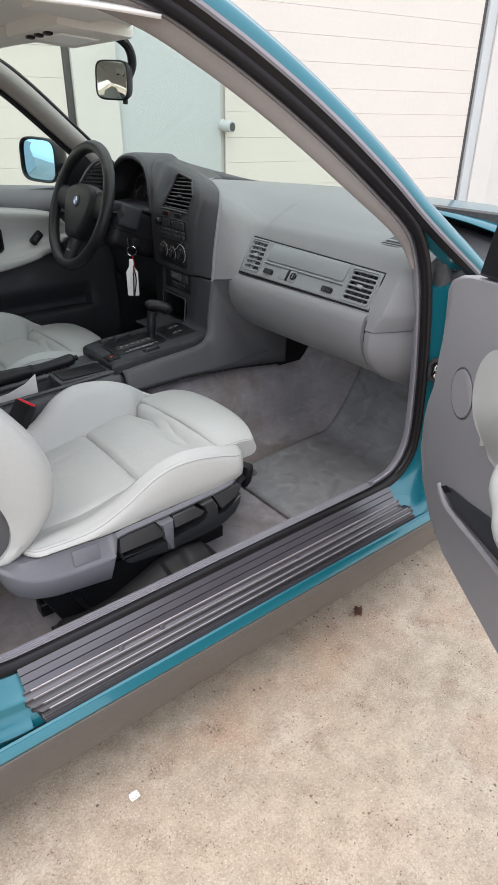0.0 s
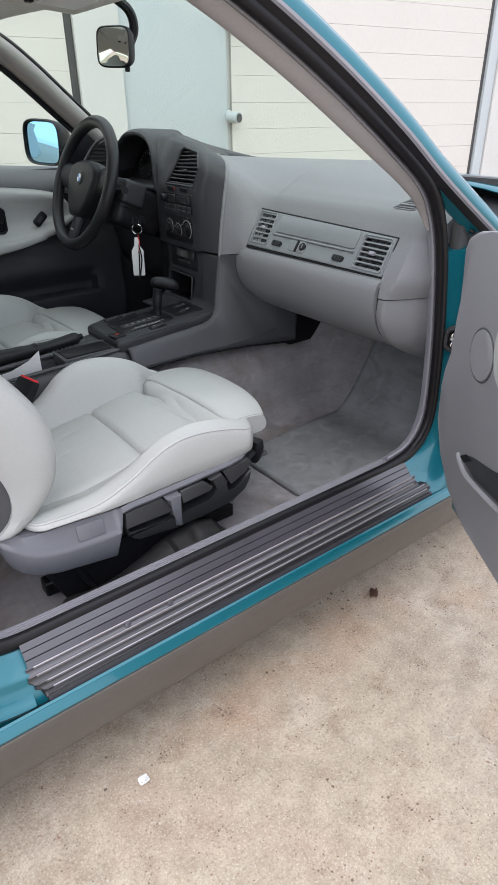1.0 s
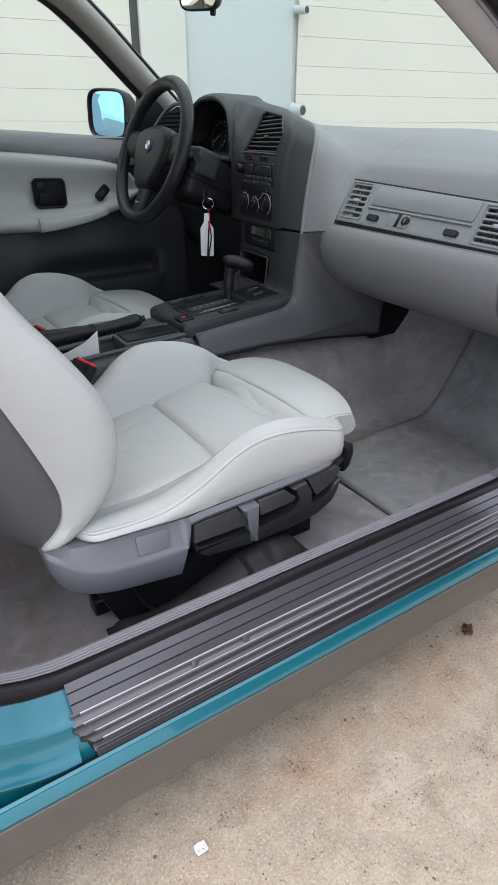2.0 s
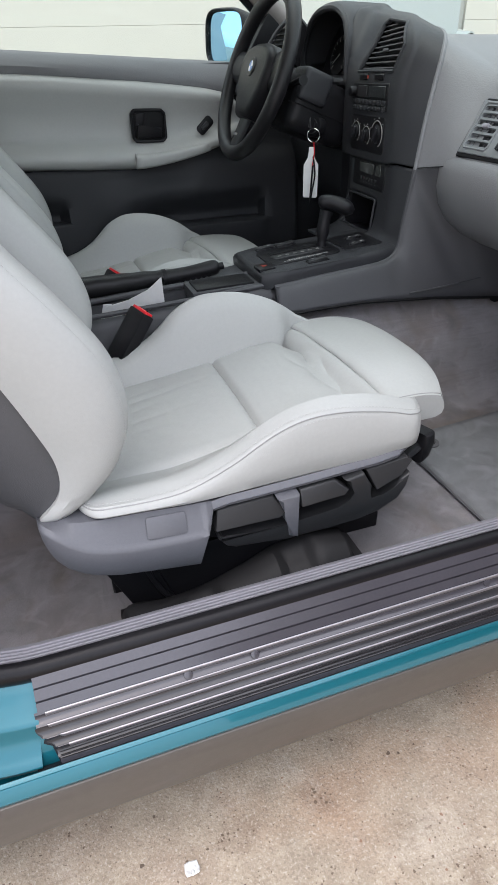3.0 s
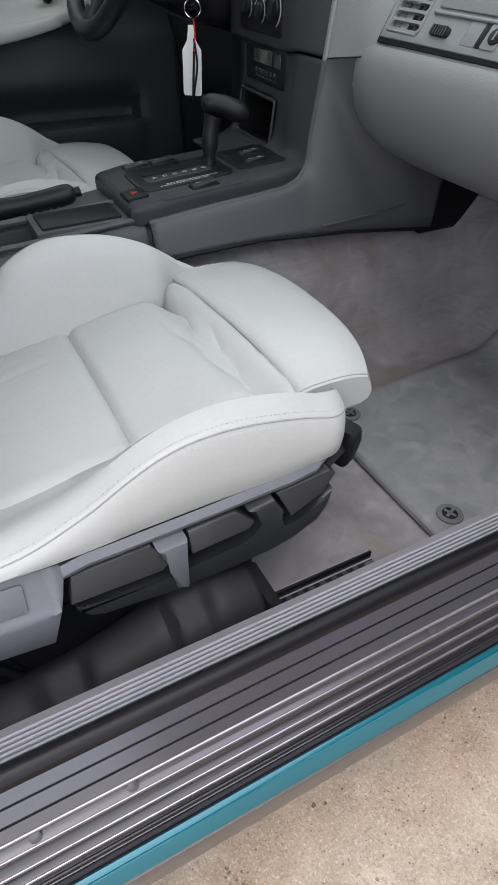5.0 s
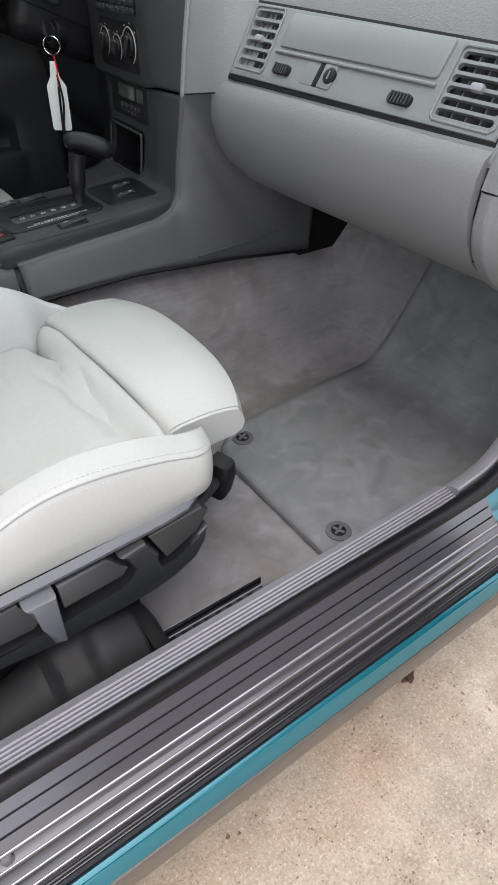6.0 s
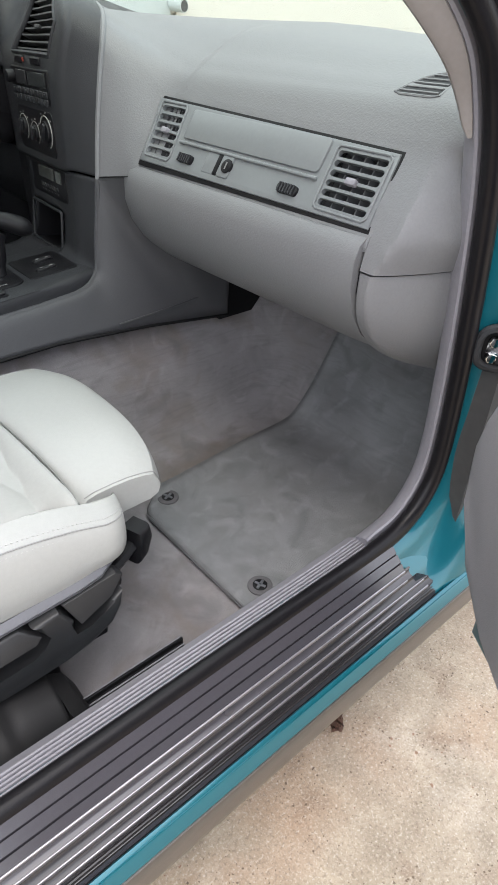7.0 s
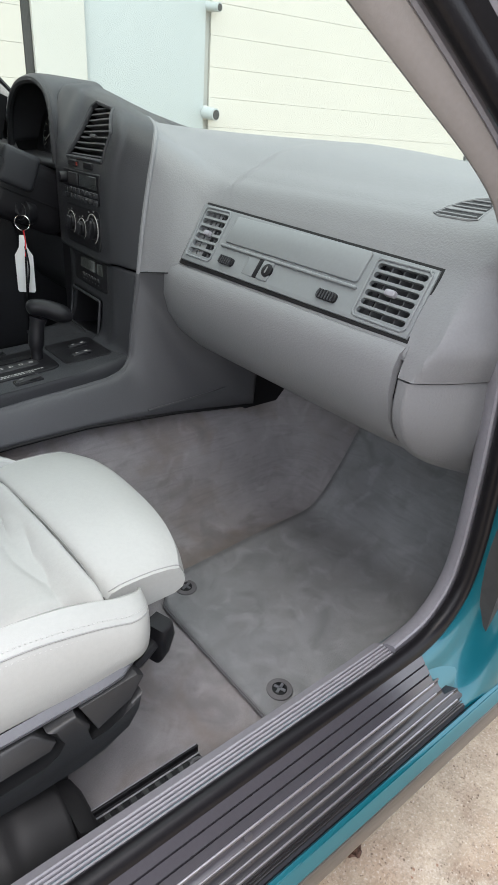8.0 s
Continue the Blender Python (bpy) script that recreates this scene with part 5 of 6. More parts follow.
haz = part("hazard_switch", box(-0.020, 0.020, -0.018, 0.018, -0.002, 0.006, 0.003, 2, SUR @ pose(0.052, -0.132, 0.006)), BLACK, console, "black hazard switch with a red triangle")
part("triangle", slab([(-0.0075, -0.006), (0.0075, -0.006), (0, 0.0065)], SUR @ pose(0.052, -0.132, 0.0122), 0.0006), SIGNAL, haz)
for x, y, w, h in ((0.076, -0.022, 0.011, 0.024), (0.022, 0.100, 0.008, 0.020), (-0.022, 0.112, 0.008, 0.020), (-0.072, -0.035, 0.012, 0.024), (-0.074, -0.085, 0.012, 0.022)):
    b = part("console_switch", box(-w, w, -h, h, -0.002, 0.004, 0.003, 2, SUR @ pose(x, y, 0.007)), BLACK, console, "black rocker switch")
    part("switch_rocker", box(-w * 0.72, w * 0.72, -h * 0.85, h * 0.85, 0.0, 0.003, 0.0012, 2, SUR @ pose(x, y, 0.0108, 4, 0, 0)), LEVER, b)
    for d in (-0.45, 0.45):
        part("switch_mark", box(-0.0020, 0.0020, -0.0030, 0.0030, 0, 0.0005, 0, 1, SUR @ pose(x, y + h * d, 0.0140, 4, 0, 0)), DIAL if d > 0 else FAINT, b)
lever = part("gear_lever", tube(spline([(0.689, 0.003, 0.583), (0.691, 0.006, 0.612), (0.696, 0.009, 0.645), (0.701, 0.010, 0.662)], 12), [0.011, 0.0105, 0.0105, 0.0105, 0.0135, 0.0138, 0.0135, 0.013, 0.013, 0.0135, 0.0145, 0.015], 16), BLACK, console, "black gear selector with a T-shaped grip")
grip = tube(spline([(0.688, 0.022, 0.674), (0.699, 0.0165, 0.679), (0.715, 0.009, 0.6775), (0.737, -0.003, 0.669), (0.754, -0.013, 0.660)], 16), [0.008, 0.014, 0.0170, 0.0180, 0.0182, 0.018, 0.018, 0.0182, 0.0188, 0.0192, 0.0195, 0.0195, 0.0188, 0.017, 0.013, 0.006], 16, flat=0.85)
part("grip", grip, BLACK, lever)

# tray, handbrake and cubby behind the selector
part("tray_rim", tube([(0.12, -0.088, 0.530), (0.38, -0.088, 0.541), (0.52, -0.090, 0.551)], 0.005, 8), CONSOLE, console)
part("tray_rim", tube([(0.12, 0.0, 0.530), (0.30, 0.0, 0.541), (0.52, -0.002, 0.551)], 0.006, 8), CONSOLE, console)
part("cubby_well", box(0.378, 0.524, -0.083, 0.0, 0.520, 0.5435, 0.003, 2, pose(0, 0, 0, 0, -1, 0)), CONSOLE, console)
part("cubby_lid", box(0.388, 0.512, -0.074, -0.008, 0.533, 0.5475, 0.003, 2, pose(0, 0, 0, 0, -1, 0)), BLACK, console, "dark cubby lid")
grip_line = spline([(0.335, 0.034, 0.553), (0.38, 0.034, 0.556), (0.43, 0.034, 0.561), (0.458, 0.034, 0.564)], 16)
brake = part("handbrake", tube(grip_line, [0.0170, 0.0168, 0.0158, 0.0152, 0.0150, 0.0150, 0.0150, 0.0152, 0.0155, 0.0158, 0.0162, 0.0164, 0.0164, 0.0160, 0.0145, 0.010], 16), LEATHERBLACK, console, "black leather handbrake lever with gaiter")
part("release_button", tube([(0.456, 0.034, 0.5635), (0.468, 0.034, 0.565)], 0.0078, 12), BLACK, brake)
part("collar", tube([(0.332, 0.034, 0.5525), (0.341, 0.034, 0.5533)], 0.0190, 16), BLACK, brake)
gaiter = []
for k in range(25):
    t = k / 24
    x, w = 0.10 + 0.235 * t, 0.030 - 0.014 * t**1.5 + 0.0005 * math.sin(26 * t)
    zc, hh = 0.552 + 0.002 * t, 0.022 - 0.006 * t**1.4 + 0.0006 * math.sin(31 * t + 1)
    gaiter.append([Vector((x, 0.034 + w * math.copysign(abs(math.cos(q)) ** 0.8, math.cos(q)), zc + hh * math.copysign(abs(math.sin(q)) ** 0.8, math.sin(q)))) for q in (2 * math.pi * j / 18 for j in range(18))])
part("gaiter", skin(gaiter), LEATHERBLACK, brake, "black creased leather gaiter")
part("gaiter_seam", tube([r[14] + Vector((0, -0.0012, 0)) for r in gaiter], 0.0012, 6), LEVER, brake)
for k in range(6):
    part("finger_ridge", tube([(0.372 + 0.012 * k, 0.021, 0.5475 + 0.0011 * k), (0.372 + 0.012 * k, 0.047, 0.5475 + 0.0011 * k)], 0.0055, 8), LEATHERBLACK, brake)

# ---- steering ----
WC = Vector((0.672, 0.372, 0.912))
WM = plane_at(WC, (0, -1, 0), (0.36, 0, 0.933))
ring = [WM @ Vector((0.178 * math.cos(a), 0.178 * math.sin(a), 0)) for a in (2 * math.pi * k / 72 for k in range(72))]
wheel = part("steering_wheel", tube(ring, 0.0175, 16, closed=True), LEATHERBLACK)
tagged(wheel, "black leather three-spoke steering wheel with airbag cover", "steering wheel")
hub = part("airbag_cover", slab([(-0.092, 0.050), (-0.070, 0.066), (-0.03, 0.074), (0.03, 0.074), (0.070, 0.066), (0.092, 0.050), (0.098, 0.020), (0.086, -0.022), (0.060, -0.070), (0.042, -0.092), (-0.042, -0.092), (-0.060, -0.070), (-0.086, -0.022), (-0.098, 0.020)], WM @ pose(0, -0.005, -0.030), 0.044, 0.020, 5), BLACK, wheel, "black airbag cover")
part("emblem", disc(WM @ pose(0, 0.014, 0.0140), 0.0205, 0.003, 28, 0.001), LEVER, hub, "round blue and white emblem")
part("emblem_field", disc(WM @ pose(0, 0.014, 0.0170), 0.0185, 0.0006, 28), BLACK, hub)
for k in range(4):
    a0 = math.pi / 2 * k
    pie = [(0, 0)] + [(0.012 * math.cos(a0 + math.pi / 2 * j / 6), 0.012 * math.sin(a0 + math.pi / 2 * j / 6)) for j in range(7)]
    part("emblem_quarter", slab(pie, WM @ pose(0, 0.014, 0.0176), 0.0004), BLUE if k % 2 else WHITE, hub)
for x0, y0, x1, y1, w0, w1 in ((0.07, 0.012, 0.172, 0.022, 0.042, 0.034), (-0.07, 0.012, -0.172, 0.022, 0.042, 0.034), (0.0, -0.07, 0.0, -0.172, 0.040, 0.030)):
    d = Vector((x1 - x0, y1 - y0, 0)).normalized()
    sd = Vector((-d.y, d.x, 0))
    rings = []
    for t in (0, 0.35, 0.7, 1):
        c = Vector((x0 + (x1 - x0) * t, y0 + (y1 - y0) * t, -0.014 + 0.014 * t))
        w = w0 + (w1 - w0) * t
        rings.append([WM @ (c + sd * w * math.cos(q) * (1 if abs(math.cos(q)) > 0.3 else 1) + Vector((0, 0, 0.011 * math.sin(q)))) for q in (2 * math.pi * j / 12 for j in range(12))])
    part("spoke", skin(rings), BLACK, wheel)
part("spoke_badge", box(-0.012, 0.012, -0.003, 0.003, 0, 0.001, 0, 1, WM @ pose(0.0, -0.135, 0.006)), CHROME, wheel)
column = part("steering_column", tube([WM @ Vector((0, -0.01, -0.02)), WM @ Vector((0, -0.012, -0.06)), WM @ Vector((0, -0.014, -0.16)), WM @ Vector((0, -0.02, -0.30))], [0.045, 0.052, 0.058, 0.06], 20), DARK)
tagged(column, "dark steering column with stalks and ignition lock", "steering column")
part("stalk", tube([WM @ Vector((0.04, 0.0, -0.07)), WM @ Vector((0.12, 0.01, -0.06)), WM @ Vector((0.155, 0.012, -0.058))], [0.007, 0.007, 0.011], 10), BLACK, column, "black column stalk")
part("stalk", tube([WM @ Vector((-0.04, 0.0, -0.07)), WM @ Vector((-0.12, 0.01, -0.06)), WM @ Vector((-0.155, 0.012, -0.058))], [0.007, 0.007, 0.011], 10), BLACK, column, "black column stalk")
part("column_cover", box(-0.098, 0.104, -0.088, 0.042, -0.24, -0.070, 0.030, 3, WM), BLACK, column, "dark column cover")
part("switch_block", box(0.045, 0.118, -0.020, 0.050, -0.150, -0.075, 0.012, 3, WM), DARK, column, "grey stalk housing")
part("cover_joint", tube([WM @ Vector(p) for p in ((0.106, -0.03, -0.22), (0.107, -0.03, -0.09), (0.09, -0.03, -0.066), (-0.09, -0.03, -0.066))], 0.0012, 6), PIT, column)
LK = plane_at((0.790, 0.274, 0.802), (0.35, -0.93, 0), (0.2, 0, 1))
lock = part("ignition_lock", disc(LK @ pose(0, 0, -0.015), 0.023, 0.022, 28, 0.004), BLACK, column, "black ignition lock")
part("lock_face", disc(LK @ pose(0, 0, 0.0065), 0.014, 0.003, 20, 0.001), BLACK, lock)
part("lock_ring", tube([LK @ Vector((0.016 * math.cos(a), 0.016 * math.sin(a), 0.011)) for a in (2 * math.pi * k / 24 for k in range(24))], 0.0010, 6, closed=True), LEVER, lock)

# ---- key with tag, hanging in the lock ----
key = thing("key_ring", LK.translation, "car key on a ring with white tag and red strap", "key")
part("key_bow", slab(rounded(-0.009, 0.009, -0.002, 0.024, 0.007), plane_at(LK @ Vector((0, -0.004, 0.014)), LK.to_3x3() @ Vector((0, 0, 1)), (0, 0, 1)), 0.004, 0.001), CHROME, key)
rc = LK @ Vector((0.020, -0.020, 0.022))
part("ring", tube([rc + Vector((0.012 * math.cos(a), -0.009 * math.cos(a), 0.0145 * math.sin(a))) for a in (2 * math.pi * k / 28 for k in range(28))], 0.0009, 6, closed=True), CHROME, key)
b = rc + Vector((0, -0.002, -0.016))
part("strap", tube([b, b + Vector((0.0, -0.006, -0.02)), b + Vector((0, 0.004, -0.055))], 0.0028, 6, flat=0.5), RED, key, "red strap")
part("cord", tube(spline([b + Vector((0, 0, -0.03)), b + Vector((0, -0.012, -0.07)), b + Vector((-0.004, -0.006, -0.11)), b + Vector((-0.004, 0.004, -0.135)), b + Vector((0, 0.001, -0.05))], 24), 0.0022, 6), BLACK, key, "black cord")
tagm = plane_at(b + Vector((0.000, 0.012, -0.076)), (0.80, -0.60, 0), (0.02, 0.03, 1))
part("tag", slab([(-0.016, -0.050), (0.016, -0.050), (0.0185, -0.046), (0.0185, 0.026), (0.008, 0.042), (0.006, 0.066), (-0.006, 0.066), (-0.008, 0.042), (-0.0185, 0.026), (-0.0185, -0.046)], tagm, 0.0015, 0.0005), PAPER, key, "white paper tag")

# ---- floor mat ----
def mat_at(u, v):
    x = 0.735 + 0.62 * u + 0.045 * smooth01(0.82, 1.0, v) ** 2 * (1 - u) ** 3
    inner = -0.318 + 0.03 * u
    outer = -0.655 + 0.02 * u
    y = outer + (inner - outer) * v
    return Vector((x, y, FLOOR + 0.012 + 0.30 * smooth01(1.12, 1.42, x) + 0.002 * math.sin(17 * x) * math.sin(23 * y) + 0.01 * smooth01(0.85, 1.0, v) ** 2))


mat_ob = part("floor_mat", sheet(mat_at, 50, 28), MAT, None, thick=0.008)
tagged(mat_ob, "grey velour floor mat with bound edge lying on carpet", "floor mat")
rim = [mat_at(0, v / 12) for v in range(12)] + [mat_at(u / 20, 1) for u in range(20)] + [mat_at(1, 1 - v / 12) for v in range(12)] + [mat_at(1 - u / 20, 0) for u in range(20)]
front = [mat_at(0, v / 24) for v in range(25)]
part("binding", skin([[p + Vector((dx, 0, dz)) for dx, dz in ((-0.001, -0.004), (-0.0015, 0.0005), (0.0005, 0.0018), (0.011, 0.0020), (0.013, 0.0004), (0.012, -0.004))] for p in front]), TAPE, mat_ob, "grey taped edge")
part("binding_edge", tube([p + Vector((-0.0022, 0, -0.003)) for p in front], 0.0022, 6), BINDING, mat_ob)
part("binding", tube([p + Vector((0, 0, -0.001)) for p in rim[12:] + rim[:1]], 0.0036, 6), MAT, mat_ob)
for x, y in ((0.786, -0.350), (0.778, -0.612)):
    c = part("mat_clip", disc(pose(x, y, FLOOR + 0.0150), 0.0195, 0.003, 28, 0.0012), BINDING, mat_ob, "dark round mat fastener")
    part("clip_well", disc(pose(x, y, FLOOR + 0.0178), 0.0115, 0.0008, 24, 0.0003), BLACK, c)
    for turn in (20, 110):
        part("clip_bar", box(-0.0095, 0.0095, -0.0022, 0.0022, 0, 0.0025, 0.0008, 2, pose(x, y, FLOOR + 0.0178, 0, 0, turn)), COVER, c, "worn metal bar")

# ---- seats ----
SY = -0.366  # middle of the passenger seat


def pillow(name, fn, nu, nv, mat, parent, sink=0.010, label="", round_u=1.0, round_v=1.0, thick=0.012):
    """An upholstered panel: a surface that falls away into a seam along its rims."""
    def at(u, v):
        p = fn(u, v)
        e = 1.0
        for t, k in ((u, round_u), (v, round_v)):
            if k:
                d = min(t, 1 - t) / 0.09 * k
                e = min(e, 1 - max(0, 1 - d) ** 2)
        return p + Vector((0, 0, -sink * (1 - e)))
    return part(name, sheet(at, nu, nv), mat, parent, label, thick=thick)


def pad_z(x):
    return curve([(0.02, 0.425), (0.12, 0.432), (0.25, 0.447), (0.36, 0.464), (0.44, 0.476), (0.53, 0.490)], x)



def make_seat(label):
    s = part("bucket_seat", sheet(lambda u, v: Vector((0.07 + 0.415 * u, SY + (v - 0.5) * 0.29, pad_z(0.07 + 0.415 * u) - 0.016)), 20, 6), LEATHER, thick=0.02)
    tagged(s, label, "car seat", "car seats")

    def wrinkle(x, y):
        return 0.0007 * noise.noise((x * 26, y * 34, 1.3)) + 0.0004 * noise.noise((x * 90, y * 80, 4.1))

    # two centre panels
    def rear(u, v):
        x = 0.055 + 0.303 * u
        y = SY + (v - 0.5) * (0.284 + 0.004 * u)
        fold = sum(a * math.exp(-(((v - c - 0.10 * (u - 0.4)) / 0.026) ** 2)) * math.exp(-(((u - d) / 0.3) ** 2)) for a, c, d in ((0.0022, 0.60, 0.20), (0.0018, 0.71, 0.6), (0.0024, 0.86, 0.10), (0.0012, 0.47, 0.45), (0.0016, 0.36, 0.15), (0.0014, 0.80, 0.45)))
        return Vector((x, y, pad_z(x) + 0.005 * math.sin(math.pi * v) + wrinkle(x, y) - fold))

    pillow("seat_panel", rear, 56, 90, LEATHER, s, 0.010, "pale leather seat panel with creases", round_u=1.4, round_v=1.3)

    def front(u, v):
        inner = 0.142 - 0.030 * math.exp(-(((u - 0.82) / 0.07) ** 2)) + 0.020 * smooth01(0.86, 1.0, u)
        x = 0.360 + 0.172 * u - 0.006 * smooth01(0.84, 0.97, v) * smooth01(0.5, 1, u) + 0.016 * u * (1 - v)
        outer_y = 0.144 + 0.024 * smooth01(0.78, 1.0, u)
        y = SY - outer_y + (outer_y + inner) * v
        notch = 0.024 * math.exp(-(((u - 0.83) / 0.06) ** 2)) * smooth01(0.84, 0.98, v)
        dip = 0.007 * math.exp(-(((u - 0.80) / 0.10) ** 2)) - 0.006 * smooth01(0.84, 1.0, u) + notch + 0.013 * max(0.0, 1 - u / 0.06) ** 2
        fold = sum(a * math.exp(-(((u - c - 0.05 * math.sin(9 * v + ph)) / 0.035) ** 2)) * math.exp(-(((v - d) / 0.16) ** 2)) for a, c, d, ph in ((0.0040, 0.80, 0.72, 0.4), (0.0038, 0.88, 0.45, 2.0), (0.0026, 0.74, 0.33, 1.2), (0.0042, 0.91, 0.82, 3.0), (0.0020, 0.68, 0.55, 5.0), (0.0030, 0.84, 0.20, 4.0)))
        return Vector((x, y, pad_z(x) + 0.006 * math.sin(math.pi * v) + 0.005 * math.sin(math.pi * min(1, u * 1.1)) + wrinkle(x, y) - dip - fold))

    pillow("seat_panel", front, 60, 70, LEATHER, s, 0.011, "pale leather seat panel with creases", round_u=0, round_v=1.3)

    # outer bolster: up from the seam, over the crest to the stitched edge, down the flank
    SEAM_OUT = [(0.06, 0.435), (0.20, 0.436), (0.26, 0.444), (0.32, 0.456), (0.40, 0.466), (0.53, 0.480), (0.60, 0.48)]
    TOP_OUT = [(0.06, 0.468), (0.16, 0.466), (0.22, 0.472), (0.28, 0.495), (0.333, 0.524), (0.37, 0.540), (0.42, 0.548), (0.455, 0.546), (0.50, 0.538), (0.54, 0.525), (0.60, 0.50)]
    EDGE_OUT = [(0.06, 0.466), (0.158, 0.459), (0.218, 0.463), (0.282, 0.488), (0.315, 0.507), (0.346, 0.523), (0.378, 0.533), (0.41, 0.536), (0.444, 0.534), (0.479, 0.528), (0.524, 0.517), (0.60, 0.49)]
    LOW_OUT = [(0.06, 0.452), (0.155, 0.447), (0.215, 0.442), (0.28, 0.440), (0.42, 0.442), (0.49, 0.443), (0.55, 0.450), (0.60, 0.455)]

    def outer(x):
        sm, tp, ed, lo = (curve(c, x) for c in (SEAM_OUT, TOP_OUT, EDGE_OUT, LOW_OUT))
        h = tp - sm
        n = 0.030 * smooth01(0.487, 0.532, x)
        return [(-0.488 - n, sm - 0.03), (-0.497 - n, sm - 0.008), (-0.505 - n, sm + 0.004), (-0.522 - 0.75 * n, sm + 0.20 * h), (-0.540 - 0.45 * n, sm + 0.52 * h), (-0.556 - 0.15 * n, sm + 0.82 * h), (-0.571, tp - 0.02 * (tp - ed)), (-0.583, tp - 0.26 * (tp - ed)), (-0.5915, tp - 0.62 * (tp - ed)), (-0.5968, ed + 0.0022), (-0.5990, ed), (-0.6018, ed - 0.08 * (ed - lo)), (-0.6050, ed - 0.3 * (ed - lo)), (-0.6065, ed - 0.6 * (ed - lo)), (-0.6035, lo + 0.10 * (ed - lo)), (-0.597, lo), (-0.56, lo - 0.004)]

    rings = []
    for k in range(9):
        q = math.pi / 2 * (1 - k / 8)
        x = 0.108 - 0.036 * math.sin(q)
        rings.append([Vector((x, -0.535 + (y + 0.535) * (0.06 + 0.94 * math.cos(q)), z)) for y, z in outer(0.108)])
    for k in range(1, 45):
        x = 0.108 + 0.438 * k / 44
        rings.append([Vector((x, y, z)) for y, z in outer(x)])
    for k in range(1, 13):
        q = math.pi / 2 * k / 12
        x = 0.546 + 0.040 * math.sin(q)
        sc = 0.05 + 0.95 * math.cos(q) ** 0.75 if k < 12 else 0.05
        rings.append([Vector((x, -0.540 + (y + 0.540) * sc, 0.474 + (z - 0.474) * (0.60 + 0.40 * math.cos(q) ** 0.6 if z > 0.474 and k < 12 else 0.60 if z > 0.474 else 0.92 + 0.08 * math.cos(q)))) for y, z in outer(0.546 + 0.02 * math.sin(q))])
    part("bolster", skin(rings), LEATHER, s, "pale leather side bolster with twin stitching")
    edge_line = [r[10] for r in rings[3:60]]
    part("seam", tube(spline([p + Vector((0, -0.0004, 0)) for p in edge_line], 150), 0.0009, 6), SEAMLINE, s)
    for off in (Vector((0, 0.0045, 0.0052)), Vector((0, -0.0022, -0.0062))):
        dash_bm = bmesh.new()
        fine = spline([p + off for p in edge_line], 210)
        for k in range(0, 208, 2):
            tube([fine[k], fine[k].lerp(fine[k + 1], 0.72)], 0.00052, 5, bm=dash_bm)
        part("stitching", dash_bm, STITCH, s)

    # inner bolster, high and narrow in front, low towards the backrest
    TOP_IN = [(0.06, 0.458), (0.131, 0.474), (0.184, 0.484), (0.22, 0.496), (0.253, 0.514), (0.277, 0.534), (0.306, 0.561), (0.334, 0.576), (0.36, 0.583), (0.405, 0.582), (0.45, 0.573), (0.498, 0.553), (0.538, 0.525), (0.58, 0.49)]
    SEAM_IN = [(0.06, 0.425), (0.12, 0.432), (0.25, 0.447), (0.36, 0.462), (0.44, 0.470), (0.50, 0.456), (0.58, 0.44)]

    def inner(x):
        sm, tp = curve(SEAM_IN, x), curve(TOP_IN, x)
        h = tp - sm
        n = 0.030 * smooth01(0.500, 0.534, x)
        return [(-0.245 + n, sm - 0.03), (-0.236 + n, sm - 0.004), (-0.230 + n, sm + 0.10 * h), (-0.221 + 0.8 * n, sm + 0.42 * h), (-0.211 + 0.5 * n, sm + 0.74 * h), (-0.201 + 0.2 * n, sm + 0.93 * h), (-0.190, tp), (-0.179, sm + 0.97 * h), (-0.168, sm + 0.86 * h), (-0.158, sm + 0.66 * h), (-0.152, sm + 0.36 * h), (-0.151, sm + 0.05 * h), (-0.158, 0.40)]

    rings = []
    for k in range(7):
        q = math.pi / 2 * (1 - k / 6)
        rings.append([Vector((0.09 - 0.03 * math.sin(q), -0.195 + (y + 0.195) * (0.06 + 0.94 * math.cos(q)), z)) for y, z in inner(0.09)])
    for k in range(1, 49):
        x = 0.09 + 0.455 * k / 48
        rings.append([Vector((x, y, z)) for y, z in inner(x)])
    for k in range(1, 9):
        q = math.pi / 2 * k / 8
        rings.append([Vector((0.545 + 0.03 * math.sin(q), -0.195 + (y + 0.195) * (0.06 + 0.94 * math.cos(q)), z)) for y, z in inner(0.545 + 0.02 * math.sin(q))])
    part("bolster", skin(rings), LEATHER, s, "pale leather side bolster with twin stitching")

    # thigh support: a slab with a rounded nose and flat sewn ends
    def thigh(v):
        fx = 0.697 - 0.016 * abs(v) ** 2.4 - (0.014 if v > 0 else 0.010) * abs(v) ** 6
        bx = 0.540 - 0.012 * v
        th = 0.073 - 0.023 * max(0.0, -v) ** 3
        top = 0.514 - (0.010 if v > 0 else 0.026) * abs(v) ** 2.8
        return [(bx + 0.006, 0.452), (bx + 0.001, 0.470), (bx + 0.001, 0.482), (bx + 0.004, top - 0.0105), (bx + 0.010, top - 0.0040), (bx + 0.024, top - 0.0008), (bx + 0.40 * (fx - bx), top), (bx + 0.60 * (fx - bx), top - 0.0008), (fx - 0.025, top - 0.0042), (fx - 0.010, top - 0.18 * th), (fx - 0.003, top - 0.45 * th), (fx, top - 0.68 * th), (fx - 0.004, top - 0.88 * th), (fx - 0.016, top - 0.985 * th), (fx - 0.06, top - th), (bx + 0.03, 0.435)]

    rings = []
    for k in range(37):
        v = -1 + k / 18
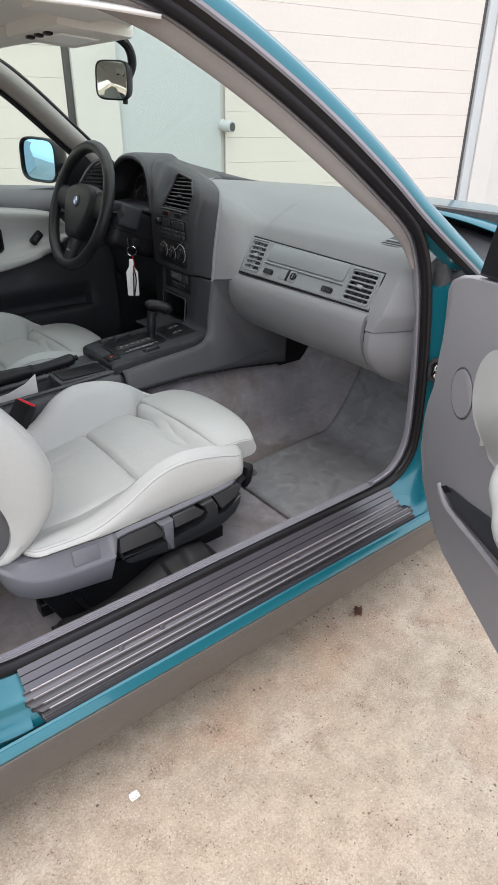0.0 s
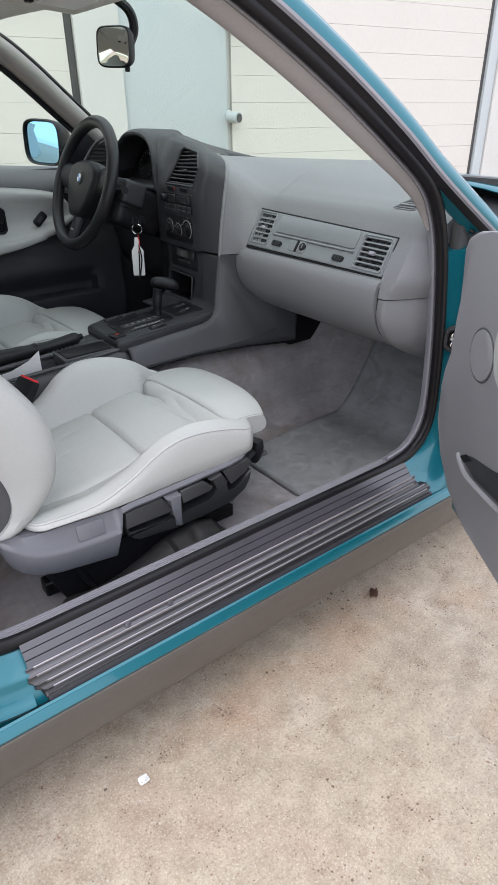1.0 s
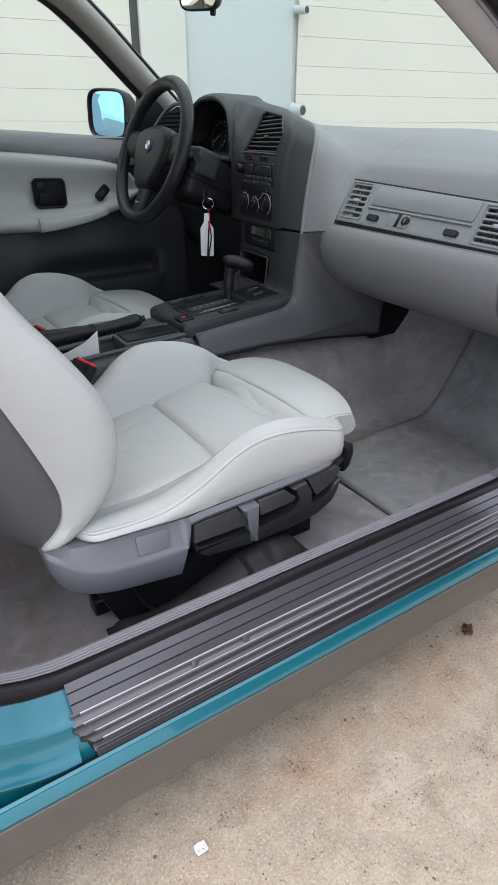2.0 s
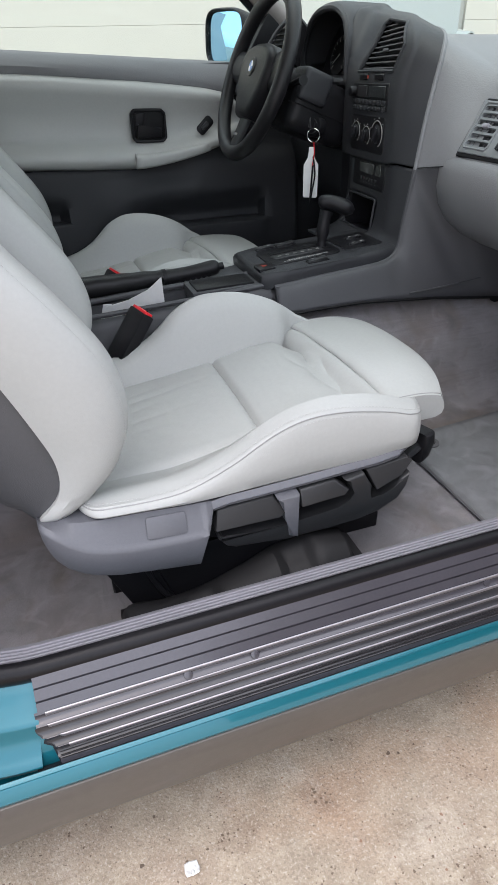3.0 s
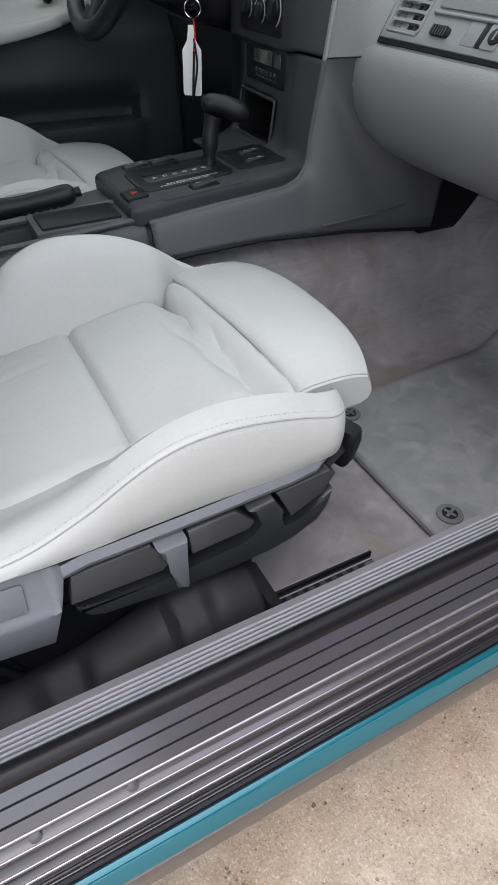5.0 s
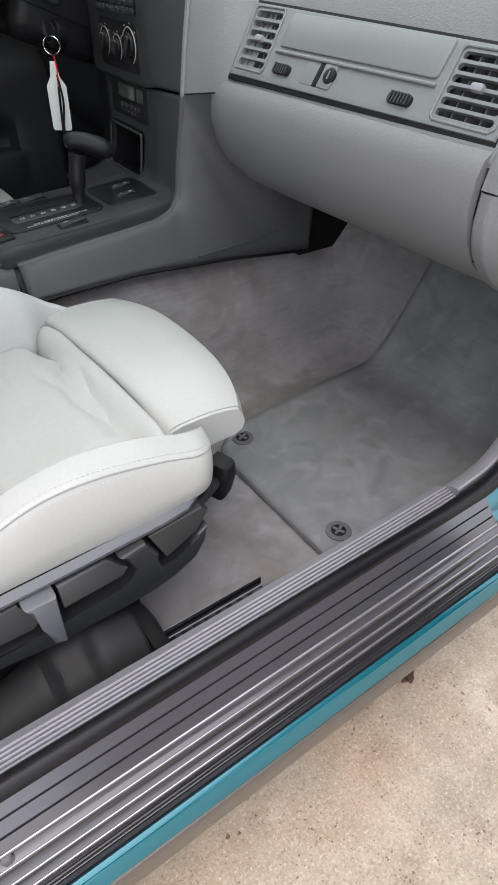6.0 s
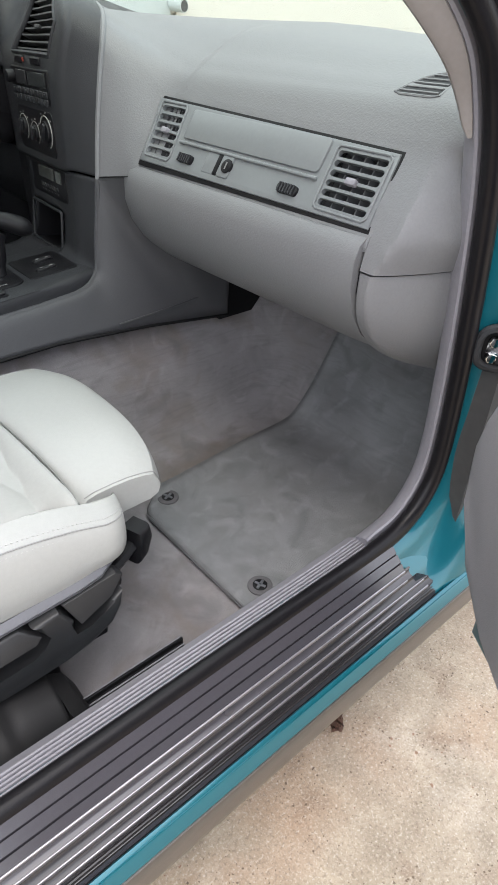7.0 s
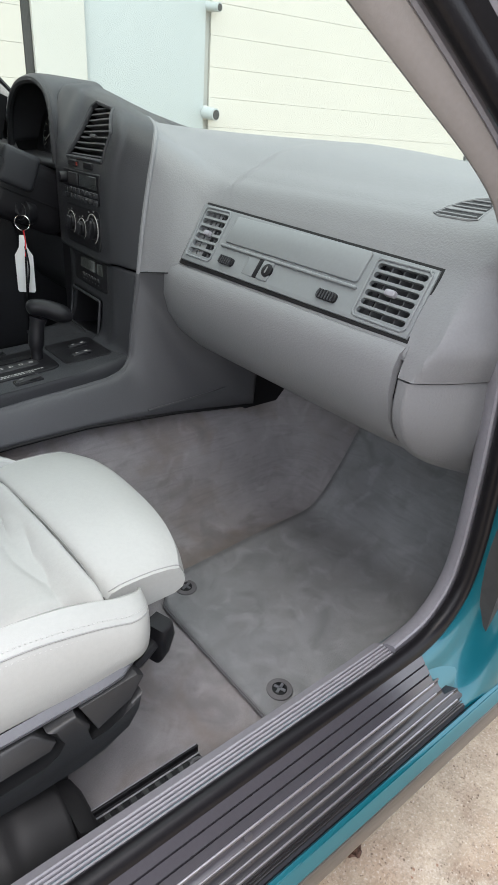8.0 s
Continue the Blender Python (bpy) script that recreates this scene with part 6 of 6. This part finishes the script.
        rings.append([Vector((x, SY + 0.013 + 0.163 * v, z)) for x, z in thigh(v)])
    side = rings[0]
    caps = []
    for ring, sg in ((rings[0], -1), (rings[-1], 1)):
        mid = sum(ring, Vector()) / len(ring)
        caps.append([Vector((mid.x + (p.x - mid.x) * 0.965, p.y + sg * 0.0045, mid.z + (p.z - mid.z) * 0.95)) for p in ring])
    part("thigh_support", skin([caps[0]] + rings + [caps[1]]), LEATHER, s, "pale leather thigh support")
    for ring in (rings[0], rings[-1]):
        part("seam", tube(spline(ring[4:13], 60), 0.0008, 6), SEAMLINE, s)
    part("seam", tube(spline([r[3] + Vector((-0.0012, 0, 0.0012)) for r in rings[1:36]], 80), 0.0007, 6), SEAMLINE, s)
    part("cushion_core", box(0.10, 0.575, SY - 0.205, SY + 0.15, 0.365, 0.408, 0.012, 2), BLACK, s)

    # plastic base cover: a sloping ledge and a deep face behind, a narrow rail in front
    LEDGE = [(0.024, 0.4515), (0.0457, 0.4403), (0.060, 0.429), (0.078, 0.4195), (0.105, 0.411), (0.14, 0.405), (0.18, 0.4015), (0.236, 0.3995), (0.246, 0.436), (0.30, 0.437), (0.40, 0.441), (0.50, 0.447), (0.56, 0.456), (0.585, 0.460)]
    FOOT = [(0.024, 0.440), (0.029, 0.418), (0.036, 0.402), (0.050, 0.388), (0.072, 0.3756), (0.113, 0.3637), (0.16, 0.356), (0.222, 0.347), (0.236, 0.3965), (0.246, 0.430), (0.30, 0.431), (0.40, 0.435), (0.50, 0.440), (0.56, 0.448), (0.585, 0.452)]

    def straight(pts, x):
        for (x0, y0), (x1, y1) in zip(pts, pts[1:]):
            if x <= x1:
                return y0 + (y1 - y0) * max(0, x - x0) / (x1 - x0)
        return pts[-1][1]

    rings = []
    for x in [0.024, 0.0255, 0.028, 0.032, 0.037, 0.043, 0.05, 0.058, 0.067, 0.077, 0.088, 0.10, 0.115, 0.13, 0.15, 0.17, 0.19, 0.21, 0.222, 0.229, 0.236, 0.241, 0.246, 0.27, 0.30, 0.35, 0.40, 0.45, 0.50, 0.53, 0.56, 0.575, 0.585]:
        top, led, ft = curve(LOW_OUT, x) - 0.0025, straight(LEDGE, x), straight(FOOT, x)
        y = -0.588 - 0.036 * (1 - max(0, (0.110 - x) / 0.086) ** 2.2) ** 0.5 + 0.013 * smooth01(0.236, 0.252, x) + 0.045 * max(0, (x - 0.52) / 0.065) ** 2
        rings.append([Vector((x, yy, zz)) for yy, zz in ((-0.565, top), (min(y + 0.024 - 0.012 * smooth01(0.236, 0.252, x), -0.566), top), (y + 0.0085, led + 0.006), (y + 0.004, led + 0.002), (y + 0.0012, led - 0.001), (y, led - 0.005 * (led - ft) / 0.05), (y + 0.0015, ft + 0.006 * (led - ft) / 0.05), (y + 0.006, ft), (-0.562, ft))])
    part("base_cover", skin(rings), COVER, s, "blue-grey plastic seat base cover")
    part("cap", slab(rounded(-0.027, 0.027, -0.0145, 0.016, 0.004), plane_at((0.182, -0.6105, 0.4215), (1, 0, -0.06), (0, 0.0155, 0.036)), 0.0014, 0.0006), COVER, s)
    # backdrop of the lever cavity; its near-black colour holds the recess shade
    part("lever_housing", slab([(0.232, 0.365), (0.30, 0.356), (0.42, 0.354), (0.50, 0.362), (0.535, 0.385), (0.548, 0.43), (0.548, 0.442), (0.244, 0.436)], plane_at((0, -0.572, 0), (1, 0, 0), (0, 0, 1)), 0.018, 0.004, 2), PIT, s, "black lever housing with the recess shade in its colour")
    mm = plane_at((0, -0.598, 0), (1, 0, 0), (0, 0, 1))
    for outline in ([(0.246, 0.400), (0.252, 0.428), (0.333, 0.430), (0.350, 0.405), (0.340, 0.399)], [(0.373, 0.407), (0.373, 0.431), (0.427, 0.434), (0.448, 0.416), (0.44, 0.410)], [(0.492, 0.406), (0.478, 0.437), (0.546, 0.444), (0.555, 0.436), (0.535, 0.418)]):
        bm = slab(outline, mm, 0.018, 0.0025, 2)
        low = min(z for x, z in outline)
        for v in bm.verts:
            v.co.y -= 0.45 * max(0.0, low + 0.026 - v.co.z) - 0.004
        part("lever", bm, LEVER, s, "dark seat lever")
    tray = [(0.249, 0.399), (0.257, 0.384), (0.30, 0.382), (0.352, 0.380), (0.369, 0.378), (0.435, 0.384), (0.452, 0.393), (0.462, 0.409), (0.440, 0.434), (0.471, 0.438), (0.486, 0.412), (0.480, 0.386), (0.505, 0.388), (0.524, 0.396), (0.534, 0.413), (0.549, 0.420), (0.545, 0.398), (0.532, 0.377), (0.50, 0.361), (0.47, 0.358), (0.42, 0.355), (0.368, 0.352), (0.354, 0.354), (0.275, 0.361), (0.262, 0.367), (0.250, 0.382)]
    part("lever_tray", slab(tray, plane_at((0, -0.566, 0), (1, 0, 0), (0, 0, 1)), 0.054, 0.0045, 3), LEVER, s, "dark moulded lever tray")
    part("bracket", slab([(0.336, 0.431), (0.351, 0.398), (0.354, 0.361), (0.368, 0.355), (0.369, 0.431)], mm, 0.0275, 0.005, 2), COVER, s, "blue-grey bracket")
    part("front_knob", slab([(0.0, 0.006), (0.020, 0.012), (0.032, 0.036), (0.028, 0.056), (0.004, 0.057)], plane_at((0.585, -0.553, 0.392), (1, 0.35, 0), (0, 0, 1)), 0.030, 0.008, 3), BLACK, s, "black front lever knob")
    part("knob_stem", tube(spline([(0.52, -0.585, 0.425), (0.56, -0.575, 0.418), (0.60, -0.560, 0.425)], 8), 0.012, 8, flat=0.7), BLACK, s)
    for sd in (-1, 1):
        part("seat_rail", box(0.10, 0.56, SY + sd * 0.15 - 0.016, SY + sd * 0.15 + 0.016, FLOOR + 0.002, FLOOR + 0.035, 0.003, 1), BLACK, s, "black steel seat rail")
    part("seat_frame", box(0.12, 0.55, SY - 0.15, SY + 0.15, FLOOR + 0.03, 0.37, 0.02, 2), BLACK, s)
    part("side_member", box(0.15, 0.47, -0.582, -0.515, FLOOR + 0.001, 0.352, 0.008, 2), BLACK, s, "black seat side member")
    part("frame_strut", slab([(0.080, 0.372), (0.150, 0.372), (0.189, 0.254), (0.170, 0.248), (0.128, 0.256)], plane_at((0, -0.570, 0), (1, 0, 0), (0, 0, 1)), 0.016, 0.004, 2), BLACK, s)
    part("strut_edge", tube(spline([(0.146, -0.585, 0.360), (0.152, -0.588, 0.325), (0.166, -0.590, 0.290), (0.188, -0.590, 0.256)], 12), 0.0045, 8), BLACK, s)

    # backrest
    HG = Vector((0.04, 0, 0.44))
    ax, fw = Vector((-0.375, 0, 0.927)), Vector((0.927, 0, 0.375))

    def back(sv, d, y):
        return HG + ax * sv + fw * d + Vector((0, SY + y, 0))

    DF = [(0.0, 0.045), (0.006, 0.075), (0.018, 0.103), (0.035, 0.127), (0.06, 0.150), (0.09, 0.167), (0.125, 0.176), (0.17, 0.178), (0.24, 0.165), (0.32, 0.145), (0.45, 0.13), (0.60, 0.115), (0.72, 0.06)]
    WB = [(0, 0.212), (0.006, 0.219), (0.018, 0.2235), (0.04, 0.228), (0.08, 0.231), (0.12, 0.234), (0.3, 0.24), (0.5, 0.235), (0.72, 0.18)]
    DB = [(0.0, 0.002), (0.006, -0.005), (0.013, -0.007), (0.018, 0.004), (0.026, 0.0235), (0.040, 0.040), (0.058, 0.0516), (0.080, 0.0597), (0.108, 0.064), (0.20, 0.067), (0.40, 0.064), (0.72, 0.03)]
    for side in (1, -1):
        rings = []
        for k in range(53):
            sv = 0.72 * (k / 52) ** 1.6
            d, w = curve(DF, sv), curve(WB, sv)
            b = curve(DB, sv)
            prof = [(0.13, b), (0.135, b + 0.45 * (d - b)), (0.148, b + 0.82 * (d - b)), (0.165, b + 0.96 * (d - b)), (0.182, d), (w - 0.034, b + 0.985 * (d - b)), (w - 0.016, b + 0.90 * (d - b)), (w - 0.005, b + 0.74 * (d - b)), (w, b + 0.5 * (d - b)), (w - 0.001, b + 0.2 * (d - b)), (w - 0.010, b - 0.004)]
            rings.append([back(sv, dd, side * yy) for yy, dd in prof])
        part("back_bolster", skin(rings), LEATHER, s, "pale leather backrest bolster")
        dash_bm = bmesh.new()
        fine = spline([r[6] + Vector((0.0008, side * 0.0008, 0)) for r in rings[4:50]], 230)
        for k in range(0, 228, 2):
            tube([fine[k], fine[k].lerp(fine[k + 1], 0.72)], 0.0004, 5, bm=dash_bm)
        part("stitching", dash_bm, LEATHER, s)
    pillow("back_panel", lambda u, v: back(0.03 + 0.68 * u, 0.075 + 0.02 * math.sin(math.pi * u) + 0.008 * math.sin(math.pi * v), (v - 0.5) * 0.275), 36, 20, LEATHER, s, 0.006, "pale leather backrest panel")
    rings = []
    for k in range(41):
        sv = 0.006 + 0.724 * (k / 40) ** 1.5
        w, b = curve(WB, sv) - 0.017, curve(DB, sv) + 0.004
        r = -0.058 + 0.050 * max(0.0, 1 - sv / 0.06) ** 2
        r = min(r, b - 0.012)
        rings.append([back(sv, dd, yy) for yy, dd in ((-w, b), (-w + 0.001, b - 0.2 * (b - r)), (-w + 0.005, b - 0.5 * (b - r)), (-w + 0.03, b - 0.85 * (b - r)), (-w + 0.07, r), (0, r - 0.004), (w - 0.07, r), (w - 0.03, b - 0.85 * (b - r)), (w - 0.005, b - 0.5 * (b - r)), (w - 0.001, b - 0.2 * (b - r)), (w, b), (0, b))])
    part("back_shell", skin(rings), SHELL, s, "dark grey backrest shell")
    return s


seat = make_seat("pale grey leather sports seat on a grey plastic base")
tagged(copy_thing(seat, Matrix.Translation((-0.015, 0.74, 0.004))), "pale grey leather sports seat behind the steering wheel")

# buckles stand beside the tunnel
def buckle(x, y, z, label):
    b = thing("seat_belt_buckle", (x, y, z), label, "seat belt buckle", "belt buckles")
    m = plane_at((x, y, z), (0.35, -1, -0.1), (0.75, 0.1, 1))
    part("body", box(-0.026, 0.026, -0.115, 0.0, -0.012, 0.012, 0.005, 2, m), BLACK, b)
    part("button", box(-0.022, 0.022, -0.002, 0.004, -0.008, 0.009, 0.002, 2, m), RED, b, "red release button")
    part("stem", box(-0.012, 0.012, -0.20, -0.07, -0.006, 0.006, 0.003, 1, m), BLACK, b)
    return b


buckle(0.252, -0.160, 0.556, "black seat belt buckle with red button beside the console")
buckle(0.25, 0.140, 0.545, "black seat belt buckle with red button beside the handbrake")

# ---- papers in the tray ----
pp = part("folded_paper", slab([(-0.02, -0.03), (0.113, -0.03), (0.115, 0.055), (0.085, 0.030), (0.045, 0.012), (0.0, 0.002)], plane_at((0.20, -0.05, 0.535), (1, -0.2, 0.05), (0, -0.3, 1)), 0.0012), PAPER)
tagged(pp, "creased white paper slip standing in the console tray", "paper")
pp = part("paper_scrap", slab([(0.004, -0.03), (0.028, -0.03), (0.03, 0.010), (0.014, 0.012)], plane_at((0.180, -0.045, 0.532), (1, -0.1, 0.0), (0, -0.5, 1)), 0.0012), PAPER)
tagged(pp, "small torn white paper in the console tray", "paper")

# seat runner by the sill, with its bolt
run = part("runner_trim", box(0.43, 0.620, -0.650, -0.624, FLOOR, FLOOR + 0.030, 0.002, 1), BLACK, car, "black toothed seat runner")
part("runner_edge", box(0.43, 0.622, -0.629, -0.624, FLOOR + 0.02, FLOOR + 0.037, 0.001, 1), BLACK, run)
for k in range(11):
    part("tooth", box(0.435 + 0.0165 * k, 0.443 + 0.0165 * k, -0.652, -0.636, FLOOR + 0.028, FLOOR + 0.034, 0.001, 1), LEVER, run)
# pale tubes paint the highlights along the runner's two edges
for y, z in ((-0.6250, 0.0372), (-0.6335, 0.0306)):
    part("rail_highlight", tube([(0.432, y, FLOOR + z), (0.620, y, FLOOR + z)], 0.0011, 6), TRIM, run)
part("runner_bolt", tube([(0.608 + 0.0095 * math.cos(2 * math.pi * k / 24), -0.650 + 0.0095 * math.sin(2 * math.pi * k / 24), FLOOR + 0.034) for k in range(24)], 0.0026, 8, closed=True), SHELL, run, "round bolt eye")
part("bolt_washer", disc(pose(0.612, -0.652, FLOOR + 0.010), 0.018, 0.005, 20, 0.001), DARK, run)


CREST = [(0.105, 0.262), (0.112, 0.280), (0.125, 0.285), (0.165, 0.279), (0.22, 0.285), (0.288, 0.305), (0.349, 0.331), (0.40, 0.337), (0.445, 0.328)]


def duct_at(u, v):
    """Moulded plastic duct cover along the sill: it rises towards the front, with a pressed facet."""
    x = 0.105 + 0.340 * u
    top = curve(CREST, x)
    pts = [(-0.676, top - 0.055), (-0.660, top - 0.026), (-0.640, top - 0.006), (-0.618, top), (-0.600, top - 0.003), (-0.586, top - 0.016), (-0.574, (top + FLOOR) / 2 - 0.012), (-0.562, FLOOR - 0.004)]
    y = -0.676 + 0.114 * v
    return Vector((x, y, max(curve(pts, y) - 0.020 * (smooth01(0.66, 0.72, u) * smooth01(0.86, 0.80, u) + smooth01(0.20, 0.30, u) * smooth01(0.44, 0.38, u)) * smooth01(0.85, 0.40, v), FLOOR - 0.004)))


duct = part("duct_cover", sheet(duct_at, 60, 30), DUCT, car, "dark satin plastic duct cover beside the seat", thick=0.005)
part("end_face", skin([[duct_at(1, v / 20) + Vector((dx, 0, 0)) for v in range(21)] + [Vector((0.445 + dx, -0.562, FLOOR - 0.006)), Vector((0.445 + dx, -0.676, FLOOR - 0.006))] for dx in (-0.004, 0.0)]), DUCT, duct)
part("carpet_block", slab([(0.447, FLOOR - 0.002), (0.484, FLOOR - 0.002), (0.478, 0.272), (0.466, 0.306), (0.447, 0.318)], plane_at((0, -0.592, 0), (1, 0, 0), (0, 0, 1)), 0.070, 0.005, 2), DUCT, duct)

# ---- passenger door, standing open ----
DOOR = plane_at((0.8418, -0.8838, 0.128), (-0.56, -0.83, 0), (0, 0, 1)) @ Matrix.Scale(0.89, 4)  # x along the door, y up, z to the inside
prof = [(-0.052, 0.864), (-0.066, 0.84), (-0.056, 0.78), (-0.040, 0.735), (-0.032, 0.688), (-0.046, 0.62), (-0.064, 0.574), (-0.082, 0.530), (-0.079, 0.50), (-0.063, 0.45), (-0.028, 0.375), (0.05, 0.320), (0.16, 0.300), (0.50, 0.298), (1.08, 0.32), (1.10, 0.88), (0.5, 0.91), (0.185, 0.905), (0.05, 0.889), (-0.015, 0.880)]
door = part("passenger_door", slab(prof, DOOR @ pose(0, 0, -0.06), 0.058, 0.013, 3), LINING, car, "open passenger door with grey lining and pale leather inlay")
part("door_skin", slab([(-0.05, 0.20), (1.14, 0.22), (1.16, 0.93), (0.0, 0.92), (-0.06, 0.6)], DOOR @ pose(0, 0, -0.16), 0.099, 0.02, 2), TEAL, door, "teal painted door skin")
part("door_inlay", slab([(p.x, p.y) for p in spline([(0.9, 0.835, 0), (0.42, 0.832, 0), (0.30, 0.826, 0), (0.235, 0.808, 0), (0.200, 0.776, 0), (0.187, 0.738, 0), (0.190, 0.700, 0), (0.212, 0.664, 0), (0.26, 0.641, 0), (0.34, 0.622, 0), (0.9, 0.60, 0)], 44)], DOOR @ pose(0, 0, -0.004), 0.022, 0.012, 4), LEATHER, door, "pale leather door inlay")
part("door_armrest", tube(spline([DOOR @ Vector(p) for p in ((0.320, 0.655, -0.012), (0.355, 0.615, 0.012), (0.41, 0.595, 0.026), (0.5, 0.575, 0.045), (0.85, 0.58, 0.045))], 20), [0.011 + 0.012 * min(1, k / 6) for k in range(20)], 12), LEATHER, door, "pale leather armrest")
part("door_pocket", slab([(0.098, 0.436), (0.172, 0.427), (0.37, 0.456), (0.60, 0.480), (0.60, 0.560), (0.343, 0.517), (0.223, 0.482), (0.145, 0.463), (0.112, 0.450)], DOOR @ pose(0, 0, -0.003), 0.003, 0.001), DARK, door, "dark open map pocket")
# flat near-black wedge paints the deep shade in the pocket's corner
part("pocket_corner_shade", slab([(0.094, 0.437), (0.118, 0.434), (0.150, 0.458), (0.118, 0.454)], DOOR @ pose(0, 0, -0.001), 0.002), PIT, door)
part("pocket_rim", tube(spline([DOOR @ Vector(p) for p in ((0.080, 0.434, -0.002), (0.110, 0.424, 0.002), (0.172, 0.421, 0.006), (0.37, 0.450, 0.010), (0.6, 0.474, 0.012))], 24), 0.0055, 8), LINING, door)
part("speaker_cover", slab([(0.103 + 0.050 * math.cos(a), 0.667 + 0.050 * math.sin(a)) for a in (2 * math.pi * k / 36 for k in range(36))], DOOR @ pose(0, 0, -0.003), 0.0035, 0.001), LINING, door, "round grey speaker cover")
part("speaker_ring", tube([DOOR @ Vector((0.103 + 0.0525 * math.cos(a), 0.667 + 0.0525 * math.sin(a), -0.0022)) for a in (2 * math.pi * k / 44 for k in range(44))], 0.0018, 6, closed=True), CONSOLE, door)
part("mirror_triangle", slab([(0.045, 0.893), (0.20, 0.906), (0.18, 1.03), (0.115, 1.042), (0.09, 1.03)], DOOR @ pose(0, 0, -0.045), 0.03, 0.008, 3), BLACK, door, "black mirror triangle")
part("door_mirror", box(-0.03, 0.20, -0.065, 0.065, -0.30, -0.08, 0.03, 3, DOOR @ pose(0.16, 1.0, 0)), BLACK, door, "black door mirror")
CHK = plane_at((1.016, -0.763, 0.652), (0.65, -0.76, 0), (0, 0, 1))
hg = part("door_hinge", box(-0.014, 0.085, -0.008, 0.010, -0.002, 0.010, 0.003, 2, CHK @ pose(0, 0, 0.004, 0, -25, -6)), CHROME, car, "steel door check with bolts")
for dy in (-0.010, 0.011):
    part("bolt", disc(CHK @ pose(-0.010, dy, 0.006), 0.0065, 0.010, 6, 0.001), CHROME, hg)
part("check_boot", tube([CHK @ Vector((0.008 + 0.034 * math.copysign(abs(math.cos(q)) ** 0.6, math.cos(q)), 0.027 * math.copysign(abs(math.sin(q)) ** 0.6, math.sin(q)), 0.004)) for q in (2 * math.pi * k / 28 for k in range(28))], 0.0055, 8, closed=True), DARK, hg, "grey rubber boot of the door check")
part("boot_back", slab(rounded(-0.026, 0.042, -0.026, 0.026, 0.012), CHK @ pose(0, 0, -0.004), 0.005, 0.002), PIT, hg)

# ---- on the ground ----
lf = part("dry_leaf", sheet(lambda u, v: Vector((0.832 + 0.028 * (u - 0.5) + 0.008 * v, -0.758 + 0.03 * (v - 0.5) * math.sin(math.pi * (0.1 + 0.8 * u)), 0.004 + 0.008 * math.sin(7 * u + 4 * v) ** 2)), 8, 6), LEAFBROWN, thick=0.001)
tagged(lf, "curled brown dry leaf on concrete", "leaf")
co = part("paper_scrap", sheet(lambda u, v: Vector((0.126 + (u - 0.5) * 0.021 * (1 - 0.35 * abs(v - 0.45)), -0.834 + (v - 0.5) * 0.019 * (1 - 0.3 * abs(u - 0.4)), 0.003 + 0.005 * abs(noise.noise((u * 4.1, v * 3.7, 0.3))) + 0.004 * abs(v - 0.5))), 9, 9), PAPER, thick=0.001)
tagged(co, "small crumpled white paper scrap lying on concrete", "paper")

# ---- road wheels ----
for x in (1.62, -1.08):
    for sd in (-1, 1):
        c = Vector((x, sd * 0.715, 0.31))
        rim_n = 40
        ty = [[c + Vector((r * math.cos(a), sd * w, r * math.sin(a))) for w, r in ((-0.09, 0.21), (-0.10, 0.24), (-0.095, 0.29), (-0.07, 0.31), (0.07, 0.31), (0.095, 0.29), (0.10, 0.24), (0.09, 0.21))] for a in (2 * math.pi * k / rim_n for k in range(rim_n))]
        wh = part("wheel", skin(ty, closed_path=True), RUBBER, car, "black tyre on an alloy wheel")
        part("rim", disc(plane_at(c + Vector((0, -0.07 if sd < 0 else 0.07, 0)), (-sd, 0, 0), (0, 0, 1)), 0.212, 0.02, 32, 0.006), STEEL, wh)
